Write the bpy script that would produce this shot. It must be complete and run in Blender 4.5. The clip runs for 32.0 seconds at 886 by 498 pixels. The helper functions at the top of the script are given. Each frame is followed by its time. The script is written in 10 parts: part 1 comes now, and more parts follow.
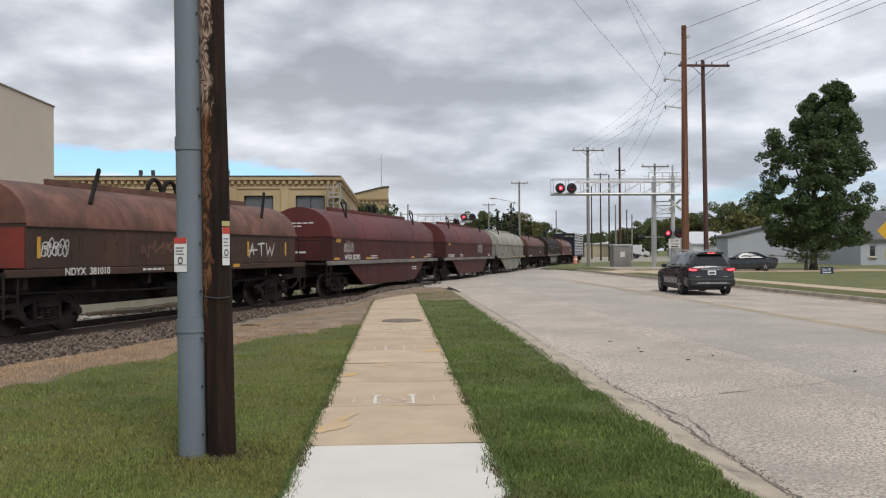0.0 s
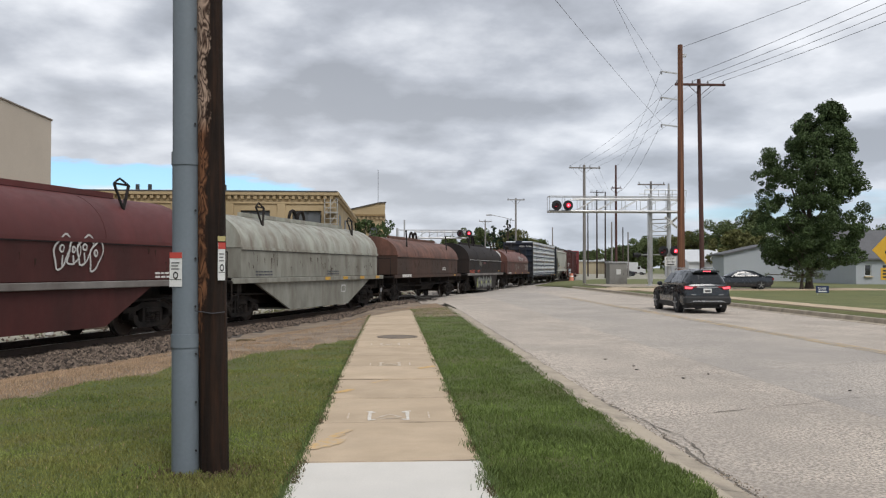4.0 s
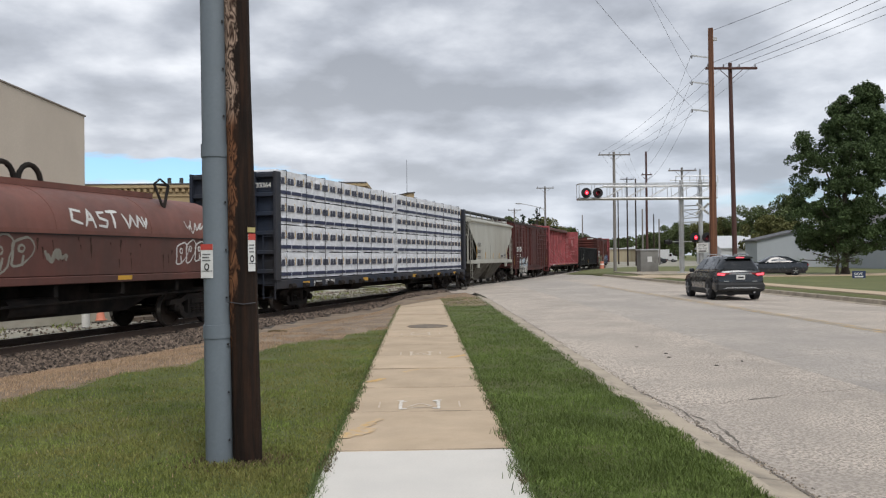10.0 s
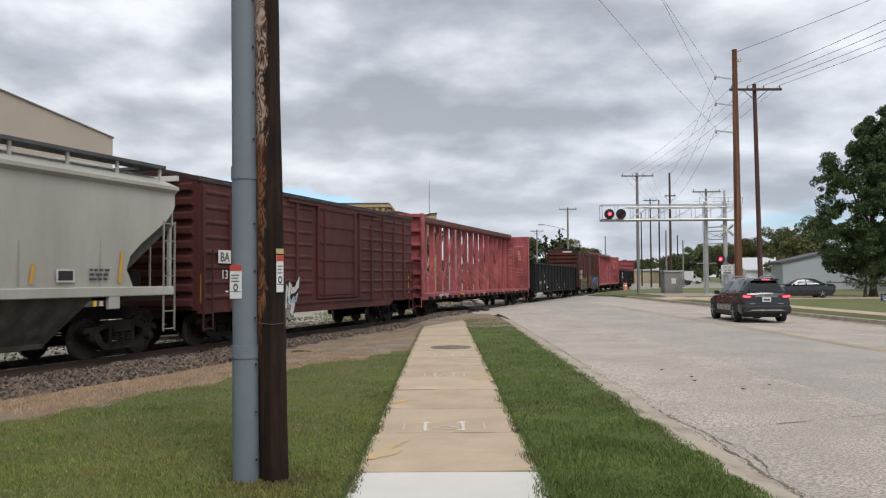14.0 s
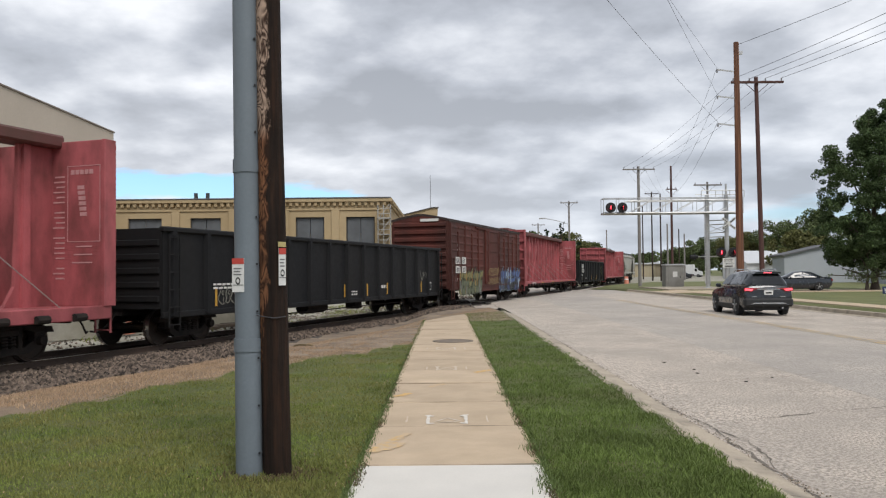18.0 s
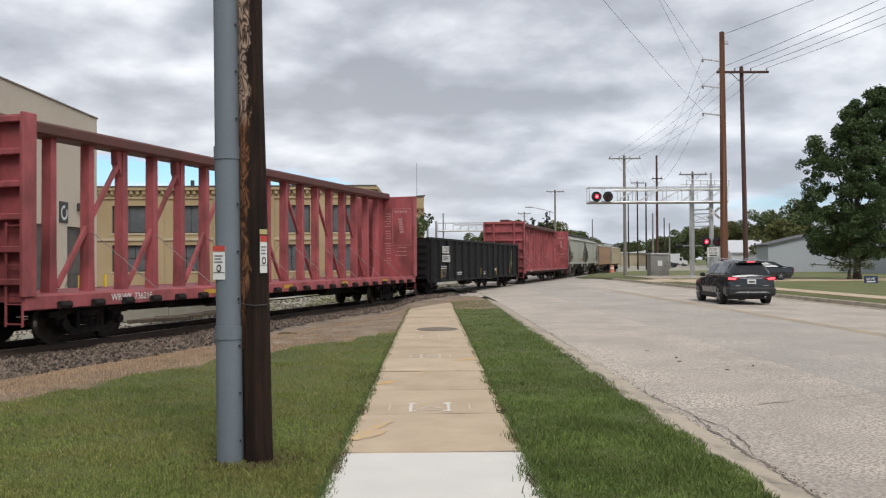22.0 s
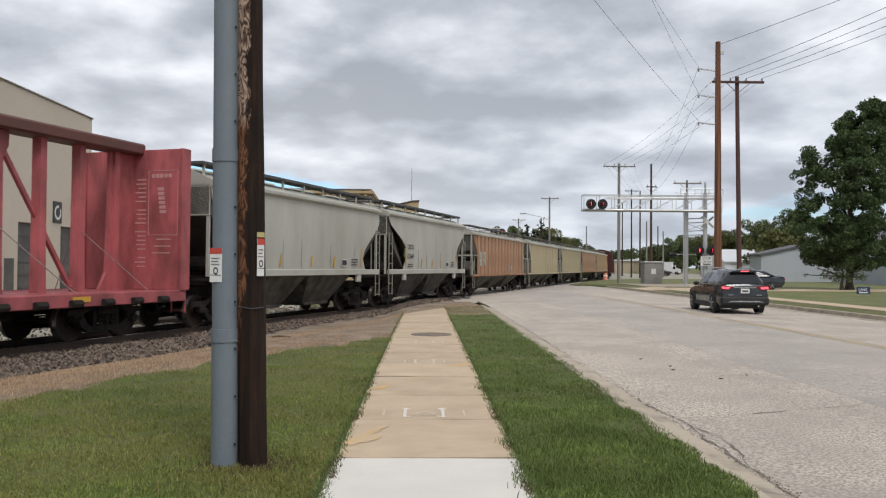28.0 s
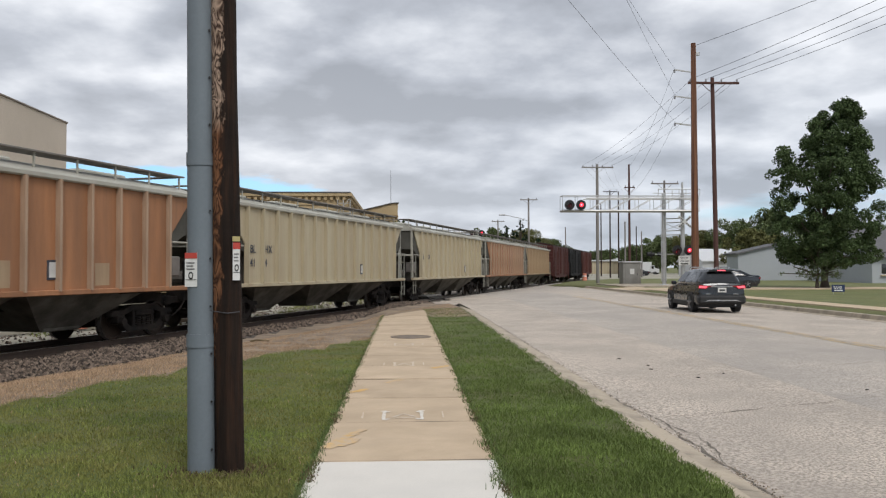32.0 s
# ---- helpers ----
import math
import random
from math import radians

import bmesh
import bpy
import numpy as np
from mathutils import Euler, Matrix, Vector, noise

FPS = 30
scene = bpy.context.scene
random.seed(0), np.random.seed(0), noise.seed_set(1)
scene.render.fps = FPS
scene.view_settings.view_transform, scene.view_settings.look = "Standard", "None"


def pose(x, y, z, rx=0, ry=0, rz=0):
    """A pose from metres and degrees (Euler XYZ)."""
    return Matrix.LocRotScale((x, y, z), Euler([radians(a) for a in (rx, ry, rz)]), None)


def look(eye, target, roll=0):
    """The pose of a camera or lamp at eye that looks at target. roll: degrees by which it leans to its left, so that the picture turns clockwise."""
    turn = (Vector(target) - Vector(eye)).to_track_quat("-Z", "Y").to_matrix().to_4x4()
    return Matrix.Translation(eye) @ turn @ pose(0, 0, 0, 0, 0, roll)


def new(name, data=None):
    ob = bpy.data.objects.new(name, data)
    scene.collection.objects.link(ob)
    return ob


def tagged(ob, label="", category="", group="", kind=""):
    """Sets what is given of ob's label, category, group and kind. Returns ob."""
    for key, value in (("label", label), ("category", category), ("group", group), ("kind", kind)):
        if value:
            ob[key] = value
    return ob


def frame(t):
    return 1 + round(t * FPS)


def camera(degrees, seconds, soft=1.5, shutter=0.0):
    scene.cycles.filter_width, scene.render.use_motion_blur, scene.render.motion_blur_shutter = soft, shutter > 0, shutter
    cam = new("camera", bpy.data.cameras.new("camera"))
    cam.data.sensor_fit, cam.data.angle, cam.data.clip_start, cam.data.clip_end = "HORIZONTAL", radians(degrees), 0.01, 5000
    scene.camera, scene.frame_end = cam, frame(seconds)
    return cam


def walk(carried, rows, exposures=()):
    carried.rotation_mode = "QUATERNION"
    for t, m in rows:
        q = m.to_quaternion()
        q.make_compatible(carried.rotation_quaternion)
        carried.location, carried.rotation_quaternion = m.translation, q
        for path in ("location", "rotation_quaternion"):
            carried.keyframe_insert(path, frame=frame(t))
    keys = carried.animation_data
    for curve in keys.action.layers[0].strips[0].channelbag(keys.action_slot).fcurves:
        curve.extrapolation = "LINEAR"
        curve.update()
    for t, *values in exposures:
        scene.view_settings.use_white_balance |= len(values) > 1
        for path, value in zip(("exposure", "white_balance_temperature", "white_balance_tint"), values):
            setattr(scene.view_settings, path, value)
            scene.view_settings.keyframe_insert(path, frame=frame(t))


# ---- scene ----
# ---------- camera and its way ----------
PATH = [
    (0.0, 0.000, 0.000, 1.600, 90.157, 0.350, -3.294), (0.5, -0.003, 0.011, 1.595, 90.408, 0.303, -2.804), (1.0, 0.003, 0.011, 1.598, 90.746, 0.202, -2.488),
    (1.5, -0.000, 0.008, 1.603, 90.825, -0.084, -2.520), (2.0, -0.006, 0.008, 1.603, 90.765, -0.145, -2.667), (2.5, -0.012, -0.002, 1.605, 90.943, -0.034, -2.824),
    (3.0, -0.007, -0.011, 1.602, 91.199, 0.023, -3.113), (3.5, -0.001, -0.008, 1.605, 91.305, -0.081, -3.572), (5.5, 0.019, -0.006, 1.604, 90.971, 0.190, -3.172),
    (6.0, 0.022, 0.007, 1.601, 90.787, 0.275, -2.983), (6.5, 0.034, 0.009, 1.598, 90.394, 0.453, -3.280), (7.0, 0.039, 0.025, 1.593, 90.229, 0.642, -3.623),
    (7.5, 0.037, 0.022, 1.591, 90.168, 0.818, -3.029), (8.0, 0.034, 0.022, 1.595, 90.183, 0.917, -2.369), (8.5, 0.029, 0.022, 1.590, 90.345, 0.960, -2.054),
    (9.0, 0.017, 0.024, 1.590, 90.372, 0.683, -1.806), (9.5, 0.011, 0.013, 1.595, 90.409, 0.420, -1.631), (10.0, 0.012, 0.008, 1.597, 90.564, 0.598, -1.498),
    (10.5, 0.005, -0.007, 1.598, 90.784, 0.546, -1.230), (11.0, -0.003, 0.002, 1.596, 90.956, 0.544, -0.938), (11.5, -0.010, -0.016, 1.600, 91.155, 0.542, -0.608),
    (12.0, -0.014, -0.018, 1.598, 91.405, 0.379, -0.410), (12.5, -0.015, -0.020, 1.602, 91.550, 0.277, -0.352), (13.0, -0.019, -0.024, 1.606, 91.704, 0.275, -0.319),
    (13.5, -0.019, -0.027, 1.605, 91.857, 0.345, -0.222), (14.0, -0.023, -0.028, 1.604, 92.018, 0.382, 0.029), (14.5, -0.026, -0.026, 1.604, 92.036, 0.421, 0.207),
    (16.5, -0.032, 0.000, 1.601, 91.648, 0.170, -0.274), (17.0, -0.028, -0.005, 1.601, 91.569, 0.141, -0.114), (17.5, -0.033, -0.005, 1.596, 91.649, 0.292, -0.014),
    (18.0, -0.036, -0.005, 1.594, 91.609, 0.529, 0.113), (18.5, -0.039, -0.001, 1.593, 91.246, 0.605, -0.002), (19.0, -0.044, -0.003, 1.590, 91.001, 0.477, -0.399),
    (19.5, -0.041, 0.000, 1.590, 90.980, 0.266, -1.042), (20.0, -0.036, 0.005, 1.592, 90.896, 0.285, -1.683), (20.5, -0.027, 0.013, 1.590, 90.726, 0.203, -1.929),
    (21.0, -0.016, -0.000, 1.590, 90.565, 0.231, -1.696), (21.5, -0.010, 0.002, 1.590, 90.557, 0.335, -1.100), (22.0, -0.000, -0.005, 1.591, 90.796, 0.360, -0.835),
    (22.5, 0.001, -0.010, 1.598, 91.084, 0.365, -0.772), (23.0, -0.008, -0.003, 1.601, 91.265, 0.313, -0.669), (23.5, -0.014, -0.028, 1.598, 91.435, 0.279, -0.321),
    (24.0, -0.020, -0.021, 1.599, 91.441, 0.267, -0.302), (24.5, -0.018, -0.023, 1.597, 91.444, 0.321, -0.502), (25.0, -0.018, -0.009, 1.595, 91.425, 0.374, -0.580),
    (25.5, -0.018, -0.006, 1.595, 91.454, 0.144, -0.700), (27.5, -0.027, 0.009, 1.594, 91.225, -0.404, -1.488), (28.0, -0.030, -0.002, 1.593, 91.161, -0.414, -1.277),
    (28.5, -0.028, -0.012, 1.594, 91.092, -0.398, -1.340), (29.0, -0.028, 0.006, 1.591, 90.992, -0.492, -1.571), (29.5, -0.027, 0.002, 1.595, 90.881, -0.663, -1.583),
    (30.0, -0.020, 0.001, 1.592, 90.933, -0.406, -1.734), (30.5, -0.016, -0.005, 1.594, 91.174, -0.196, -1.846), (31.0, -0.014, -0.011, 1.597, 91.566, -0.014, -1.897),
    (31.5, -0.010, -0.003, 1.595, 91.587, 0.127, -2.187), (32.0, -0.003, -0.009, 1.596, 91.300, 0.146, -2.663),
]
cam = camera(56.5, 32.0, soft=1.2, shutter=0.08)
walk(cam, [(t, pose(x, y, z, rx, ry, rz)) for t, x, y, z, rx, ry, rz in PATH], exposures=[(0.0, 0.30, 6480, 11), (12.0, 0.29, 6400, 11), (14.5, 0.31, 6420, 11), (19.0, 0.40, 6500, 11), (20.3, 0.44, 6520, 11), (22.0, 0.37, 6500, 11), (24.0, 0.34, 6480, 11), (31.0, 0.33, 6480, 11), (32.0, 0.31, 6480, 11)])

# ---------- light: a broken overcast, soft sun from high behind the street ----------
SUN_EL, SUN_AZ = radians(50), radians(160)
world = bpy.data.worlds.new("overcast_sky")
scene.world = world
world.use_nodes = True
wn, wl = world.node_tree.nodes, world.node_tree.links
wn.clear()


def wnode(kind, **kw):
    n = wn.new(kind)
    for k, v in kw.items():
        n.inputs[k].default_value = v
    return n


def wmath(op, a, b=None, clamp=False):
    n = wn.new("ShaderNodeMath")
    n.operation, n.use_clamp = op, clamp
    for i, v in enumerate((a, b)):
        if v is None:
            continue
        if isinstance(v, (int, float)):
            n.inputs[i].default_value = v
        else:
            wl.new(v, n.inputs[i])
    return n.outputs[0]


def wramp(fac, stops):
    n = wn.new("ShaderNodeValToRGB")
    el = n.color_ramp.elements
    while len(el) < len(stops):
        el.new(0.5)
    for e, (p, c) in zip(el, stops):
        e.position, e.color = p, (*c, 1) if isinstance(c, tuple) else (c, c, c, 1)
    wl.new(fac, n.inputs[0])
    return n.outputs[0]


def wmix(fac, a, b):
    n = wn.new("ShaderNodeMix")
    n.data_type = "RGBA"
    for i, v in ((0, fac), (6, a), (7, b)):
        if isinstance(v, (int, float)):
            n.inputs[i].default_value = v
        elif isinstance(v, tuple):
            n.inputs[i].default_value = (*v, 1)
        else:
            wl.new(v, n.inputs[i])
    return n.outputs[2]


coord = wn.new("ShaderNodeTexCoord").outputs["Generated"]
sep = wn.new("ShaderNodeSeparateXYZ")
wl.new(coord, sep.inputs[0])
up = wmath("MAXIMUM", sep.outputs[2], 0.0)
# the cloud deck lies flat overhead: its cells close up towards the horizon
lift = wmath("ADD", up, 0.25)
comb = wn.new("ShaderNodeCombineXYZ")
wl.new(wmath("DIVIDE", sep.outputs[0], lift), comb.inputs[0])
wl.new(wmath("DIVIDE", sep.outputs[1], lift), comb.inputs[1])
comb.inputs[2].default_value = 1.35


def deck(nearer):
    """Cloud thickness; nearer: the same deck a step closer, which shows higher up."""
    v = wn.new("ShaderNodeVectorMath")
    v.operation = "SCALE"
    v.inputs["Scale"].default_value = nearer
    wl.new(comb.outputs[0], v.inputs[0])
    a = wnode("ShaderNodeTexNoise", Scale=1.25, Detail=3.0, Roughness=0.45, Distortion=0.0)
    b = wnode("ShaderNodeTexNoise", Scale=3.1, Detail=7.0, Roughness=0.50, Distortion=0.0)
    for n_ in (a, b):
        wl.new(v.outputs[0], n_.inputs["Vector"])
    return wmath("ADD", wmath("MULTIPLY", a.outputs[0], 0.45), wmath("MULTIPLY", b.outputs[0], 0.55))


thick = deck(1.0)
# thick undersides are grey; where the deck thins out above, its edge is lit
lit = wmath("MULTIPLY", wmath("SUBTRACT", thick, deck(0.94)), 1.25)
density = wmath("SUBTRACT", thick, lit)
cloud = wramp(density, [(0.37, (0.76, 0.785, 0.82)), (0.45, (0.57, 0.60, 0.645)), (0.52, (0.42, 0.45, 0.50)), (0.60, (0.315, 0.34, 0.38))])
# brighter thin cloud low over the horizon, with a ragged blue gap in it
haze = wmix(wramp(wmath("ADD", wmath("MULTIPLY", sep.outputs[0], 1.0), 0.5), [(0.40, 0.0), (0.80, 1.0)]), (0.76, 0.785, 0.81), (0.51, 0.575, 0.65))
low = wramp(sep.outputs[2], [(0.0, 0.60), (0.07, 0.60), (0.14, 0.28), (0.26, 0.0)])
cloud = wmix(wmath("MULTIPLY", low, wmath("SUBTRACT", 1.15, density), True), cloud, haze)
gap = wnode("ShaderNodeTexNoise", Scale=5.0, Detail=6.0, Roughness=0.55)
gapmap = wn.new("ShaderNodeMapping")
gapmap.inputs["Scale"].default_value = (1.0, 1.0, 4.5)
gapmap.inputs["Location"].default_value = (0.55, 0.0, 0.2)
wl.new(coord, gapmap.inputs["Vector"])
wl.new(gapmap.outputs[0], gap.inputs["Vector"])
band = wramp(sep.outputs[2], [(0.055, 0.0), (0.08, 1.0), (0.105, 1.0), (0.145, 0.0)])
where = wramp(wmath("ADD", wmath("MULTIPLY", sep.outputs[0], 1.0), 0.5), [(0.02, 0.3), (0.12, 1.0), (0.43, 1.0), (0.52, 0.12)])
blue = wramp(wmath("ADD", gap.outputs[0], wmath("MULTIPLY", wmath("MULTIPLY", band, where), 0.30)), [(0.725, 0.0), (0.80, 0.95)])
# a paler break low over the rooftops down the street
break_ = wmath("MULTIPLY", wramp(sep.outputs[2], [(0.040, 0.0), (0.058, 1.0), (0.078, 1.0), (0.105, 0.0)]), wramp(wmath("ADD", wmath("MULTIPLY", sep.outputs[0], 1.0), 0.3), [(0.58, 0.0), (0.68, 1.0), (0.84, 1.0), (0.95, 0.0)]))
blue = wmath("MAXIMUM", blue, wramp(wmath("ADD", gap.outputs[0], wmath("MULTIPLY", break_, 0.30)), [(0.73, 0.0), (0.88, 0.55)]))
sky = wn.new("ShaderNodeTexSky")
sky.sky_type, sky.sun_disc = "NISHITA", False
sky.sun_elevation, sky.sun_rotation = SUN_EL, SUN_AZ
skyscale = wn.new("ShaderNodeVectorMath")
skyscale.operation = "SCALE"
skyscale.inputs["Scale"].default_value = 0.13
wl.new(sky.outputs[0], skyscale.inputs[0])
deep = wn.new("ShaderNodeVectorMath")
deep.operation = "MULTIPLY"
deep.inputs[1].default_value = (0.66, 0.90, 1.10)
wl.new(skyscale.outputs[0], deep.inputs[0])
both = wmix(blue, cloud, deep.outputs[0])
back = wn.new("ShaderNodeBackground")
back.inputs["Strength"].default_value = 1.0
wl.new(both, back.inputs["Color"])
wout = wn.new("ShaderNodeOutputWorld")
wl.new(back.outputs[0], wout.inputs["Surface"])
sun = new("sun", bpy.data.lights.new("sun", "SUN"))
sun.data.energy, sun.data.angle, sun.data.color = 1.6, radians(25), (1.0, 0.96, 0.90)
sun.matrix_world = look((0, 0, 0), (-math.sin(SUN_AZ) * math.cos(SUN_EL), -math.cos(SUN_AZ) * math.cos(SUN_EL), -math.sin(SUN_EL)))


# ---------- materials ----------
def material(name, base, rough=0.7, metal=0.0, vary=0.2, scale=2.0, grime=None, amount=0.35, grime_scale=0.8, stretch=(1, 1, 1),
             bump=0.15, bump_scale=35.0, crisp=0.16, piece=0.0, island=0.0, emit=None, glow=0.0, spec=0.4, coat=0.0):
    """A worn surface: tint drift and dirt at two sizes, fine relief; crisp: width of the drift's edges; piece, island: spread from piece to piece."""
    m = bpy.data.materials.new(name)
    m.use_nodes = True
    nt = m.node_tree
    n, l = nt.nodes, nt.links
    b = n["Principled BSDF"]
    b.inputs["Metallic"].default_value = metal
    b.inputs["Specular IOR Level"].default_value = spec
    b.inputs["Coat Weight"].default_value = coat
    tc = n.new("ShaderNodeTexCoord")
    mp = n.new("ShaderNodeMapping")
    mp.inputs["Scale"].default_value = stretch
    l.new(tc.outputs["Object"], mp.inputs["Vector"])

    def tex(s, detail, src):
        t = n.new("ShaderNodeTexNoise")
        t.inputs["Scale"].default_value, t.inputs["Detail"].default_value, t.inputs["Roughness"].default_value = s, detail, 0.6
        l.new(src, t.inputs["Vector"])
        return t.outputs[0]

    def ramp(src, stops):
        r = n.new("ShaderNodeValToRGB")
        el = r.color_ramp.elements
        while len(el) < len(stops):
            el.new(0.5)
        for e, (p, c) in zip(el, stops):
            e.position, e.color = p, (*c, 1)
        l.new(src, r.inputs[0])
        return r.outputs[0]

    def mix(fac, a, c, mode="MIX"):
        x = n.new("ShaderNodeMix")
        x.data_type, x.blend_type = "RGBA", mode
        for i, v in ((0, fac), (6, a), (7, c)):
            if isinstance(v, (int, float)):
                x.inputs[i].default_value = v
            elif isinstance(v, tuple):
                x.inputs[i].default_value = (*v, 1)
            else:
                l.new(v, x.inputs[i])
        return x.outputs[2]

    lo, hi = tuple(max(0, c * (1 - vary)) for c in base), tuple(min(1, c * (1 + vary)) for c in base)
    col = ramp(tex(scale, 6, mp.outputs[0]), [(0.5 - crisp, lo), (0.5 + crisp, hi)])
    fine = tex(bump_scale, 5, tc.outputs["Object"])
    col = mix(0.35, col, ramp(fine, [(0.3, tuple(c * 0.82 for c in base)), (0.7, tuple(min(1, c * 1.16) for c in base))]))
    if grime:
        mask = ramp(tex(grime_scale, 8, mp.outputs[0]), [(0.5 - 0.28 * amount, (0, 0, 0)), (0.74 - 0.22 * amount, (1, 1, 1))])
        mv = n.new("ShaderNodeMath")
        mv.operation = "MULTIPLY"
        mv.inputs[1].default_value = min(0.95, 0.45 + amount)
        l.new(mask, mv.inputs[0])
        col = mix(mv.outputs[0], col, grime)
    for spread, node, out in ((piece, "ShaderNodeObjectInfo", "Random"), (island, "ShaderNodeNewGeometry", "Random Per Island")):
        if spread:
            r = n.new(node)
            col = mix(1.0, col, ramp(r.outputs[out], [(0, (1 - spread,) * 3), (1, (1 + spread,) * 3)]), "MULTIPLY")
    l.new(col, b.inputs["Base Color"])
    rr = n.new("ShaderNodeMapRange")
    rr.inputs["To Min"].default_value, rr.inputs["To Max"].default_value = max(0.03, rough - 0.12), min(1, rough + 0.12)
    l.new(tex(scale * 3, 4, tc.outputs["Object"]), rr.inputs["Value"])
    l.new(rr.outputs[0], b.inputs["Roughness"])
    if bump:
        bp = n.new("ShaderNodeBump")
        bp.inputs["Strength"].default_value, bp.inputs["Distance"].default_value = bump, 0.02
        l.new(fine, bp.inputs["Height"])
        l.new(bp.outputs[0], b.inputs["Normal"])
    if emit:
        b.inputs["Emission Color"].default_value = (*emit, 1)
        b.inputs["Emission Strength"].default_value = glow
    return m


def glass(name, tint, rough=0.03, coat=0.6):
    m = bpy.data.materials.new(name)
    m.use_nodes = True
    b = m.node_tree.nodes["Principled BSDF"]
    b.inputs["Base Color"].default_value = (*tint, 1)
    b.inputs["Roughness"].default_value = rough
    b.inputs["Specular IOR Level"].default_value = 0.5
    b.inputs["Coat Weight"].default_value = coat
    return m


STEEL_DARK = material("dirty_running_gear", (0.017, 0.0155, 0.015), 0.85, 0.0, grime=(0.038, 0.030, 0.025), amount=0.35, grime_scale=2, spec=0.12)
WHEEL = material("wheel_steel", (0.026, 0.023, 0.021), 0.65, 0.15, grime=(0.050, 0.034, 0.025), amount=0.4, spec=0.15)
TREAD = material("polished_tread", (0.40, 0.39, 0.38), 0.3, 0.9, vary=0.1, bump=0.02)
# brown, oxide, grey and red sides are darker versions of their hood colours
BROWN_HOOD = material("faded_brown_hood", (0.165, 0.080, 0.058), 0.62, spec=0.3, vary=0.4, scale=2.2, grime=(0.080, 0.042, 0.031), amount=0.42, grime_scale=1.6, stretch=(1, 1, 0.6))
BROWN_SIDE = material("darker_grimy_brown_side", (0.072, 0.038, 0.027), 0.7, spec=0.25, grime=(0.045, 0.030, 0.024), amount=0.5, stretch=(1, 1, 0.3))
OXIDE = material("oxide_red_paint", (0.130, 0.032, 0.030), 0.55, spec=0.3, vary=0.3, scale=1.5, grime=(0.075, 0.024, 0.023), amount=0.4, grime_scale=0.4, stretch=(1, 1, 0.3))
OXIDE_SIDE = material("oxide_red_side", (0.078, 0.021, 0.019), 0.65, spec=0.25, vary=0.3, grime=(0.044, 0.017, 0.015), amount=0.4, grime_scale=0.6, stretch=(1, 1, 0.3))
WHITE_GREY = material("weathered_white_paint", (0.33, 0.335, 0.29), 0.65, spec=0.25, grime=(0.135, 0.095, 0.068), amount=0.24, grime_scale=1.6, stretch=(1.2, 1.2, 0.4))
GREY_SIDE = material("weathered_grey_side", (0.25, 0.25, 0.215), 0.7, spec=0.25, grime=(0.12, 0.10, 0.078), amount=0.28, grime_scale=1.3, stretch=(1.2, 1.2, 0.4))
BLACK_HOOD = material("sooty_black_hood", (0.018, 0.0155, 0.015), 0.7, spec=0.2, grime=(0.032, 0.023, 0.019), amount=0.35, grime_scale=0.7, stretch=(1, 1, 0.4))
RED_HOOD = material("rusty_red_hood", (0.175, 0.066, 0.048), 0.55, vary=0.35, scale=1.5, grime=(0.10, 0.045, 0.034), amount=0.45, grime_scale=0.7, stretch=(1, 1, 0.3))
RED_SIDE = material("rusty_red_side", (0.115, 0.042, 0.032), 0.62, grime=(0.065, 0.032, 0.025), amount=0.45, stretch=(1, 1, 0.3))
NAVY = material("faded_navy_paint", (0.022, 0.030, 0.048), 0.6, spec=0.2, grime=(0.05, 0.045, 0.042), amount=0.35, stretch=(1, 1, 0.3))
WRAP = material("white_plastic_wrap", (0.73, 0.75, 0.78), 0.42, vary=0.08, scale=1.5, grime=(0.50, 0.51, 0.54), amount=0.3, grime_scale=5.0, bump=1.0, bump_scale=11.0)
WRAP_BLUE = material("blue_wrap_print", (0.020, 0.027, 0.068), 0.45, vary=0.1, bump=0.3, bump_scale=7.0)
WRAP_INK = material("dark_wrap_lettering", (0.045, 0.050, 0.075), 0.45, vary=0.1, bump=0.1)
CABLE = material("pale_steel_cable", (0.30, 0.27, 0.25), 0.5, 0.5, bump=0)
WRAP_TAN = material("tan_wrap_print", (0.55, 0.40, 0.20), 0.4, vary=0.1, bump=0.2)
STRAP = material("dark_strap", (0.03, 0.03, 0.035), 0.6)
LIGHT_GREY = material("light_grey_hopper_paint", (0.40, 0.40, 0.355), 0.55, vary=0.08, grime=(0.31, 0.29, 0.245), amount=0.3, grime_scale=0.6, stretch=(1, 1, 0.25))
# dark end colour carries the shade under the hopper's overhanging ends
HOPPER_DARK = material("shaded_hopper_end", (0.088, 0.086, 0.075), 0.85, spec=0.15, grime=(0.05, 0.047, 0.04), amount=0.4)
BOX_BROWN = material("boxcar_brown_paint", (0.100, 0.029, 0.022), 0.65, spec=0.25, grime=(0.055, 0.023, 0.019), amount=0.4, grime_scale=0.6, stretch=(1, 1, 0.25))
BOX_DARK = material("dark_maroon_paint", (0.088, 0.027, 0.024), 0.65, spec=0.25, grime=(0.050, 0.019, 0.017), amount=0.42, stretch=(1, 1, 0.25))
PINK_RED = material("sun_faded_red_paint", (0.375, 0.098, 0.106), 0.6, spec=0.25, vary=0.22, scale=1.2, grime=(0.150, 0.050, 0.048), amount=0.36, grime_scale=1.3, stretch=(1.3, 1.3, 0.6), piece=0.10)
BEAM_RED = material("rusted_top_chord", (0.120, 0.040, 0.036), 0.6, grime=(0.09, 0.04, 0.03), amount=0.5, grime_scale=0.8)
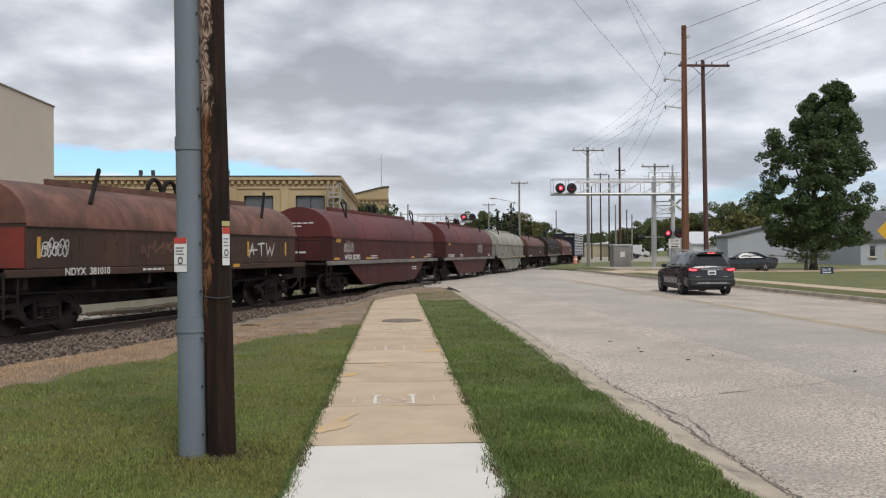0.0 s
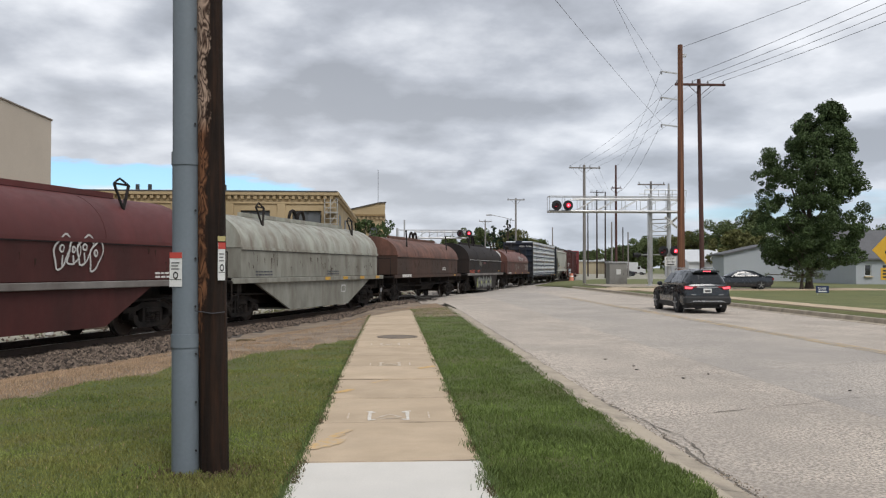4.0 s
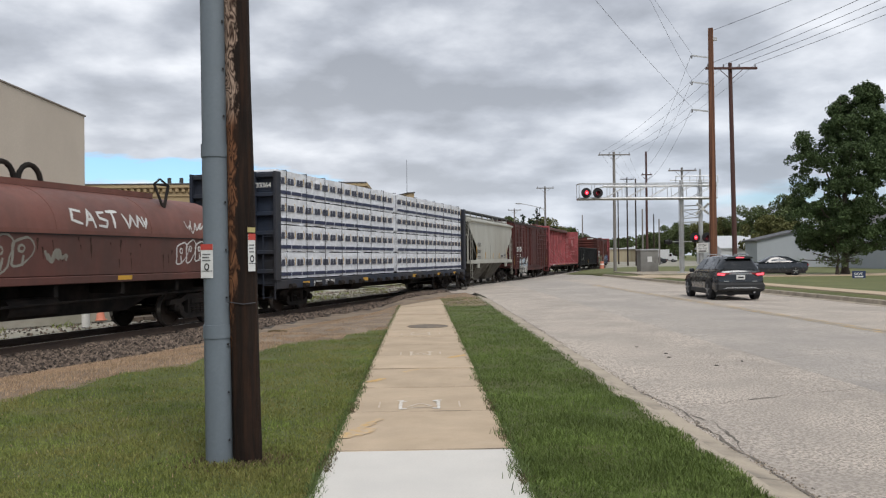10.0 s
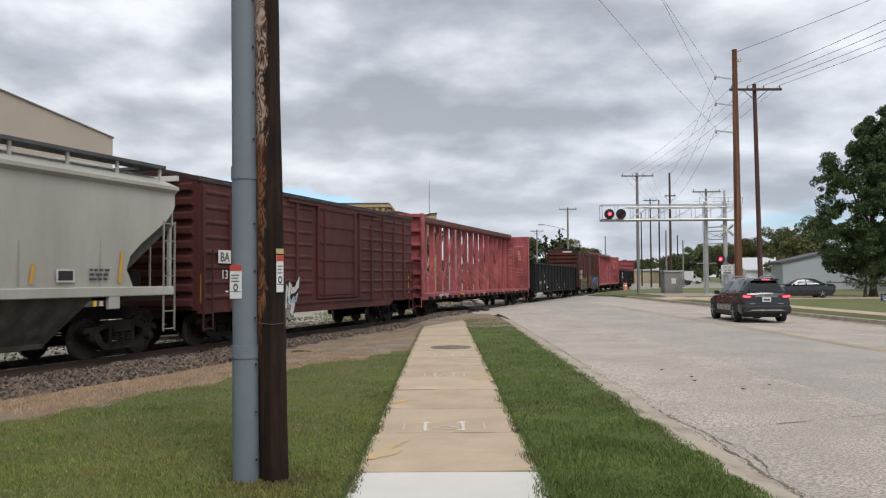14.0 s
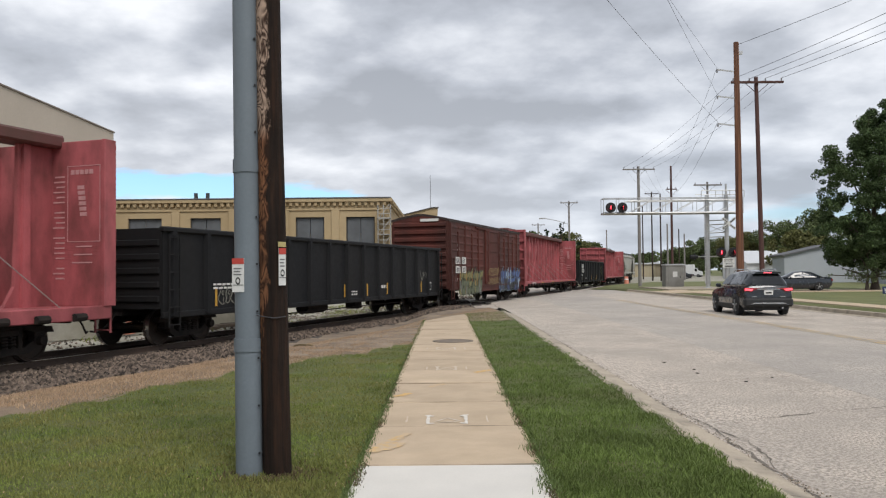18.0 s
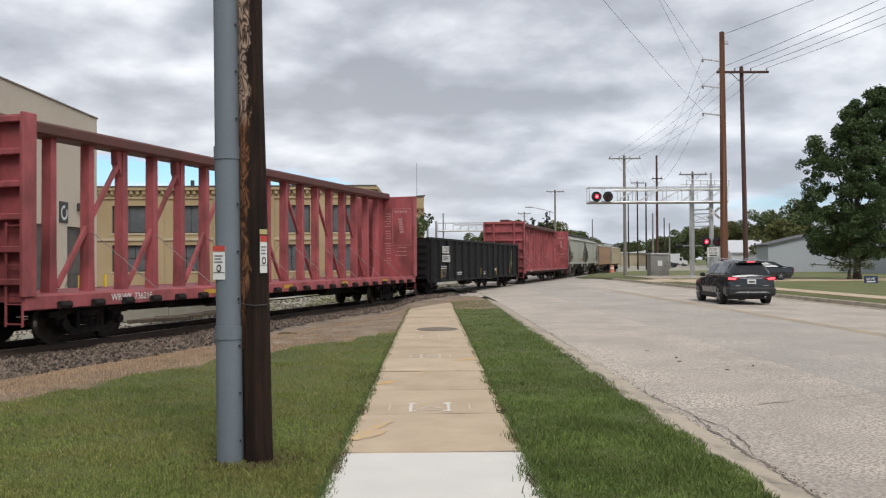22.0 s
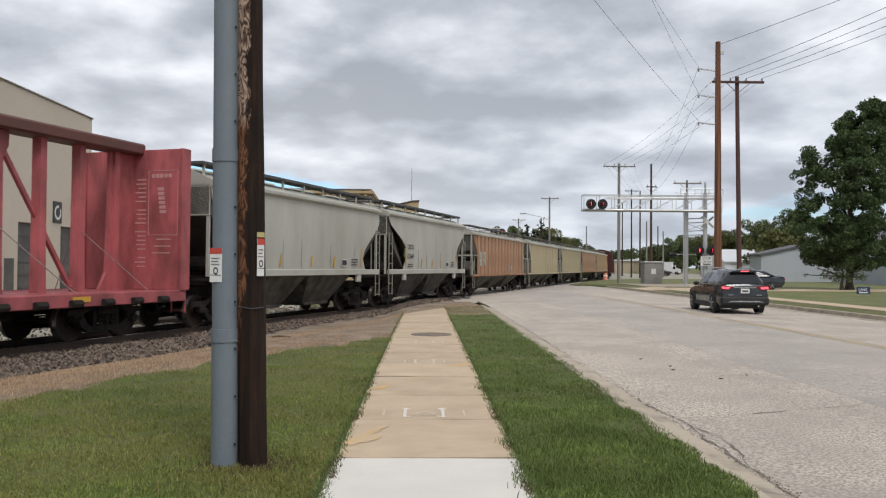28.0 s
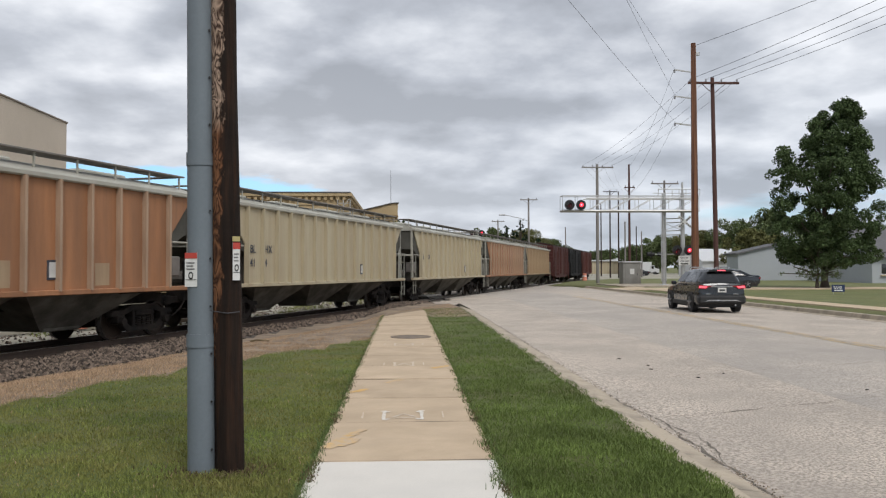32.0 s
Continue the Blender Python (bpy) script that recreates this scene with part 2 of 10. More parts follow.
GONDOLA = material("black_gondola_paint", (0.0095, 0.010, 0.0115), 0.65, spec=0.2, grime=(0.015, 0.014, 0.0135), amount=0.3, grime_scale=0.9, stretch=(1, 1, 0.3))
ORANGE = material("rust_stained_orange_paint", (0.365, 0.168, 0.078), 0.6, vary=0.34, scale=1.2, grime=(0.235, 0.118, 0.064), amount=0.48, grime_scale=0.7, stretch=(2, 2, 0.25))
POST_TAN = material("chalky_tan_posts", (0.40, 0.285, 0.20), 0.65, vary=0.2, grime=(0.26, 0.16, 0.10), amount=0.4, stretch=(2, 2, 0.3))
CREAM = material("cream_hopper_paint", (0.44, 0.39, 0.275), 0.6, vary=0.1, grime=(0.36, 0.29, 0.19), amount=0.4, grime_scale=0.7, stretch=(2, 2, 0.2))
TAN_PAINT = material("tan_hopper_paint", (0.40, 0.30, 0.19), 0.6, vary=0.15, grime=(0.27, 0.18, 0.11), amount=0.45, grime_scale=0.7, stretch=(2, 2, 0.2))
LETTER = material("white_lettering", (0.66, 0.65, 0.62), 0.6, vary=0.1, bump=0)
LETTER_DARK = material("dark_lettering", (0.045, 0.05, 0.065), 0.6, vary=0.1, bump=0)
YELLOW_TAPE = material("yellow_reflective_tape", (0.52, 0.29, 0.035), 0.5, vary=0.15, bump=0)
SPRAY_WHITE = material("pale_spray_paint", (0.52, 0.52, 0.50), 0.6, vary=0.2, bump=0)
SPRAY_BLUE = material("blue_spray_paint", (0.075, 0.13, 0.30), 0.6, vary=0.2, bump=0)
SPRAY_TAN = material("sand_spray_paint", (0.36, 0.27, 0.12), 0.6, vary=0.2, bump=0)
SPRAY_BLACK = material("black_spray_paint", (0.02, 0.02, 0.02), 0.6, bump=0)


# ---------- mesh tools ----------
class Mesh:
    """Collects corners and faces of one mesh."""

    def __init__(self):
        self.v, self.f = [], []

    def add(self, vs, fs):
        k = len(self.v)
        self.v += [tuple(p) for p in vs]
        self.f += [tuple(i + k for i in f) for f in fs]
        return self

    def box(self, x0, x1, y0, y1, z0, z1, c=0.0):
        """A box; c: chamfer of its edges."""
        if c <= 0:
            vs = [(x, y, z) for z in (z0, z1) for y in (y0, y1) for x in (x0, x1)]
            return self.add(vs, [(0, 2, 3, 1), (4, 5, 7, 6), (0, 1, 5, 4), (2, 6, 7, 3), (0, 4, 6, 2), (1, 3, 7, 5)])
        c = min(c, (x1 - x0) / 2.1, (y1 - y0) / 2.1, (z1 - z0) / 2.1)
        idx, vs = {}, []
        for i, (x, sx) in enumerate(((x0, 1), (x1, -1))):
            for j, (y, sy) in enumerate(((y0, 1), (y1, -1))):
                for k, (z, sz) in enumerate(((z0, 1), (z1, -1))):
                    for a in range(3):
                        p = [x + sx * c, y + sy * c, z + sz * c]
                        p[a] = (x, y, z)[a]
                        idx[i, j, k, a] = len(vs)
                        vs.append(p)
        fs = []
        order = ((0, 0), (1, 0), (1, 1), (0, 1))
        for a in range(3):
            b, d = [q for q in range(3) if q != a]
            for side in (0, 1):
                ring = []
                for u, w in order:
                    key = [0, 0, 0]
                    key[a], key[b], key[d] = side, u, w
                    ring.append(idx[(*key, a)])
                fs.append(ring)
                if side == 0:
                    for u in (0, 1):
                        for w in (0, 1):
                            k0, k1 = [0, 0, 0], [0, 0, 0]
                            k0[a], k0[b], k0[d] = 0, u, w
                            k1[a], k1[b], k1[d] = 1, u, w
                            fs.append([idx[(*k0, b)], idx[(*k0, d)], idx[(*k1, d)], idx[(*k1, b)]])
        for i in (0, 1):
            for j in (0, 1):
                for k in (0, 1):
                    fs.append([idx[i, j, k, a] for a in range(3)])
        return self.add(vs, fs)

    def tube(self, p0, p1, r0, r1=None, n=10, caps=True):
        p0, p1 = Vector(p0), Vector(p1)
        r1 = r0 if r1 is None else r1
        d = (p1 - p0).normalized()
        a = d.orthogonal().normalized()
        b = d.cross(a)
        vs = []
        for p, r in ((p0, r0), (p1, r1)):
            for i in range(n):
                t = 2 * math.pi * i / n
                vs.append(p + a * (r * math.cos(t)) + b * (r * math.sin(t)))
        fs = [(i, (i + 1) % n, n + (i + 1) % n, n + i) for i in range(n)]
        if caps:
            fs += [tuple(range(n))[::-1], tuple(range(n, 2 * n))]
        return self.add(vs, fs)

    def bar(self, p0, p1, w, h, side=(0, 1, 0)):
        """A straight bar of w across the side direction by h."""
        p0, p1 = Vector(p0), Vector(p1)
        d = (p1 - p0).normalized()
        s = Vector(side)
        s = (s - d * s.dot(d)).normalized()
        u = d.cross(s)
        vs = [p + s * (i * w / 2) + u * (j * h / 2) for p in (p0, p1) for i, j in ((-1, -1), (1, -1), (1, 1), (-1, 1))]
        return self.add(vs, [(3, 2, 1, 0), (4, 5, 6, 7), (0, 1, 5, 4), (1, 2, 6, 5), (2, 3, 7, 6), (3, 0, 4, 7)])

    def path(self, pts, r, n=6, flat=1.0):
        """One continuous pipe through the points."""
        pts = [Vector(p) for p in pts]
        vs, prev = [], None
        for i, p in enumerate(pts):
            d = (pts[min(i + 1, len(pts) - 1)] - pts[max(i - 1, 0)]).normalized()
            a = d.orthogonal().normalized() if prev is None else (prev - d * prev.dot(d)).normalized()
            b, prev = d.cross(a), a
            vs += [p + a * (r * math.cos(2 * math.pi * k / n)) + b * (r * flat * math.sin(2 * math.pi * k / n)) for k in range(n)]
        m = len(pts)
        fs = [(i * n + k, i * n + (k + 1) % n, (i + 1) * n + (k + 1) % n, (i + 1) * n + k) for i in range(m - 1) for k in range(n)]
        return self.add(vs, fs + [tuple(range(n))[::-1], tuple(range((m - 1) * n, m * n))])

    def prism(self, profile, axis, a0, a1):
        """A closed outline pushed along an axis. axis 0: outline (y, z); 1: (x, z); 2: (x, y)."""
        n = len(profile)

        def place(p, a):
            q = list(p)
            q.insert(axis, a)
            return q
        vs = [place(p, a0) for p in profile] + [place(p, a1) for p in profile]
        fs = [(i, (i + 1) % n, n + (i + 1) % n, n + i) for i in range(n)]
        return self.add(vs, fs + [tuple(range(n))[::-1], tuple(range(n, 2 * n))])

    def done(self, name, mat, smooth=False):
        me = bpy.data.meshes.new(name)
        me.from_pydata(self.v, [], self.f)
        bm = bmesh.new()
        bm.from_mesh(me)
        bmesh.ops.recalc_face_normals(bm, faces=bm.faces)
        bm.to_mesh(me)
        bm.free()
        for m in (mat if isinstance(mat, (list, tuple)) else [mat]):
            me.materials.append(m)
        if smooth:
            me.polygons.foreach_set("use_smooth", [True] * len(me.polygons))
            me.set_sharp_from_angle(angle=radians(40))
        me.update()
        return me


def part(name, mesh, mat, parent, label="", smooth=False, at=None):
    data = mesh.done(name, mat, smooth) if isinstance(mesh, Mesh) else mesh
    ob = new(name, data)
    ob.parent = parent
    if at is not None:
        ob.matrix_basis = at
    if label:
        ob["label"] = label
    return ob


def thing(name, label, category, at=None, group="", kind=""):
    ob = new(name)
    ob.empty_display_size = 0.2
    ob.matrix_basis = at or Matrix.Identity(4)
    return tagged(ob, label, category, group, kind)


def solid(name, mesh, mat, label="", category="", group="", kind="", at=None, smooth=False):
    ob = new(name, mesh.done(name, mat, smooth) if isinstance(mesh, Mesh) else mesh)
    if at is not None:
        ob.matrix_basis = at
    return tagged(ob, label, category, group, kind)


LETTERS = {}


def lettering(words, size, mat):
    """A flat mesh of letters, left end at the origin, in the x-z plane, facing -y."""
    key = (words, size, mat.name)
    if key not in LETTERS:
        c = bpy.data.curves.new("lettering", "FONT")
        c.body, c.size, c.extrude, c.offset = words, size, 0.002, size * 0.009
        o = bpy.data.objects.new("lettering", c)
        me = bpy.data.meshes.new_from_object(o)
        me.transform(Matrix.Rotation(radians(90), 4, "X"))
        me.materials.clear()
        me.materials.append(mat)
        LETTERS[key] = me
    return LETTERS[key]


# ---------- the plan: track, levels ----------
TRACK_X, TRACK_Y, TRACK_TURN = -4.487, 32.100, (0.32334, -5.516e-4, 9.006e-6)
SPEED, GAIN = 10.576, 0.01427
STEP = 0.5
ARC = np.arange(-120.0, 520.0, STEP)


def heading_along():
    s = np.clip(ARC, -30, 110)
    h = TRACK_TURN[0] + TRACK_TURN[1] * s + TRACK_TURN[2] * s * s / 2
    return h - np.clip((ARC - 112) / 115.0, 0, 1.0)      # beyond the crossing the line bears away


HEAD = heading_along()
i0 = int(round((0 - ARC[0]) / STEP))
LINE_X = np.concatenate([[0], np.cumsum((np.sin(HEAD)[1:] + np.sin(HEAD)[:-1]) / 2 * STEP)])
LINE_Y = np.concatenate([[0], np.cumsum((np.cos(HEAD)[1:] + np.cos(HEAD)[:-1]) / 2 * STEP)])
LINE_X += TRACK_X - LINE_X[i0]
LINE_Y += TRACK_Y - LINE_Y[i0]


def rail_z(s):
    return -0.220 - 0.0018 * min(60.0, max(-20.0, s))


def on_track(s, off=0.0, z=0.0):
    """A place by the track: s metres along it, off to its right, z over the rail's top."""
    x, y, h = np.interp(s, ARC, LINE_X), np.interp(s, ARC, LINE_Y), np.interp(s, ARC, HEAD)
    return Vector((x + off * math.cos(h), y - off * math.sin(h), rail_z(s) + z))


def track_near(x, y):
    """Arc length and distance (positive to the right) of a place from the track."""
    k = int(np.argmin((LINE_X - x) ** 2 + (LINE_Y - y) ** 2))
    h = HEAD[k]
    dx, dy = x - LINE_X[k], y - LINE_Y[k]
    return ARC[k] + dx * math.sin(h) + dy * math.cos(h), dx * math.cos(h) - dy * math.sin(h)


def ease(a, b, t):
    t = min(1.0, max(0.0, (t - a) / (b - a)))
    return t * t * (3 - 2 * t)


def level(x, y):
    """Height of the finished ground."""
    s, d = track_near(x, y)
    if abs(d) > 400:
        return -0.3
    flush = ease(-2.0, -0.4, x) * (1 - ease(26, 30, x))
    bed = rail_z(s) - 0.02 - 0.24 * (1 - flush)
    near = ease(2.0, 6.5, d) if d > 0 else 0.0
    return bed * (1 - near) + 0.0 * near


KERB, GUTTER, FAR_KERB = 2.30, 2.74, 15.15


# ---------- ground, road, walks ----------
GRASS = material("lawn_soil_and_grass", (0.085, 0.108, 0.030), 0.95, vary=0.4, scale=0.9, grime=(0.115, 0.105, 0.042), amount=0.35, grime_scale=0.8, bump=0.8, bump_scale=30)
DIRT = material("dry_dirt_and_straw", (0.285, 0.208, 0.142), 0.95, vary=0.35, scale=1.2, grime=(0.13, 0.10, 0.07), amount=0.45, grime_scale=0.7, bump=0.9, bump_scale=25)
GRAVEL = material("grey_brown_gravel", (0.095, 0.078, 0.066), 0.95, vary=0.4, scale=9, grime=(0.055, 0.046, 0.04), amount=0.4, bump=1.0, bump_scale=22)
VERGE = material("dry_mown_verge", (0.150, 0.150, 0.058), 0.95, vary=0.3, scale=0.5, grime=(0.10, 0.125, 0.042), amount=0.4, grime_scale=0.35, bump=0.8, bump_scale=30)
MUD = material("bare_brown_dirt", (0.185, 0.142, 0.104), 0.95, vary=0.4, scale=1.6, grime=(0.30, 0.235, 0.17), amount=0.4, grime_scale=1.0, bump=0.9, bump_scale=22)
YARD = material("pale_yard_gravel", (0.36, 0.34, 0.29), 0.95, vary=0.2, scale=2, grime=(0.22, 0.21, 0.15), amount=0.4, grime_scale=0.3, bump=0.5)
WALK_TAN = material("tan_concrete", (0.490, 0.382, 0.268), 0.85, vary=0.12, scale=1.3, grime=(0.405, 0.312, 0.212), amount=0.35, grime_scale=1.5, bump=0.25, bump_scale=60, piece=0.05)
WALK_NEW = material("fresh_pale_concrete", (0.63, 0.60, 0.55), 0.85, vary=0.05, scale=2, grime=(0.58, 0.56, 0.52), amount=0.25, bump=0.2, bump_scale=70)
ROAD_GREY = material("worn_concrete_road", (0.485, 0.425, 0.362), 0.92, vary=0.70, scale=36, crisp=0.10, grime=(0.35, 0.31, 0.27), amount=0.35, grime_scale=0.5, bump=1.0, bump_scale=40, spec=0.2)
ROAD_DARK = material("patched_asphalt", (0.435, 0.39, 0.342), 0.92, vary=0.55, scale=40, crisp=0.08, grime=(0.32, 0.295, 0.268), amount=0.35, grime_scale=0.3, bump=0.8, bump_scale=45, spec=0.2)
KERB_MAT = material("kerb_concrete", (0.46, 0.39, 0.30), 0.9, vary=0.15, scale=2, grime=(0.20, 0.175, 0.14), amount=0.4, grime_scale=2, bump=0.4)
TAR = material("tar_and_crack", (0.15, 0.13, 0.108), 0.9, bump=0.3)
PAINT_YELLOW = material("worn_yellow_road_paint", (0.56, 0.40, 0.20), 0.85, vary=0.2, scale=4, grime=(0.38, 0.34, 0.29), amount=0.6, grime_scale=3)
RAIL_STEEL = material("rusty_rail", (0.075, 0.052, 0.040), 0.7, 0.3, grime=(0.045, 0.034, 0.028), amount=0.4)
RAIL_TOP = material("polished_rail_head", (0.38, 0.36, 0.34), 0.3, 0.9, vary=0.1, bump=0.02)
TIE = material("dark_tarred_sleeper", (0.050, 0.042, 0.036), 0.95, vary=0.3, grime=(0.09, 0.075, 0.06), amount=0.4, piece=0.2)


def sheet(name, xs, ys, height, mat, thick=0.0, pick=None):
    """A ground sheet over the grid xs by ys; pick(x, y) gives the number of a cell's material."""
    nx, ny = len(xs), len(ys)
    me = bpy.data.meshes.new(name)
    vs = [(x, y, height(x, y)) for y in ys for x in xs]
    fs = [(j * nx + i, j * nx + i + 1, (j + 1) * nx + i + 1, (j + 1) * nx + i) for j in range(ny - 1) for i in range(nx - 1)]
    if thick:
        k = len(vs)
        edge = [i for i in range(nx)] + [j * nx + nx - 1 for j in range(1, ny)] + [(ny - 1) * nx + i for i in range(nx - 2, -1, -1)] + [j * nx for j in range(ny - 2, 0, -1)]
        vs += [(vs[e][0], vs[e][1], vs[e][2] - thick) for e in edge]
        m = len(edge)
        fs += [(edge[i], k + i, k + (i + 1) % m, edge[(i + 1) % m]) for i in range(m)]
    me.from_pydata(vs, [], fs)
    for m in (mat if isinstance(mat, list) else [mat]):
        me.materials.append(m)
    if pick:
        me.polygons.foreach_set("material_index", [pick(*(sum(vs[i][a] for i in f) / len(f) for a in (0, 1))) for f in fs])
    me.update()
    return new(name, me)


def graded(lo, hi, fine_lo, fine_hi, step, grow=1.25):
    out = list(np.arange(fine_lo, fine_hi + step / 2, step))
    s, v = step, fine_hi
    while v < hi:
        s *= grow
        v = min(hi, v + s)
        out.append(v)
    s, v, head = step, fine_lo, []
    while v > lo:
        s *= grow
        v = max(lo, v - s)
        head.append(v)
    return head[::-1] + out


def wobble(x, y, k=1.0):
    return noise.noise(Vector((x * 0.6, y * 0.6, 3.1))) * k


def ground_kind(x, y):
    if x > FAR_KERB:
        return 3 if y > 116 and x < 75 else 5
    s, d = track_near(x, y)
    if d < -1.9:
        return 3 if (s < 60 and d > -14) or y < 57 else 1
    if d < 2.15:
        return 2
    if x > -1.2 and y > 27.5 + wobble(x, y, 1.0) and x < 2.2:
        return 4
    if d < 3.4 - 1.3 * ease(-14, -5, s) + wobble(x * 2, y * 2, 0.5) and x < 1.5:
        return 2
    if d < 6.7 + 1.2 * ease(12, 19, y) + wobble(x, y, 0.7) and x < -0.6:
        return 4 if y + wobble(x * 3, y * 3, 5.0) + 0.8 * (5.5 - d) > 16.5 else 1
    return 0


def ground_height(x, y):
    z = level(x, y) - 0.03
    s, d = track_near(x, y)
    if KERB < x < FAR_KERB:
        z -= 0.30
    if -0.75 < x < 0.75 and y < 34:
        z -= 0.08
    if x < 1.4 and abs(d) < 3.2:                      # ballast stands up round the sleepers
        z += (0.12 + 0.07 * noise.noise(Vector((x * 1.1, y * 1.1, 8)))) * (1 - ease(1.5, 3.4, abs(d)))
    if d > 2.2 and z > -0.2 and x < KERB:
        z += 0.025 * noise.noise(Vector((x * 1.3, y * 1.3, 0)))
    return z


gx = sorted(set(np.round(graded(-1800, 1800, -24, 2.0, 0.4), 3)) | {-0.76, -0.74, 0.74, 0.76, KERB - 0.01, KERB + 0.01, FAR_KERB - 0.01, FAR_KERB + 0.01})

gy = list(np.round(graded(-1200, 2600, 3.0, 46.0, 0.4), 3))
ground = sheet("ground", gx, gy, ground_height, [GRASS, DIRT, GRAVEL, YARD, MUD, VERGE], pick=ground_kind)
ground.data.polygons.foreach_set("use_smooth", [True] * len(ground.data.polygons))
tagged(ground, "mown grass, dry dirt and gravel yard reaching the horizon", "ground", kind="structure")


def road_level(x, y):
    crown = 0.05 * (1 - ((x - 8.9) / 6.3) ** 2)
    s, d = track_near(x, y)
    on = ease(1.6, 7.0, d) if d > 0 else ease(1.6, 9.0, -d)
    return level(x, y) * 1.0 + on * (-0.13 + crown)


ry = graded(-60, 900, 2.0, 110.0, 1.0)
road = sheet("road", [GUTTER, 4.0, 5.55, 7.0, 8.4, 9.8, 11.2, 12.6, 13.8, FAR_KERB - 0.3], ry, road_level, [ROAD_GREY, ROAD_DARK], 0.12,
             pick=lambda x, y: 1 if 5.6 < x < 9.7 or (x > 9.7 and y > 60) else 0)
tagged(road, "wide pale worn concrete road with darker patched lane", "road", kind="structure")
side = sheet("side_road", [FAR_KERB - 0.28, 22, 30, 45, 90, 200], [78, 82, 86, 90], lambda x, y: road_level(min(x, FAR_KERB - 0.3), y) + 0.004, ROAD_GREY, 0.1)
tagged(side, "concrete side street joining past the signals", "road", kind="structure")


# ---------- freight cars ----------
# Local space of a car: x along the train, z over the rail's top; the street side is -y.
def bogie_mesh():
    """Cast side frames with open windows, spring nests, bearing caps, bolster and brake beams."""
    m = Mesh()
    for s in (-1, 1):
        y = s * 0.98
        m.prism([(-1.26, 0.60), (-1.20, 0.73), (-0.78, 0.75), (-0.46, 0.87), (0.46, 0.87), (0.78, 0.75), (1.20, 0.73), (1.26, 0.60), (0.80, 0.61), (0.44, 0.72), (-0.44, 0.72), (-0.80, 0.61)], 1, y - 0.08, y + 0.08)
        m.prism([(-0.60, 0.20), (0.60, 0.20), (1.00, 0.46), (0.82, 0.53), (0.50, 0.33), (-0.50, 0.33), (-0.82, 0.53), (-1.00, 0.46)], 1, y - 0.08, y + 0.08)
        for dx in (-0.38, 0.38):
            m.box(dx - 0.055, dx + 0.055, y - 0.09, y + 0.09, 0.30, 0.74, 0.01)
        m.box(-0.32, 0.32, y - 0.12, y + 0.12, 0.58, 0.72, 0.02)
        for dx in (-0.20, 0.0, 0.20):
            for k in range(4):
                m.tube((dx, y + s * 0.05, 0.335 + 0.062 * k), (dx, y + s * 0.05, 0.375 + 0.062 * k), 0.085, n=8)
        for dx in (-0.88, 0.88):
            m.box(dx - 0.15, dx + 0.15, y - 0.10, y + 0.10, 0.42, 0.63, 0.02)
            m.tube((dx, y + s * 0.08, 0.458), (dx, y + s * 0.20, 0.458), 0.115, 0.10, n=12)
    m.box(-0.20, 0.20, -1.0, 1.0, 0.56, 0.82, 0.03)
    m.tube((0, 0, 0.80), (0, 0, 0.95), 0.22, n=12)
    for dx in (-0.36, 0.36):
        m.box(dx - 0.05, dx + 0.05, -0.9, 0.9, 0.34, 0.48)
    return m.done("bogie", STEEL_DARK)


def wheelset_mesh():
    """An axle with two flanged wheels, its centre at the origin."""
    m = Mesh()
    m.tube((0, -1.12, 0), (0, 1.12, 0), 0.075, n=10)
    for s in (-1, 1):
        ring = [(0.685, 0.485), (0.715, 0.46), (0.72, 0.458), (0.82, 0.452), (0.82, 0.40), (0.79, 0.385), (0.75, 0.15), (0.82, 0.13), (0.82, 0.07), (0.66, 0.07), (0.66, 0.13), (0.71, 0.15), (0.70, 0.385), (0.685, 0.40)]
        n = 24
        vs = [(r * math.cos(2 * math.pi * i / n), s * y, r * math.sin(2 * math.pi * i / n)) for i in range(n) for y, r in ring]
        k = len(ring)
        m.add(vs, [(i * k + j, i * k + (j + 1) % k, ((i + 1) % n) * k + (j + 1) % k, ((i + 1) % n) * k + j) for i in range(n) for j in range(k)])
        m.tube((0, s * 1.08, 0), (0, s * 1.16, 0), 0.10, n=12)
        for i in range(3):
            a = 2 * math.pi * i / 3
            m.tube((0.055 * math.cos(a), s * 1.155, 0.055 * math.sin(a)), (0.055 * math.cos(a), s * 1.18, 0.055 * math.sin(a)), 0.018, n=5)
    me = m.done("wheelset", [WHEEL, TREAD])
    for p in me.polygons:
        c = p.center
        r = math.hypot(c.x, c.z)
        if abs(p.normal.y) < 0.3 and r > 0.44:
            p.material_index = 1
    return me


BOGIE, WHEELSET = bogie_mesh(), wheelset_mesh()
TRAIN = []          # (car, middle of the car along the track at the start, distance of its bogies, wheelsets)


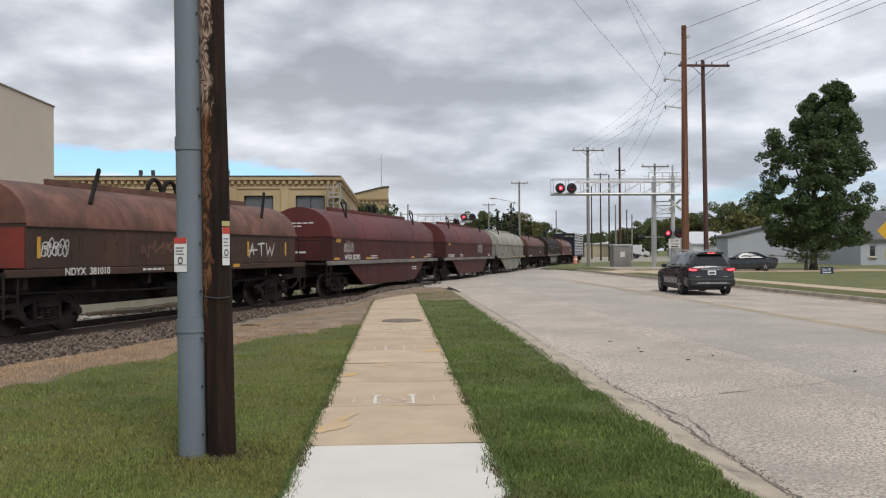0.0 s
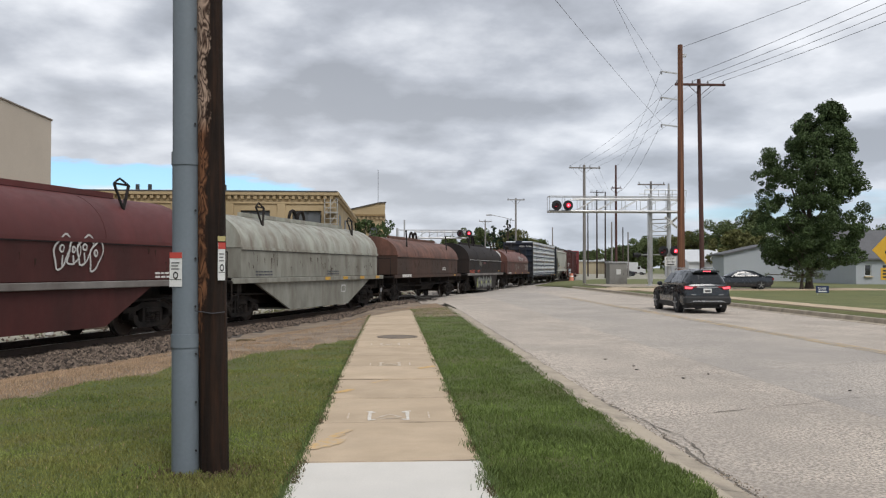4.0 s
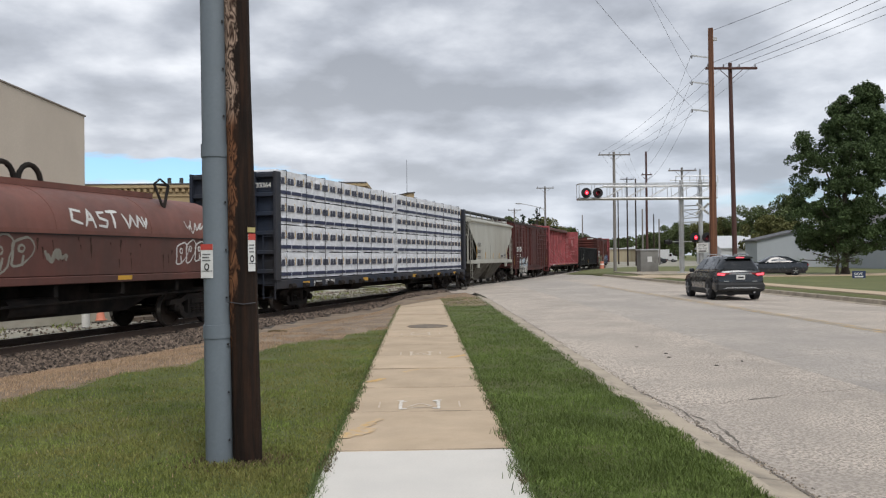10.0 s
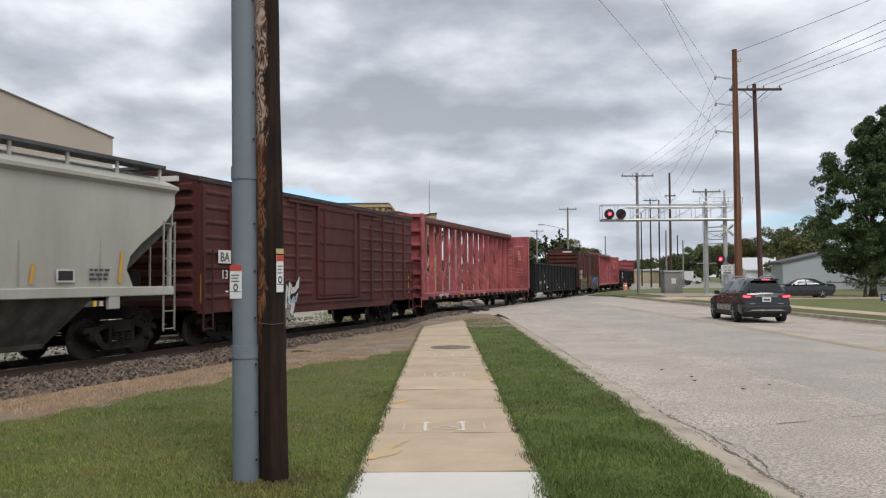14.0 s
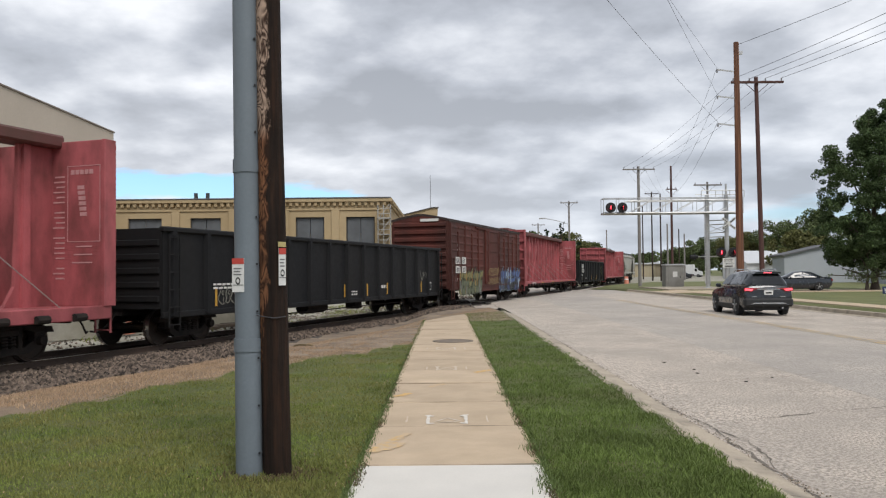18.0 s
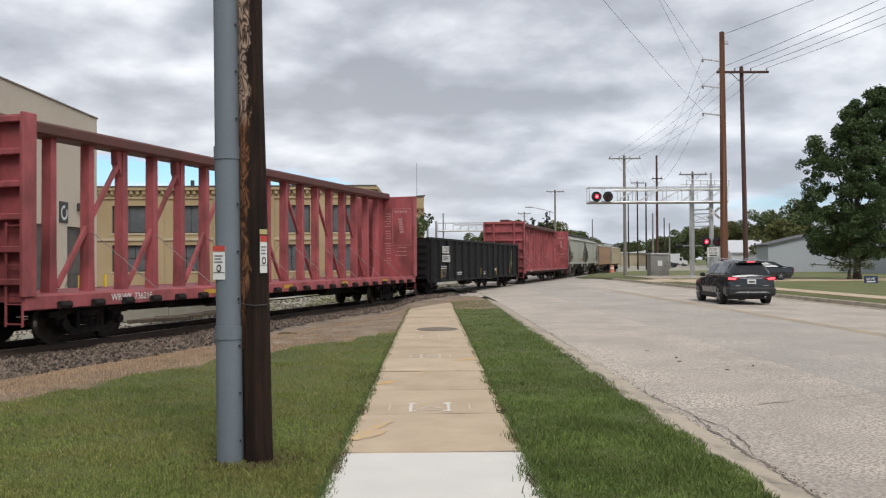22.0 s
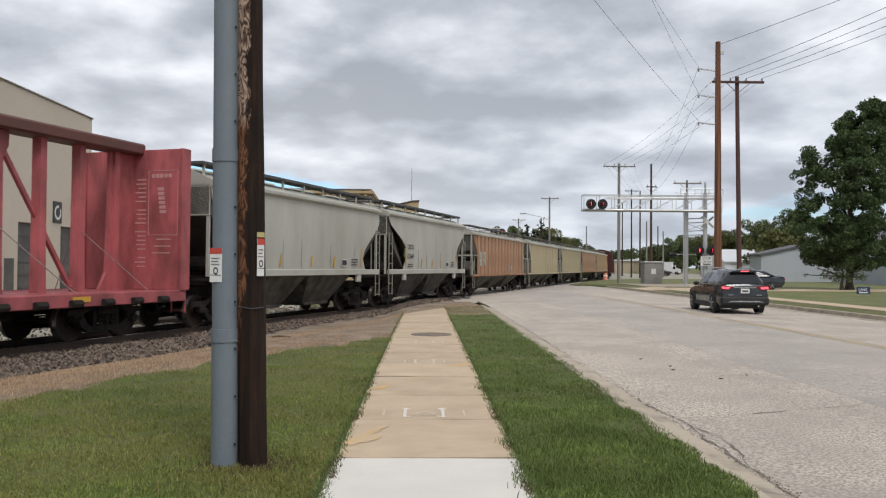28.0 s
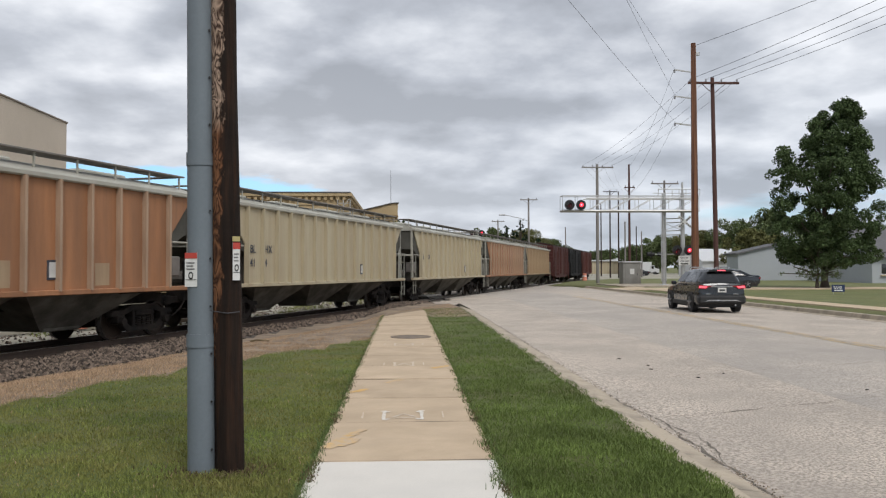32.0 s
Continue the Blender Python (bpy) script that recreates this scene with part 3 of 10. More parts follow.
def running_gear(car, middle, span, length):
    """Bogies, wheelsets, centre sill, couplers and air hoses of a car of that length over its end sills."""
    wheels = []
    for e in (-1, 1):
        b = part("bogie", BOGIE, None, car, at=pose(e * span / 2, 0, 0))
        for d in (-0.88, 0.88):
            wheels.append(part("wheelset", WHEELSET, None, b, at=pose(d, 0, 0.458)))
        c = Mesh()
        x = e * length / 2
        c.box(min(x - e * 0.2, x + e * 0.45), max(x - e * 0.2, x + e * 0.45), -0.09, 0.09, 0.78, 0.98, 0.02)
        c.box(min(x + e * 0.38, x + e * 0.66), max(x + e * 0.38, x + e * 0.66), -0.15, 0.13, 0.72, 1.02, 0.05)
        part("coupler", c, STEEL_DARK, car)
        h = Mesh()
        h.path([(x, -0.35, 0.85), (x + e * 0.2, -0.33, 0.62), (x + e * 0.42, -0.22, 0.42), (x + e * 0.6, -0.1, 0.45)], 0.025)
        part("air_hose", h, STEEL_DARK, car)
    TRAIN.append((car, middle, span, wheels))


def ladder(car, x, y, z0, z1, w, mat, along=True, name="ladder"):
    m = Mesh()
    for i in (-1, 1):
        p = (x + i * w / 2, y) if along else (x, y + i * w / 2)
        m.bar((*p, z0), (*p, z1), 0.035, 0.035)
    n = max(2, int((z1 - z0) / 0.40))
    for k in range(n + 1):
        z = z0 + 0.06 + (z1 - z0 - 0.12) * k / n
        a, b = ((x - w / 2, y), (x + w / 2, y)) if along else ((x, y - w / 2), (x, y + w / 2))
        m.bar((*a, z), (*b, z), 0.028, 0.028, side=(0, 0, 1))
    return part(name, m, mat, car)


def marks(car, words, x, z, size, y, mat=None, label=""):
    """Letters on the street side."""
    return part("lettering", lettering(words, size, mat or LETTER), None, car, label, at=pose(x, y - 0.006, z))


def small_print(car, x, z, w, y, mat=None, rows=2, h=0.05, gap=0.10, name="data_panel"):
    m = Mesh()
    rng = random.Random(int(abs(x * 97 + z * 31)))
    for r in range(rows):
        u = 0.0
        while u < w:
            d = rng.uniform(0.08, 0.22)
            m.box(x + u, x + min(w, u + d), y - 0.006, y - 0.002, z - r * gap, z - r * gap + h)
            u += d + 0.05
    return part(name, m, mat or LETTER, car)


def tape(car, x, z, w, h, y, mat=None):
    m = Mesh()
    m.box(x, x + w, y - 0.007, y - 0.002, z, z + h)
    return part("reflective_tape", m, mat or YELLOW_TAPE, car)


def spray(car, lines, y, mat, r=0.03, name="graffiti", label="", seed=0):
    """Spray-can strokes along open lines of (x, z), a few millimetres proud of the side; y may be a function of z."""
    rng = random.Random(seed)
    vs, fs = [], []
    for k, line in enumerate(lines):
        pts = []
        for (x0, z0), (x1, z1) in zip(line[:-1], line[1:]):
            n = max(2, int(math.hypot(x1 - x0, z1 - z0) / 0.10))
            pts += [(x0 + (x1 - x0) * i / n, z0 + (z1 - z0) * i / n) for i in range(n)]
        pts.append(line[-1])
        for i, p in enumerate(pts):
            q, o = pts[min(i + 1, len(pts) - 1)], pts[max(i - 1, 0)]
            dx, dz = q[0] - o[0], q[1] - o[1]
            L = math.hypot(dx, dz) or 1
            w = r * (0.55 + 0.55 * math.sin(math.pi * (i + 0.5) / len(pts)) + rng.uniform(-0.12, 0.12))
            for e in (1, -1):
                z = p[1] + e * dx / L * w
                yy = y(z) if callable(y) else y
                vs.append((p[0] - e * dz / L * w, yy - 0.004 - 0.0005 * k, z))
            if i:
                m = len(vs)
                fs.append((m - 4, m - 3, m - 1, m - 2))
    data = bpy.data.meshes.new(name)
    data.from_pydata(vs, [], fs)
    data.materials.append(mat)
    return part(name, data, None, car, label)


def scrawl(car, x, z, w, h, y, mat, seed, strokes=6, r=0.03, name="graffiti", label=""):
    """A hurried scribble: one looping line that runs along, with a few loose flicks over it."""
    rng = random.Random(seed)
    knots = []
    n = strokes * 3
    for k in range(n + 1):
        fz = (0.95, 0.15, 0.6, 0.0, 0.8, 0.35)[k % 6] + rng.uniform(-0.22, 0.22)
        knots.append((x + w * (k / n + rng.uniform(-0.9, 0.9) / n) + 0.15 * h * (fz - 0.5), z + h * fz))
    line = []
    for i in range(len(knots) - 1):
        p0, p1, p2, p3 = knots[max(i - 1, 0)], knots[i], knots[i + 1], knots[min(i + 2, len(knots) - 1)]
        for j in range(4):
            t = j / 4
            line.append(tuple(0.5 * (2 * p1[a] + (p2[a] - p0[a]) * t + (2 * p0[a] - 5 * p1[a] + 4 * p2[a] - p3[a]) * t * t + (3 * p1[a] - p0[a] - 3 * p2[a] + p3[a]) * t ** 3) for a in (0, 1)))
    lines = [line]
    for k in range(max(1, strokes // 2)):
        u = rng.uniform(0.1, 0.8)
        lines.append([(x + w * u, z + h * rng.uniform(-0.1, 0.5)), (x + w * (u + rng.uniform(0.05, 0.25)), z + h * rng.uniform(0.4, 1.15))])
    return spray(car, lines, y, mat, r, name, label, seed)


def bubble(car, x, z, w, h, y, mat, seed, n=4, r=0.016, name="graffiti", label=""):
    """A bubble tag: overlapping rounded outlines with small eyes in them."""
    rng = random.Random(seed)
    lines = []
    for k in range(n):
        cx, cz = x + w * (k + 0.5) / n, z + h * (0.5 + rng.uniform(-0.1, 0.1))
        rx, rz, ph = w / n * rng.uniform(0.5, 0.66), h * rng.uniform(0.40, 0.52), rng.uniform(0, 6)
        loop = [(cx + rx * (1 + 0.22 * math.sin(3 * a + ph)) * math.cos(a) + 0.12 * h * math.sin(a), cz + rz * (1 + 0.15 * math.sin(2 * a + ph)) * math.sin(a)) for a in np.linspace(0, 6.4, 22)]
        lines.append(loop)
        lines.append([(cx + 0.28 * rx * math.cos(a) * rng.uniform(0.7, 1.2), cz + 0.2 * rz + 0.22 * rz * math.sin(a)) for a in np.linspace(0, 6.3, 9)])
        if rng.random() < 0.6:
            lines.append([(cx, cz - rz * 0.9), (cx + rx * rng.uniform(-0.2, 0.3), cz - rz * 0.2)])
    return spray(car, lines, y, mat, r, name, label, seed)


def clipped(poly, z, keep_above):
    """The part of a convex outline above or below a level."""
    out = []
    for (x0, z0), (x1, z1) in zip(poly, poly[1:] + poly[:1]):
        in0, in1 = (z0 >= z) == keep_above, (z1 >= z) == keep_above
        if in0:
            out.append((x0, z0))
        if in0 != in1:
            t = (z - z0) / (z1 - z0)
            out.append((x0 + (x1 - x0) * t, z))
    return out


def wild_piece(car, x, z, w, h, y, low_mats, high_mats, edge_mat, glint_mat, seed, n=6, label=""):
    """A piece of interlocked spiky letters: many-toned fills, a dark edge and a pale outer glint."""
    rng = random.Random(seed)
    shapes = (((0.0, 0.0), (0.26, 0.0), (0.20, 0.55), (0.44, 1.0), (0.16, 1.12), (0.02, 0.6)), ((0.55, 0.02), (0.86, -0.06), (0.94, 0.45), (1.02, 0.92), (0.72, 1.05), (0.66, 0.5)), ((0.05, 0.40), (0.5, 0.36), (0.98, 0.48), (1.12, 0.72), (0.6, 0.60), (0.10, 0.62)),
              ((-0.30, 0.10), (0.1, -0.08), (0.55, -0.02), (0.46, 0.20), (0.1, 0.26), (-0.16, 0.24)), ((0.35, 0.78), (0.8, 0.76), (1.18, 0.90), (1.30, 1.22), (0.8, 1.0), (0.40, 1.0)), ((0.28, 0.15), (0.56, 0.02), (0.76, 0.25), (0.88, 0.55), (0.62, 0.64), (0.44, 0.5)))
    fills = {m.name: (m, Mesh()) for m in (*low_mats, *high_mats)}
    edge, glint = Mesh(), Mesh()
    cell = w / n
    k = 0
    for i in range(n):
        for shape in rng.sample(shapes, 5):
            big, tilt = rng.uniform(0.8, 1.15), rng.uniform(-0.2, 0.2)
            poly = [(x + cell * (i + big * (u + tilt * (v - 0.5)) + rng.uniform(-0.05, 0.05)), z + h * (v * rng.uniform(0.84, 1.0) + rng.uniform(-0.03, 0.03))) for u, v in shape]
            cx, cz = sum(p[0] for p in poly) / 6, sum(p[1] for p in poly) / 6
            grown = lambda g: [(px + g * (px - cx) / (math.hypot(px - cx, pz - cz) + 0.01), pz + g * (pz - cz) / (math.hypot(px - cx, pz - cz) + 0.01)) for px, pz in poly]
            glint.prism(grown(0.07), 1, y - 0.003, y)
            d = 0.004 + 0.0009 * k
            edge.prism(grown(0.038), 1, y - d, y - 0.001)
            split = z + h * rng.uniform(0.34, 0.62)
            for mats, above in ((low_mats, False), (high_mats, True)):
                piece = clipped(poly, split, above)
                if len(piece) > 2:
                    fills[rng.choice(mats).name][1].prism(piece, 1, y - d - 0.0005, y - 0.001)
            k += 1
    for mat, m in ((glint_mat, glint), (edge_mat, edge), *fills.values()):
        if m.f:
            tagged(part("graffiti", m, mat, car, label), label, kind="stuff")


def arch(hw, z0, z1, n=14, power=2.0):
    """Half of a barrel from -hw to hw, spring line z0, crown z1."""
    out = []
    for i in range(n + 1):
        a = math.pi * i / n
        c, s = math.cos(a), math.sin(a)
        out.append((hw * math.copysign(abs(c) ** (2 / power), c), z0 + (z1 - z0) * abs(s) ** (2 / power)))
    return out


RUN_DARK = material("dark_rust_run", (0.040, 0.024, 0.017), 0.8, vary=0.3, scale=8, bump=0, spec=0.2)


def coil_car(middle, L, hood_mat, side_mat, label, crown=3.66, spring=2.48, sill=1.29, belly=None, hw=1.42, lifts="v", name="coil_car", sill_mat=None, end_mat=None, rise=1.0, inset=1.4):
    """A covered coil car: trough body, barrel hood, end platforms. L: length of the hood's side."""
    car = thing(name, label, "freight car", group="freight cars of the train")
    half = L / 2
    m = Mesh()
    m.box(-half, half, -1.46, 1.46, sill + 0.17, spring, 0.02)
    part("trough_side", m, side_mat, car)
    m = Mesh()
    m.prism(arch(hw + 0.05, spring - 0.03, crown, 18, 2.0), 0, -half - 0.02, half + 0.02)
    hood = part("hood", m, hood_mat, car, "barrel-shaped steel hood", smooth=True)
    m = Mesh()
    for y in (-1.49, 1.49):
        m.box(-half - 0.03, half + 0.03, y - 0.02, y + 0.02, spring - 0.10, spring - 0.01)
    part("hood_rim", m, hood_mat, hood)
    # thin dark strip on the side paints the shaded line below the rim
    part("rim_gap", Mesh().box(-half, half, -1.466, -1.455, spring - 0.125, spring - 0.10), STRAP, car)
    rng = random.Random(int(middle * 7) + 500)
    for k in range(34):
        x, z1 = rng.uniform(-half + 0.2, half - 0.3), rng.uniform(sill + 0.5, spring - 0.15)
        part("rust_run", Mesh().prism([(x, z1), (x + rng.uniform(0.02, 0.07), z1), (x + 0.03 + rng.uniform(-0.02, 0.03), z1 - rng.uniform(0.08, 0.4))], 1, -1.4635, -1.4595), RUN_DARK, car)
    for k in range(1, 4):
        m = Mesh()
        x = -half + L * k / 4
        o, i = arch(hw + 0.057, spring - 0.03, crown + 0.007, 18, 2.0), arch(hw + 0.04, spring - 0.03, crown - 0.01, 18, 2.0)
        m.prism(o + i[::-1], 0, x - 0.03, x + 0.03)
        part("hood_seam", m, hood_mat, hood)
    if end_mat:
        part("trough_end", Mesh().box(-half - 0.015, -half - 0.003, -1.40, 1.40, sill + 0.2, spring - 0.12), end_mat, car, "red-painted trough end")
    m = Mesh()
    for y in (-1.5, 1.5):
        m.box(-half - 0.65, half + 0.65, y - 0.05, y + 0.05, sill, sill + 0.17, 0.015)
    part("side_sill", m, sill_mat or side_mat, car)
    part("underframe", Mesh().prism([(-half - 0.6, 1.25), (-half - 0.6, 0.80), (-half + 2.2, 0.80), (-half + 3.0, 0.52), (half - 3.0, 0.52), (half - 2.2, 0.80), (half + 0.6, 0.80), (half + 0.6, 1.25)], 1, -0.5, 0.5), STEEL_DARK, car)
    for x in np.linspace(-half, half, 7):
        part("crossbearer", Mesh().box(x - 0.06, x + 0.06, -1.42, 1.42, 1.02, 1.3), STEEL_DARK, car)
    part("brake_reservoir", Mesh().tube((-1.0, -0.95, 0.80), (0.4, -0.95, 0.80), 0.22, n=12), STEEL_DARK, car)
    part("brake_pipe", Mesh().path([(-half, -1.2, 0.95), (-half * 0.3, -1.25, 0.85), (half * 0.4, -1.2, 0.9), (half, -1.1, 0.95)], 0.03), STEEL_DARK, car)
    if belly is not None:
        m = Mesh()
        z, flat = belly
        prof = [(-flat, z), (flat, z), (half - rise, sill), (-half + rise, sill)]
        for y in (-1.40, 1.40):
            m.prism(prof, 1, y - 0.04, y + 0.04)
        m.box(-flat, flat, -1.36, 1.36, z, z + 0.06)
        part("deep_side_skirt", m, side_mat, car)
    for e in (-1, 1):
        x = e * (half + 0.33)
        m = Mesh()
        m.box(min(x - 0.32, x + 0.32), max(x - 0.32, x + 0.32), -1.46, 1.46, sill + 0.02, sill + 0.10)
        part("end_platform", m, STEEL_DARK, car)
        ladder(car, e * (half + 0.50), -1.50, 0.45, sill + 0.1, 0.38, STEEL_DARK)
        m = Mesh()
        m.path([(e * (half + 0.62), -1.3, sill + 0.1), (e * (half + 0.62), -1.3, sill + 1.0), (e * (half + 0.62), 0.5, sill + 1.0), (e * (half + 0.62), 0.5, sill + 0.1)], 0.022)
        part("end_rail", m, STEEL_DARK, car)
        if e == 1:
            m = Mesh()
            m.tube((x + 0.22, 0.75, sill + 0.75), (x + 0.28, 0.75, sill + 0.75), 0.27, n=18)
            m.box(x + 0.05, x + 0.22, 0.55, 0.95, sill + 0.1, sill + 0.95, 0.02)
            part("hand_brake", m, STEEL_DARK, car)
        # slanting lift guides at the quarter points
        gx_ = e * (half - L * 0.17)
        m = Mesh()
        top = spring + (crown - spring) * 0.93
        if lifts != "bar":
            foot, near_, far_, peak_ = (gx_, -1.05, crown - 0.37), (gx_ - 0.12, -0.85, crown + 0.30), (gx_ + 0.48, -0.85, crown + 0.30), (gx_ + 0.18, -0.80, crown + 0.46)
            for p, q, w in ((foot, near_, 0.05), (foot, far_, 0.06), (near_, far_, 0.05), (near_, peak_, 0.04), (peak_, far_, 0.04)):
                m.bar(p, q, w, w)
        else:
            m.bar((gx_, -1.28, top - 0.42), (gx_ + 0.62, -1.05, crown + 0.40), 0.07, 0.08)
        part("lift_guide", m, STEEL_DARK, hood)
    # middle lifting hoops
    if lifts == "frame":
        part("lifting_frame", Mesh().path([(-1.25, -0.3, crown - 0.05), (-0.55, -0.25, crown + 0.72), (0.45, -0.25, crown + 0.72), (1.15, -0.3, crown - 0.05)], 0.075, 8), STEEL_DARK, hood)
        part("lifting_frame", Mesh().path([(-0.15, -0.4, crown - 0.05), (-0.08, -0.3, crown + 0.68)], 0.085, 8), STEEL_DARK, hood)
    else:
        for dx in (-0.38, 0.38):
            pts = [(dx + 0.34 * math.cos(a), -0.35, crown - 0.08 + 0.52 * math.sin(a) ** 0.8) for a in np.linspace(0, math.pi, 11)]
            part("lifting_hoop", Mesh().path(pts, 0.062, 8), STEEL_DARK, hood)
    m = Mesh()
    m.box(-half + L * 0.14, half - L * 0.14, -0.42, -0.30, crown - 0.04, crown + 0.10)
    part("roof_strip", m, hood_mat, hood)
    running_gear(car, middle, L - inset, L + 1.5)
    return car


def gondola(middle, L, label, top=2.98, bottom=0.74):
    car = thing("gondola", label, "freight car", group="freight cars of the train")
    half, y = L / 2, 1.50
    m = Mesh()
    for s in (-1, 1):
        m.box(-half, half, s * y - 0.03, s * y + 0.03, bottom, top - 0.05)
    part("side_sheet", m, GONDOLA, car)
    for e in (-1, 1):
        x = e * half
        part("end_wall", Mesh().box(x - 0.04, x + 0.04, -y, y, 0.95, top - 0.04), GONDOLA, car)
        for z in np.linspace(1.2, top - 0.4, 5):
            part("end_rib", Mesh().box(min(x, x + e * 0.09), max(x, x + e * 0.09), -y + 0.03, y - 0.03, z - 0.08, z + 0.08, 0.02), GONDOLA, car)
    m = Mesh()
    m.box(-half, half, -y, y, 1.0, 1.08)
    part("floor", m, STEEL_DARK, car)
    for s in (-1, 1):
        m = Mesh()
        m.box(-half - 0.05, half + 0.05, s * (y + 0.03) - 0.09, s * (y + 0.03) + 0.09, top - 0.14, top, 0.03)
        part("top_chord", m, GONDOLA, car)
        m = Mesh()
        m.box(-half, half, s * (y + 0.02) - 0.06, s * (y + 0.02) + 0.06, bottom - 0.02, bottom + 0.14, 0.02)
        part("bottom_chord", m, GONDOLA, car)
    post = Mesh()
    post.prism([(-0.12, 0), (-0.07, -0.11), (0.07, -0.11), (0.12, 0)], 2, bottom + 0.05, top - 0.1)
    pm = post.done("side_post", GONDOLA)
    n = 15
    for s in (-1, 1):
        for k in range(n):
            x = -half + 0.35 + (L - 0.7) * k / (n - 1)
            part("side_post", pm, None, car, at=pose(x, s * (y + 0.03), 0, 0, 0, 0 if s < 0 else 180))
    for e in (-1, 1):
        ladder(car, e * (half - 0.28), -y - 0.17, 0.5, top - 0.2, 0.42, GONDOLA)
    for x in (-8.2, -4.2, -0.2, 1.8, 3.8, 5.8, 7.8):
        tape(car, x, bottom + 0.2, 0.09, 0.46, -y - 0.03)
    m = Mesh()
    m.box(-half, half, -0.32, 0.32, 0.78, 1.02)
    part("underframe", m, STEEL_DARK, car)
    part("brake_rod", Mesh().path([(-half * 0.6, -1.3, 0.52), (half * 0.6, -1.3, 0.56)], 0.02), STEEL_DARK, car)
    part("brake_reservoir", Mesh().tube((-2.2, -0.9, 0.66), (-0.7, -0.9, 0.66), 0.24, n=12), STEEL_DARK, car)
    part("brake_valve", Mesh().box(1.4, 2.1, -1.2, -0.8, 0.45, 0.8, 0.04), STEEL_DARK, car)
    running_gear(car, middle, L - 3.4, L + 0.5)
    return car


ROOF_STEEL = material("grimy_brown_roof", (0.055, 0.038, 0.033), 0.7, 0.2, grime=(0.05, 0.042, 0.04), amount=0.4)


def corrugated_end(car, x, e, hw, z0, z1, mat, n=9):
    m = Mesh()
    m.box(x - 0.03, x + 0.03, -hw, hw, z0, z1)
    end = part("corrugated_end", m, mat, car)
    for k in range(n):
        z = z0 + (z1 - z0) * (k + 0.5) / n
        h = (z1 - z0) / n * 0.40
        part("end_rib", Mesh().prism([(x, z - h), (x + e * 0.14, z - h * 0.45), (x + e * 0.14, z + h * 0.45), (x, z + h)], 1, -hw + 0.12, hw - 0.12), mat, end)
    return end


def boxcar(middle, L, mat, label, eave=4.43, sill=0.92, peak=4.75):
    car = thing("boxcar", label, "freight car", group="freight cars of the train")
    half, y = L / 2, 1.50
    m = Mesh()
    for s in (-1, 1):
        m.box(-half, half, s * y - 0.03, s * y + 0.03, sill, eave)
    part("side_sheet", m, mat, car)
    for e in (-1, 1):
        corrugated_end(car, e * half, e, y, 1.0, eave, mat)
        part("end_gable", Mesh().prism([(y * u, eave - 0.02 + (peak - 0.02 - eave) * (1 - abs(u) ** 1.4)) for u in np.linspace(-1, 1, 13)], 0, e * half - 0.03, e * half + 0.03), mat, car)
    m = Mesh()
    def bow(lift_):
        return [((y + 0.07) * u, eave + lift_ + (peak - eave - 0.03) * (1 - abs(u) ** 1.4)) for u in np.linspace(-1, 1, 13)]
    m.prism(bow(0.04) + bow(-0.03)[::-1], 0, -half - 0.05, half + 0.05)
    for k in range(17):
        x = -half + L * k / 16
        m.prism(bow(0.085) + bow(0.03)[::-1], 0, x - 0.06, x + 0.06)
    part("roof", m, ROOF_STEEL, car)
    for s in (-1, 1):
        rot = 0 if s < 0 else 180
        door = Mesh()
        door.box(-1.55, 1.55, -0.10, 0.0, sill + 0.22, eave - 0.16, 0.02)
        d = part("sliding_door", door, mat, car, at=pose(0.35, s * (y + 0.03), 0, 0, 0, rot))
        for k in range(6):
            z = sill + 0.35 + (eave - sill - 0.6) * k / 5
            part("door_rib", Mesh().box(-1.48, 1.48, -0.135, -0.10, z, z + 0.05), mat, d)
        for x in (-1.2, 1.2):
            part("door_bar", Mesh().tube((x, -0.15, sill + 0.3), (x, -0.15, eave - 0.2), 0.025, n=6), mat, d)
        m = Mesh()
        m.box(-3.2, 3.9, s * (y + 0.07) - 0.05, s * (y + 0.07) + 0.05, sill + 0.10, sill + 0.18)
        m.box(-3.2, 3.9, s * (y + 0.07) - 0.05, s * (y + 0.07) + 0.05, eave - 0.16, eave - 0.08)
        part("door_track", m, mat, car)
        for x0, x1 in ((-half, -1.5), (2.1, half)):
            n = 5
            for k in range(n):
                x = x0 + (x1 - x0) * (k + 0.12) / n
                tall = (eave - 0.12, eave - 0.5)[k % 2]
                m = Mesh()
                m.box(x - 0.06, x + 0.06, s * (y + 0.05) - 0.06, s * (y + 0.05) + 0.06, sill + 0.05, tall, 0.02)
                part("side_post", m, mat, car)
            for k in range(n):
                a_ = x0 + (x1 - x0) * (k + 0.12) / n + 0.08
                b_ = min(x1 - 0.05, a_ - 0.16 + (x1 - x0) / n)
                prof = [(s * (y + 0.01), sill + 0.2)]
                for q in range(8):
                    z = sill + 0.42 + 0.40 * q
                    prof += [(s * (y + 0.034), z - 0.075), (s * (y + 0.066), z - 0.02), (s * (y + 0.066), z + 0.02), (s * (y + 0.034), z + 0.075)]
                part("pressed_side_panel", Mesh().prism(prof + [(s * (y + 0.01), eave - 0.2)], 0, a_, b_), mat, car)
        m = Mesh()
        m.prism([(-half, sill), (-half + 2.2, sill), (-half + 2.6, sill - 0.18), (half - 2.6, sill - 0.18), (half - 2.2, sill), (half, sill), (half, sill + 0.12), (-half, sill + 0.12)], 1, s * (y + 0.03) - 0.04, s * (y + 0.03) + 0.04)
        part("side_sill", m, mat, car)
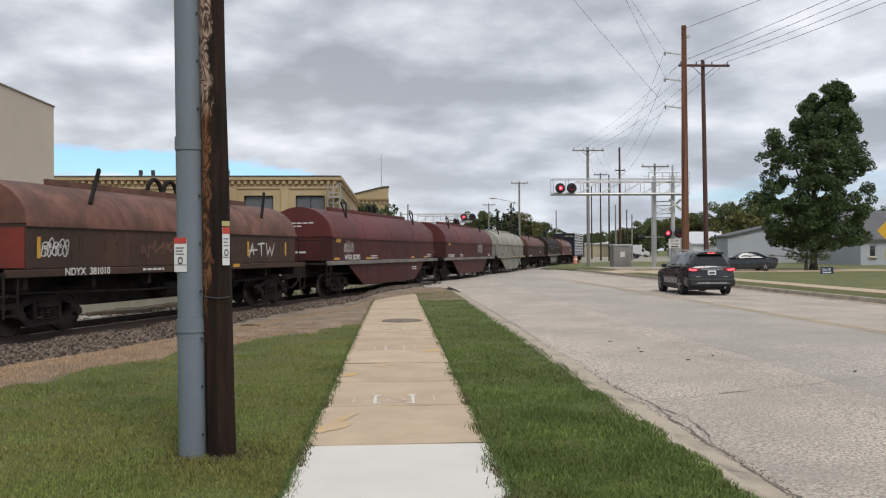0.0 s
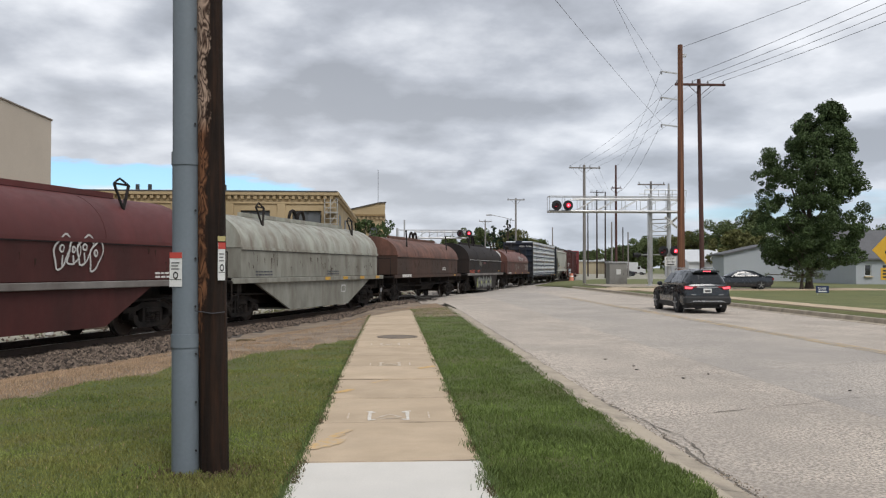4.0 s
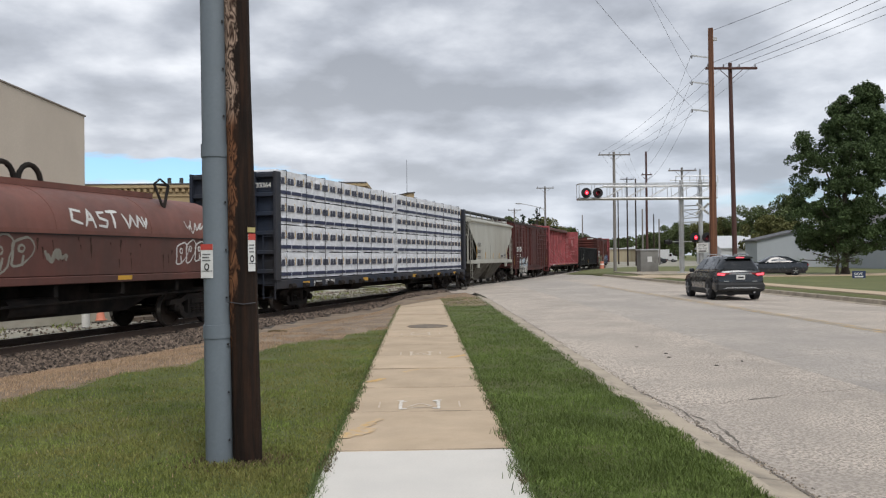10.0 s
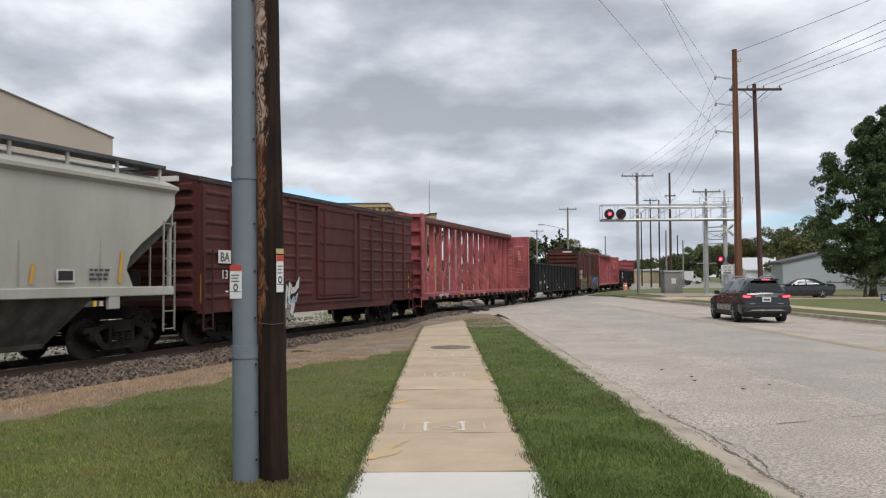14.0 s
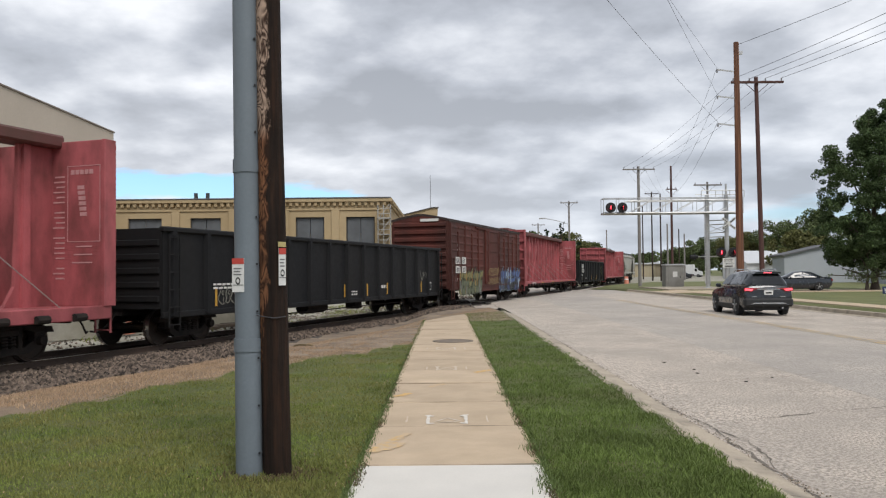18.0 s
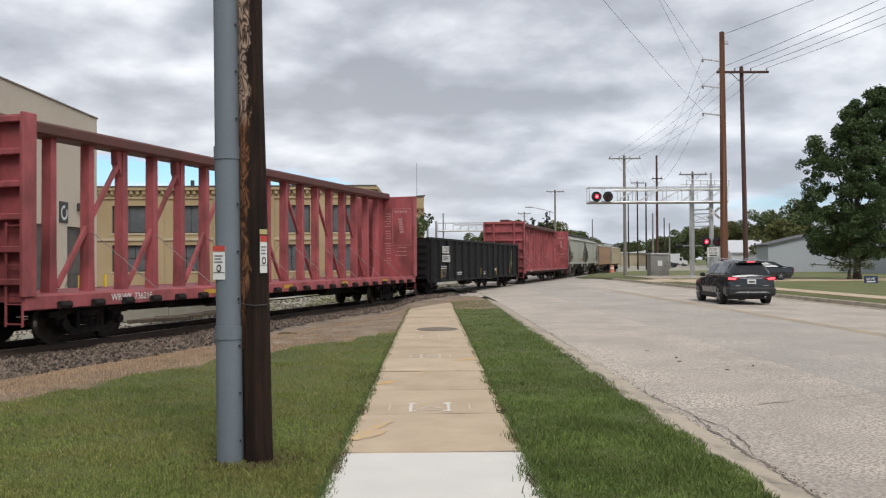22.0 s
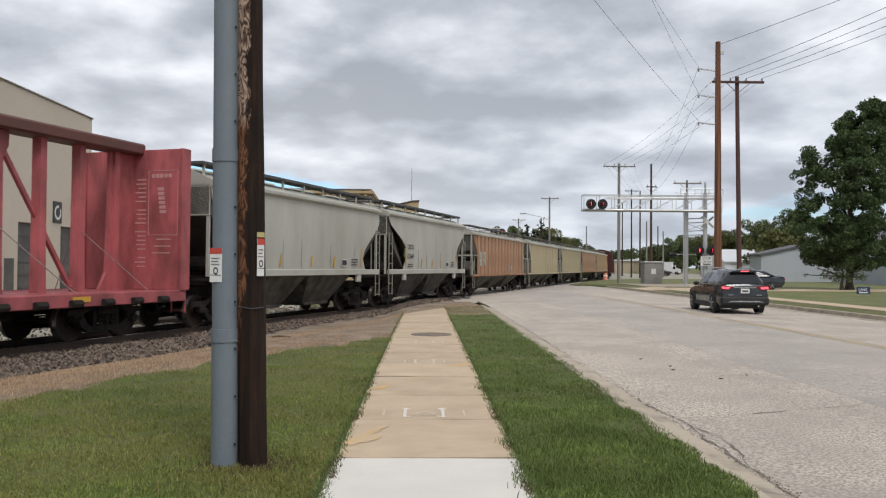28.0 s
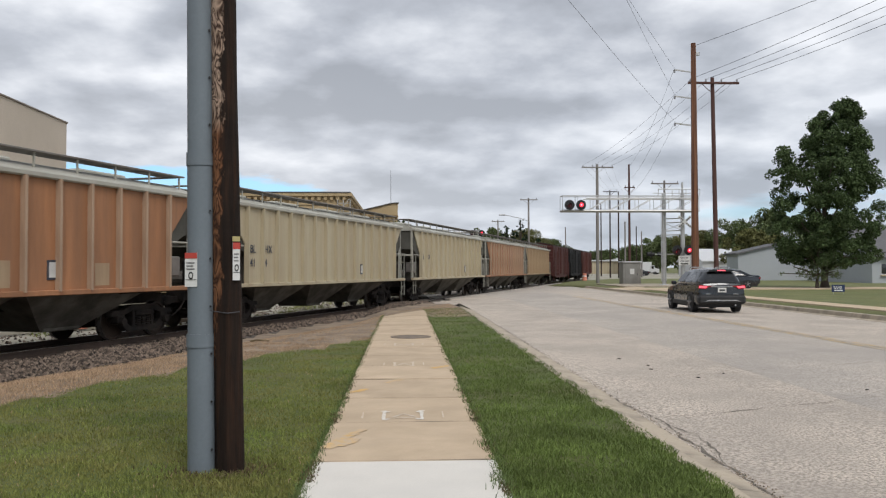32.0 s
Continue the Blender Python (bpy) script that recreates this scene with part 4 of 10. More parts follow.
    for e in (-1, 1):
        ladder(car, e * (half - 0.3), -y - 0.12, 0.45, 2.6, 0.42, mat)
    m = Mesh()
    m.box(-half, half, -0.32, 0.32, 0.78, 1.02)
    m.box(-half, half, -y, y, 1.0, 1.1)
    part("underframe", m, STEEL_DARK, car)
    running_gear(car, middle, L - 3.6, L + 0.6)
    return car


def bulkhead(car, x, e, hw, z0, z1, mat):
    """The end wall of a centre-beam car: framed panel, ribbed outside, with return flanges."""
    b = part("bulkhead", Mesh().box(min(x, x - e * 0.10), max(x, x - e * 0.10), -hw, hw, z0, z1, 0.01), mat, car)
    for z in np.linspace(z0 + 0.3, z1 - 0.12, 6):
        part("bulkhead_rib", Mesh().box(min(x, x + e * 0.16), max(x, x + e * 0.16), -hw + 0.06, hw - 0.06, z - 0.07, z + 0.07, 0.02), mat, b)
    for s in (-1, 1):
        m = Mesh()
        m.box(min(x + e * 0.2, x - e * 0.16), max(x + e * 0.2, x - e * 0.16), s * hw - 0.05, s * hw + 0.05, z0, z1, 0.015)
        part("bulkhead_flange", m, mat, b)
        m = Mesh()
        m.box(min(x + e * 0.05, x + e * 0.22), max(x + e * 0.05, x + e * 0.22), s * (hw - 0.75) - 0.06, s * (hw - 0.75) + 0.06, z0, z1, 0.015)
        part("bulkhead_post", m, mat, b)
    return b


def centre_beam(middle, L, mat, beam_mat, label, loaded=False, top=4.97, deck=1.10):
    car = thing("centre_beam_flatcar", label, "freight car", group="freight cars of the train")
    half, hw = L / 2, 1.55
    m = Mesh()
    m.box(-half, half, -hw + 0.1, hw - 0.1, deck - 0.12, deck, 0.01)
    part("deck", m, mat, car)
    for s in (-1, 1):
        m = Mesh()
        m.box(-half - 0.1, half + 0.1, s * (hw - 0.05) - 0.06, s * (hw - 0.05) + 0.06, deck - 0.28, deck + 0.02, 0.02)
        part("side_sill", m, mat, car)
        w = Mesh().tube((-0.16, 0, 0), (0.16, 0, 0), 0.085, n=8).done("winch", STEEL_DARK)
        for k in range(22):
            x = -half + 0.9 + (L - 1.8) * k / 21
            part("winch", w, None, car, at=pose(x, s * (hw + 0.06), deck - 0.20))
    m = Mesh()
    m.prism([(-half, 1.0), (-half, 0.78), (-half + 3.0, 0.78), (-half + 4.8, 0.55), (half - 4.8, 0.55), (half - 3.0, 0.78), (half, 0.78), (half, 1.0)], 1, -0.3, 0.3)
    part("underframe", m, STEEL_DARK, car)
    for x in np.linspace(-half + 1, half - 1, 12):
        part("crossbearer", Mesh().box(x - 0.06, x + 0.06, -hw + 0.12, hw - 0.12, 0.78, 1.0), STEEL_DARK, car)
    for x in (-4.2, 3.2):
        part("brake_reservoir", Mesh().tube((x, -0.85, 0.72), (x + 1.1, -0.85, 0.72), 0.2, n=12), STEEL_DARK, car)
    part("brake_rod", Mesh().path([(-half * 0.55, -1.1, 0.62), (0, -1.15, 0.55), (half * 0.55, -1.1, 0.62)], 0.02), STEEL_DARK, car)
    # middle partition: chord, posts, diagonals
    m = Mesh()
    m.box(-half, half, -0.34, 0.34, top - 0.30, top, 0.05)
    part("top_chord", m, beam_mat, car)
    n = 18
    xs = [(k - 8.5) * 1.235 for k in range(n)]
    for k, x in enumerate(xs):
        m = Mesh()
        m.prism([(x - 0.125, deck), (x + 0.125, deck), (x + 0.10, deck + 0.9), (x + 0.088, top - 0.3), (x - 0.088, top - 0.3), (x - 0.10, deck + 0.9)], 1, -0.13, 0.13)
        part("post", m, mat, car)
    if not loaded:
        for a, b in ((1, 3), (3, 5), (5, 7), (7, 9), (16, 14), (14, 12), (12, 10), (10, 8)):
            e = 1 if b > a else -1
            part("diagonal", Mesh().bar((xs[a] + e * 0.2, -0.04 * e, deck + 0.12), (xs[b] - e * 0.05, -0.04 * e, top - 0.45), 0.10, 0.092), mat, car)
            part("gusset", Mesh().prism([(xs[b] - e * 0.10, top - 0.3), (xs[b] - e * 0.28, top - 0.3), (xs[b] - e * 0.26, top - 0.62), (xs[b] - e * 0.10, top - 0.95)], 1, -0.10, 0.10), mat, car)
        for k in range(1, n - 1):
            for s in (-1, 1):
                if k % 2 == 0:
                    part("tie_down_cable", Mesh().tube((xs[k], s * 0.13, deck + 1.45), (xs[k] + 0.85, s * (hw - 0.1), deck), 0.012, n=4), CABLE, car)
    for e in (-1, 1):
        bulkhead(car, e * half, e, hw, deck, top - 0.16, mat)
        if not loaded:
            x = e * (half - 0.1)
            part("end_web", Mesh().prism([(x, deck), (x - e * 1.30, deck), (x - e * 1.02, deck + 0.45), (x - e * 0.95, deck + 2.0), (x - e * 0.95, top - 0.30), (x, top - 0.30)], 1, -0.05, 0.05), mat, car)
        ladder(car, e * (half + 0.12), -hw + 0.25, 0.5, 2.6, 0.42, mat, along=False)
        tape(car, e * (half - 0.3) - 0.3, deck - 0.22, 0.6, 0.15, -hw)
    running_gear(car, middle, L - 4.6, L + 0.7)
    return car


def lumber_stack(car, L, deck=1.10):
    """Plastic-wrapped packs in four tiers and two runs on either side of the beam."""
    half = L / 2 - 0.22
    tier = 0.855
    for s in (-1, 1):
        for t in range(4):
            z = deck + 0.08 + t * (tier + 0.05)
            x = -half
            rng = random.Random(7 + t)
            for k, w in enumerate((2.45, 2.45, 2.45, 2.45, 0.45, 2.45, 2.45, 2.45, 2.45)):
                w = w * (2 * half) / 20.05
                if k == 4:
                    part("plain_wrapped_pack", Mesh().box(x, x + w, min(s * 0.36, s * 1.27), max(s * 0.36, s * 1.27), z - 0.04, z + tier, 0.03), WRAP, car)
                    x += w
                    continue
                m = Mesh().box(x + 0.01, x + w - 0.01, min(s * 0.36, s * 1.395), max(s * 0.36, s * 1.395), z, z + tier, 0.05)
                nx, nz = 16, 7
                vs = []
                for j in range(nz + 1):
                    for i in range(nx + 1):
                        px = x + 0.004 + (w - 0.008) * i / nx
                        droop = 0.045 * (0.4 + noise.noise(Vector((px * 2.4, t * 3.7, 1)))) if j == 0 else 0.0
                        pz = z - 0.01 - droop + (tier - 0.005) * j / nz
                        puff = 0.020 * noise.noise(Vector((px * 3.1, pz * 5.0, 4.0 + t))) + 0.010 * noise.noise(Vector((px * 9, pz * 7, 2)))
                        edge = 0.012 * (1 if i in (0, nx) else 0)
                        vs.append((px, s * (1.412 + puff - edge), pz))
                n1 = nx + 1
                m.add(vs, [(j * n1 + i, j * n1 + i + 1, (j + 1) * n1 + i + 1, (j + 1) * n1 + i)[::-s] for j in range(nz) for i in range(nx)])
                pack = part("wrapped_lumber_pack", m, WRAP, car, "lumber pack in white printed plastic wrap")
                if s < 0:
                    y = -1.436
                    m = Mesh()
                    for q, (u0, u1) in enumerate(((0.02, 0.95), (0.98, 1.72), (1.75, w - 0.02))):
                        m.prism([(x + u0, z + 0.06), (x + u1 - 0.03, z + 0.06), (x + u1, z + 0.18), (x + u0 + 0.03, z + 0.18)], 1, y - 0.006, y)
                    part("blue_printed_band", m, WRAP_BLUE, pack)
                    for q in range(4):
                        u = x + 0.03 + q * (w - 0.06) / 4
                        m = Mesh()
                        for c, (a, b) in enumerate(((0.0, 0.10), (0.112, 0.215), (0.225, 0.33), (0.34, 0.465))):
                            m.prism([(u + a, z + 0.39), (u + b, z + 0.39), (u + b - 0.02 * (c % 2), z + 0.61), (u + a + 0.03 * (1 - c % 2), z + 0.61)], 1, y - 0.006, y)
                        part("printed_mark", m, WRAP_INK, pack)
                        part("printed_emblem", Mesh().prism([(u + 0.475 + 0.10 * math.cos(a), z + 0.54 + 0.14 * math.sin(a)) for a in np.linspace(-1.4, 1.4, 7)] + [(u + 0.475 + 0.06 * math.cos(a), z + 0.54 + 0.11 * math.sin(a)) for a in np.linspace(1.2, -1.2, 7)], 1, y - 0.006, y), WRAP_TAN, pack)
                x += w
    # battens between the tiers and straps over all
    for t in range(1, 4):
        z = deck + 0.08 + t * (tier + 0.05) - 0.05
        for x in np.linspace(-half + 0.4, half - 0.4, 17):
            for y0, y1 in ((-1.38, -0.36), (0.36, 1.38)):
                part("batten", Mesh().box(x - 0.05, x + 0.05, y0, y1, z, z + 0.05), STRAP, car)
    for x in np.linspace(-half + 0.6, half - 0.6, 15):
        m = Mesh()
        top = deck + 0.08 + 4 * (tier + 0.05) - 0.05
        m.box(x - 0.010, x + 0.010, -1.456, -1.446, deck, top + 0.02)
        m.box(x - 0.010, x + 0.010, -1.45, -0.3, top + 0.0, top + 0.02)
        part("strap", m, STRAP, car)


BAY_GREY = material("dusty_hopper_bay", (0.125, 0.116, 0.098), 0.85, spec=0.15, vary=0.3, scale=2.5, grime=(0.055, 0.05, 0.042), amount=0.45, grime_scale=1.5)
WALKWAY = material("galvanised_roof_walk", (0.10, 0.105, 0.105), 0.7, 0.2, grime=(0.06, 0.06, 0.058), amount=0.4)


def smooth_hopper(middle, L, label, eave=4.14, peak=4.45, sill=1.45, cut=1.12, cut_z=(2.1, 3.72)):
    """A short two-bay covered hopper with curved flush sides and sloped end sheets."""
    car = thing("covered_hopper", label, "freight car", group="freight cars of the train")
    half = L / 2
    hw = 1.55
    body = [(-hw, sill), (-hw - 0.04, 2.6), (-hw, eave - 0.12), (-hw + 0.12, eave + 0.02), (-0.75, peak), (0.75, peak), (hw - 0.12, eave + 0.02), (hw, eave - 0.12), (hw + 0.04, 2.6), (hw, sill)]
    # the side sheets cut back in a curve towards the sill at both ends
    m = Mesh()
    for s in (-1, 1):
        zs = [sill, 1.75, 2.05, 2.35, 2.65, 2.95, 3.25, 3.5, 3.65, eave - 0.12]
        vs, fs = [], []
        for z in zs:
            y = s * (hw + 0.04 * math.sin(math.pi * (z - sill) / (eave - sill)))
            c = 1.75 * (1 - ease(*cut_z, z)) + 0.02
            if z < 2.05:
                c = 1.75 - 0.55 * (2.05 - z)
            a_ = cut * c
            vs += [(-half + a_, y, z), (half - c, y, z), (-half + a_, y - s * 0.04, z), (half - c, y - s * 0.04, z)]
        for i in range(len(zs) - 1):
            a, b = 4 * i, 4 * i + 4
            fs += [(a, a + 1, b + 1, b), (a + 2, b + 2, b + 3, a + 3), (a, b, b + 2, a + 2), (a + 1, a + 3, b + 3, b + 1)]
        m.add(vs, fs)
    part("curved_side", m, LIGHT_GREY, car, smooth=True)
    m = Mesh()
    m.prism([(-hw, eave - 0.2), (-hw - 0.12, eave - 0.11), (-hw - 0.12, eave - 0.03), (-hw + 0.15, eave + 0.08), (-0.8, peak), (0.8, peak), (hw - 0.15, eave + 0.08), (hw + 0.06, eave - 0.03), (hw + 0.06, eave - 0.12), (hw, eave - 0.2)], 0, -half, half)
    part("roof", m, LIGHT_GREY, car)
    # sloped end sheets and hopper bays; the sheets' shade is put into their dark colour
    for e in (-1, 1):
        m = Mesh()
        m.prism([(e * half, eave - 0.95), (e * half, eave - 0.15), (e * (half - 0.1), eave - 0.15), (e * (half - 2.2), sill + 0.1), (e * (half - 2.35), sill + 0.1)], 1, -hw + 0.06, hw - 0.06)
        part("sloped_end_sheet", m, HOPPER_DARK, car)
        m = Mesh()
        m.box(min(e * half, e * (half - 0.05)), max(e * half, e * (half - 0.05)), -hw + 0.05, hw - 0.05, eave - 1.0, eave - 0.1, 0.01)
        part("end_top_panel", m, LIGHT_GREY, car)
        for y in (-hw + 0.12, 0, hw - 0.12):
            m = Mesh()
            m.bar((e * (half - 0.06), y, sill), (e * (half - 0.06), y, eave - 0.95), 0.08, 0.08)
            part("end_post", m, LIGHT_GREY, car)
        m = Mesh()
        m.box(min(e * half, e * (half - 1.9)), max(e * half, e * (half - 1.9)), -hw, hw, sill - 0.12, sill - 0.05)
        part("end_platform", m, STEEL_DARK, car)
        ladder(car, e * (half - 0.28), -hw - 0.05, 0.55, 3.25, 0.42, GREY_SIDE)
        part("end_tank", Mesh().tube((e * (half - 0.8), -1.0, sill + 0.35), (e * (half - 0.8), 0.6, sill + 0.35), 0.24, n=12), STEEL_DARK, car)
        part("grab_post", Mesh().bar((e * half, -hw + 0.75, 1.5), (e * half, -hw + 0.75, 3.5), 0.04, 0.04), LIGHT_GREY, car)
        m = Mesh()
        for z in (2.1, 3.0):
            m.bar((e * (half + 0.02), -hw, z), (e * (half + 0.02), hw, z), 0.035, 0.035)
        part("end_handrail", m, LIGHT_GREY, car)
    for s in (-1, 1):
        m = Mesh()
        m.box(-half + 0.1, half - 0.1, s * (hw + 0.01) - 0.06, s * (hw + 0.01) + 0.06, sill - 0.02, sill + 0.20, 0.02)
        part("side_sill", m, LIGHT_GREY, car)
        for e in (-1, 1):
            m = Mesh()
            m.box(min(e * (half - 2.0), e * (half - 2.35)), max(e * (half - 2.0), e * (half - 2.35)), s * hw - 0.06, s * hw + 0.06, sill - 0.3, sill, 0.02)
            part("jacking_pad", m, LIGHT_GREY, car)
    for k in (-1, 1):
        m = Mesh()
        x = k * half * 0.30
        w0, w1 = half * 0.29, 1.05
        for z0, z1, a0, a1, b0, b1 in ((0.42, sill, w1, w0, 0.75, hw - 0.15),):
            vs = [(x + i * w, j * b, z) for z, w, b in ((z0, a0, b0), (z1, a1, b1)) for i, j in ((-1, -1), (1, -1), (1, 1), (-1, 1))]
            m.add(vs, [(3, 2, 1, 0), (4, 5, 6, 7), (0, 1, 5, 4), (1, 2, 6, 5), (2, 3, 7, 6), (3, 0, 4, 7)])
        m.box(x - 1.0, x + 1.0, -0.8, 0.8, 0.34, 0.46, 0.02)
        part("hopper_bay", m, BAY_GREY, car)
    m = Mesh()
    m.box(-half - 0.2, half + 0.2, -0.3, 0.3, 0.85, 1.15)
    part("centre_sill", m, STEEL_DARK, car)
    roof_walk(car, half, peak)
    running_gear(car, middle, L - 2.6, L + 0.5)
    return car


def roof_walk(car, half, peak, mat=None, deck=None, slim=False):
    z0, z1, n, r = (peak + 0.19, peak + 0.235, 13, 0.035) if slim else (peak + 0.13, peak + 0.22, 9, 0.055)
    for s in (-1, 1):
        part("roof_walk", Mesh().box(-half, half, s * 1.0 - 0.28, s * 1.0 + 0.28, z0, z1, 0.01), deck or WALKWAY, car)
        for x in np.linspace(-half + 0.15, half - 0.15, n):
            part("walkway_post", Mesh().bar((x, s * 1.20, peak - 0.28), (x, s * 1.20, z0 + 0.01), r, r * 1.2), mat or LIGHT_GREY, car)
    for e in (-1, 1):
        part("end_walk", Mesh().box(min(e * half, e * (half - 0.3)), max(e * half, e * (half - 0.3)), -0.7, 0.7, z0, z1 - 0.02), deck or WALKWAY, car)
    for x in np.linspace(-half * 0.72, half * 0.72, 4):
        m = Mesh()
        m.box(x - 0.9, x + 0.9, -0.42, 0.42, peak - 0.02, peak + 0.14, 0.04)
        part("loading_hatch", m, mat or LIGHT_GREY, car)


def ribbed_hopper(middle, mat, label, end_mat=None, post_mat=None, eave=3.74, sill=1.28, peak=4.12, L=14.0, deckL=16.9):
    """A three-bay covered hopper with outside posts on flat sides."""
    car = thing("covered_hopper", label, "freight car", group="freight cars of the train")
    half, hw, end = L / 2, 1.50, deckL / 2
    tip = half + 1.1
    for s in (-1, 1):
        part("side_sheet", Mesh().prism([(-tip, eave), (tip, eave), (half, 2.55), (half, sill), (-half, sill), (-half, 2.55)], 1, s * hw - 0.02, s * hw + 0.02), mat, car)
    post = Mesh()
    post.prism([(-0.036, 0), (-0.036, -0.13), (0.036, -0.13), (0.036, 0)], 2, sill + 0.02, eave)
    pm = post.done("side_post", post_mat or mat)
    n = 15
    for s in (-1, 1):
        for k in range(n):
            part("side_post", pm, None, car, at=pose(-half + 0.05 + (L - 0.1) * k / (n - 1), s * (hw + 0.02), 0, 0, 0, 0 if s < 0 else 180))
        m = Mesh()
        m.box(-end, end, s * (hw + 0.05) - 0.07, s * (hw + 0.05) + 0.07, sill - 0.07, sill + 0.05, 0.015)
        part("side_sill", m, mat, car)
        m = Mesh()
        m.box(-tip - 0.1, tip + 0.1, s * (hw + 0.03) - 0.09, s * (hw + 0.03) + 0.09, eave - 0.02, eave + 0.12, 0.03)
        part("eave_chord", m, LIGHT_GREY, car)
    m = Mesh()
    m.prism([(-hw - 0.05, eave), (-hw - 0.05, eave + 0.12), (-0.8, peak), (0.8, peak), (hw + 0.05, eave + 0.12), (hw + 0.05, eave)], 0, -tip - 0.08, tip + 0.08)
    part("roof", m, LIGHT_GREY, car)
    for e in (-1, 1):
        # sloped end sheet, its shade painted in with the dark end colour
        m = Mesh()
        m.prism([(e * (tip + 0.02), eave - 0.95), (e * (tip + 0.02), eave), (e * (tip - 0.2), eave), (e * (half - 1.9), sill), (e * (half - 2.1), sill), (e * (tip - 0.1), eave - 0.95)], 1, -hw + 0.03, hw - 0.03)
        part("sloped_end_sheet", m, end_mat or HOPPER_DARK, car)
        for y in (-hw + 0.08, hw - 0.08):
            m = Mesh()
            m.bar((e * (tip + 0.02), y, sill), (e * (tip + 0.02), y, eave), 0.10, 0.10)
            part("end_post", m, LIGHT_GREY, car)
        m = Mesh()
        m.box(min(e * end, e * (half - 1.8)), max(e * end, e * (half - 1.8)), -hw, hw, sill - 0.1, sill - 0.04)
        part("end_platform", m, STEEL_DARK, car)
        ladder(car, e * (end - 0.28), -hw - 0.08, 0.5, 2.55, 0.42, GREY_SIDE)
        part("corner_rail", Mesh().path([(e * (half + 0.15), -hw - 0.05, 2.5), (e * (end - 0.05), -hw - 0.05, 2.5), (e * (end - 0.05), hw, 2.5)], 0.025), LIGHT_GREY, car)
        part("end_post", Mesh().bar((e * (tip + 0.04), -hw + 0.95, 2.4), (e * (tip + 0.04), -hw + 0.95, eave), 0.07, 0.07), LIGHT_GREY, car)
        part("end_rail", Mesh().path([(e * (end - 0.03), -hw - 0.05, sill), (e * (end - 0.03), -hw - 0.05, 2.46), (e * (end - 0.03), hw, 2.46), (e * (end - 0.03), hw, sill)], 0.03), LIGHT_GREY, car)
        for y_ in (-0.6, 0.5):
            part("rail_post", Mesh().bar((e * (end - 0.05), y_, sill), (e * (end - 0.05), y_, 2.44), 0.05, 0.05), LIGHT_GREY, car)
        part("brake_valve", Mesh().box(min(e * (half + 0.35), e * (half + 0.75)), max(e * (half + 0.35), e * (half + 0.75)), -hw + 0.1, -hw + 0.55, sill + 0.3, sill + 0.85, 0.04), SILL_GREY, car)
        part("air_tank", Mesh().tube((e * (half + 0.5), -hw + 0.7, sill + 0.25), (e * (half + 0.5), 0.7, sill + 0.25), 0.2, n=12), SILL_GREY, car)
        part("bay_partition", Mesh().box(min(e * (half - 0.3), e * (half - 0.26)), max(e * (half - 0.3), e * (half - 0.26)), -hw + 0.1, hw - 0.1, sill - 0.1, 2.5), BAY_GREY, car)
        m = Mesh()
        m.box(min(e * (half + 0.3), e * (half + 0.8)), max(e * (half + 0.3), e * (half + 0.8)), -0.7, 0.2, sill - 0.05, sill + 0.75, 0.03)
        part("brake_cylinder_box", m, STEEL_DARK, car)
    for k in (-1, 0, 1):
        m = Mesh()
        x = k * L * 0.30
        vs = [(x + i * w, j * b, z) for z, w, b in ((0.36, 0.62, 0.55), (sill - 0.02, L * 0.145, hw - 0.04)) for i, j in ((-1, -1), (1, -1), (1, 1), (-1, 1))]
        m.add(vs, [(3, 2, 1, 0), (4, 5, 6, 7), (0, 1, 5, 4), (1, 2, 6, 5), (2, 3, 7, 6), (3, 0, 4, 7)])
        m.box(x - 0.6, x + 0.6, -0.62, 0.62, 0.34, 0.46, 0.02)
        part("hopper_bay", m, BAY_GREY, car)
    m = Mesh()
    m.box(-end, end, -0.3, 0.3, 0.85, 1.12)
    part("centre_sill", m, STEEL_DARK, car)
    roof_walk(car, tip, peak, deck=SILL_GREY, slim=True)
    running_gear(car, middle, 13.2, deckL + 0.1)
    return car


# the train, from its leading visible car back
END_RED = material("fresh_red_end_paint", (0.20, 0.034, 0.024), 0.55, vary=0.15, grime=(0.11, 0.03, 0.022), amount=0.35)
SILL_GREY = material("dusty_grey_sill", (0.20, 0.185, 0.17), 0.7, grime=(0.10, 0.085, 0.075), amount=0.35)
c1 = coil_car(-8.08, 12.86, BROWN_HOOD, BROWN_SIDE, "covered coil car with faded brown barrel hood and darker grimy brown sides", lifts="bar", crown=3.46, end_mat=END_RED, inset=2.1)
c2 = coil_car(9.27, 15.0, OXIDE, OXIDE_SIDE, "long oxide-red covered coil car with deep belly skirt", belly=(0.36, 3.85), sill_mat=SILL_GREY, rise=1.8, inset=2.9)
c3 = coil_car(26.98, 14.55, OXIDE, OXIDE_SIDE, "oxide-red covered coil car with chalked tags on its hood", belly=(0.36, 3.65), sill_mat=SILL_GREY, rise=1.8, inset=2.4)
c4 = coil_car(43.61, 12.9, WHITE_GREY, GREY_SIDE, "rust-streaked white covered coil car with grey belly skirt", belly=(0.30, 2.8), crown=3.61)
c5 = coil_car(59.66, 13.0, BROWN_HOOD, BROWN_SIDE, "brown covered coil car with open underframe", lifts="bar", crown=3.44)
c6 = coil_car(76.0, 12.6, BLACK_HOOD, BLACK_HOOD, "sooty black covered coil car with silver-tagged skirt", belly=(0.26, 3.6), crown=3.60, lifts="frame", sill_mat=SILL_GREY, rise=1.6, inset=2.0)
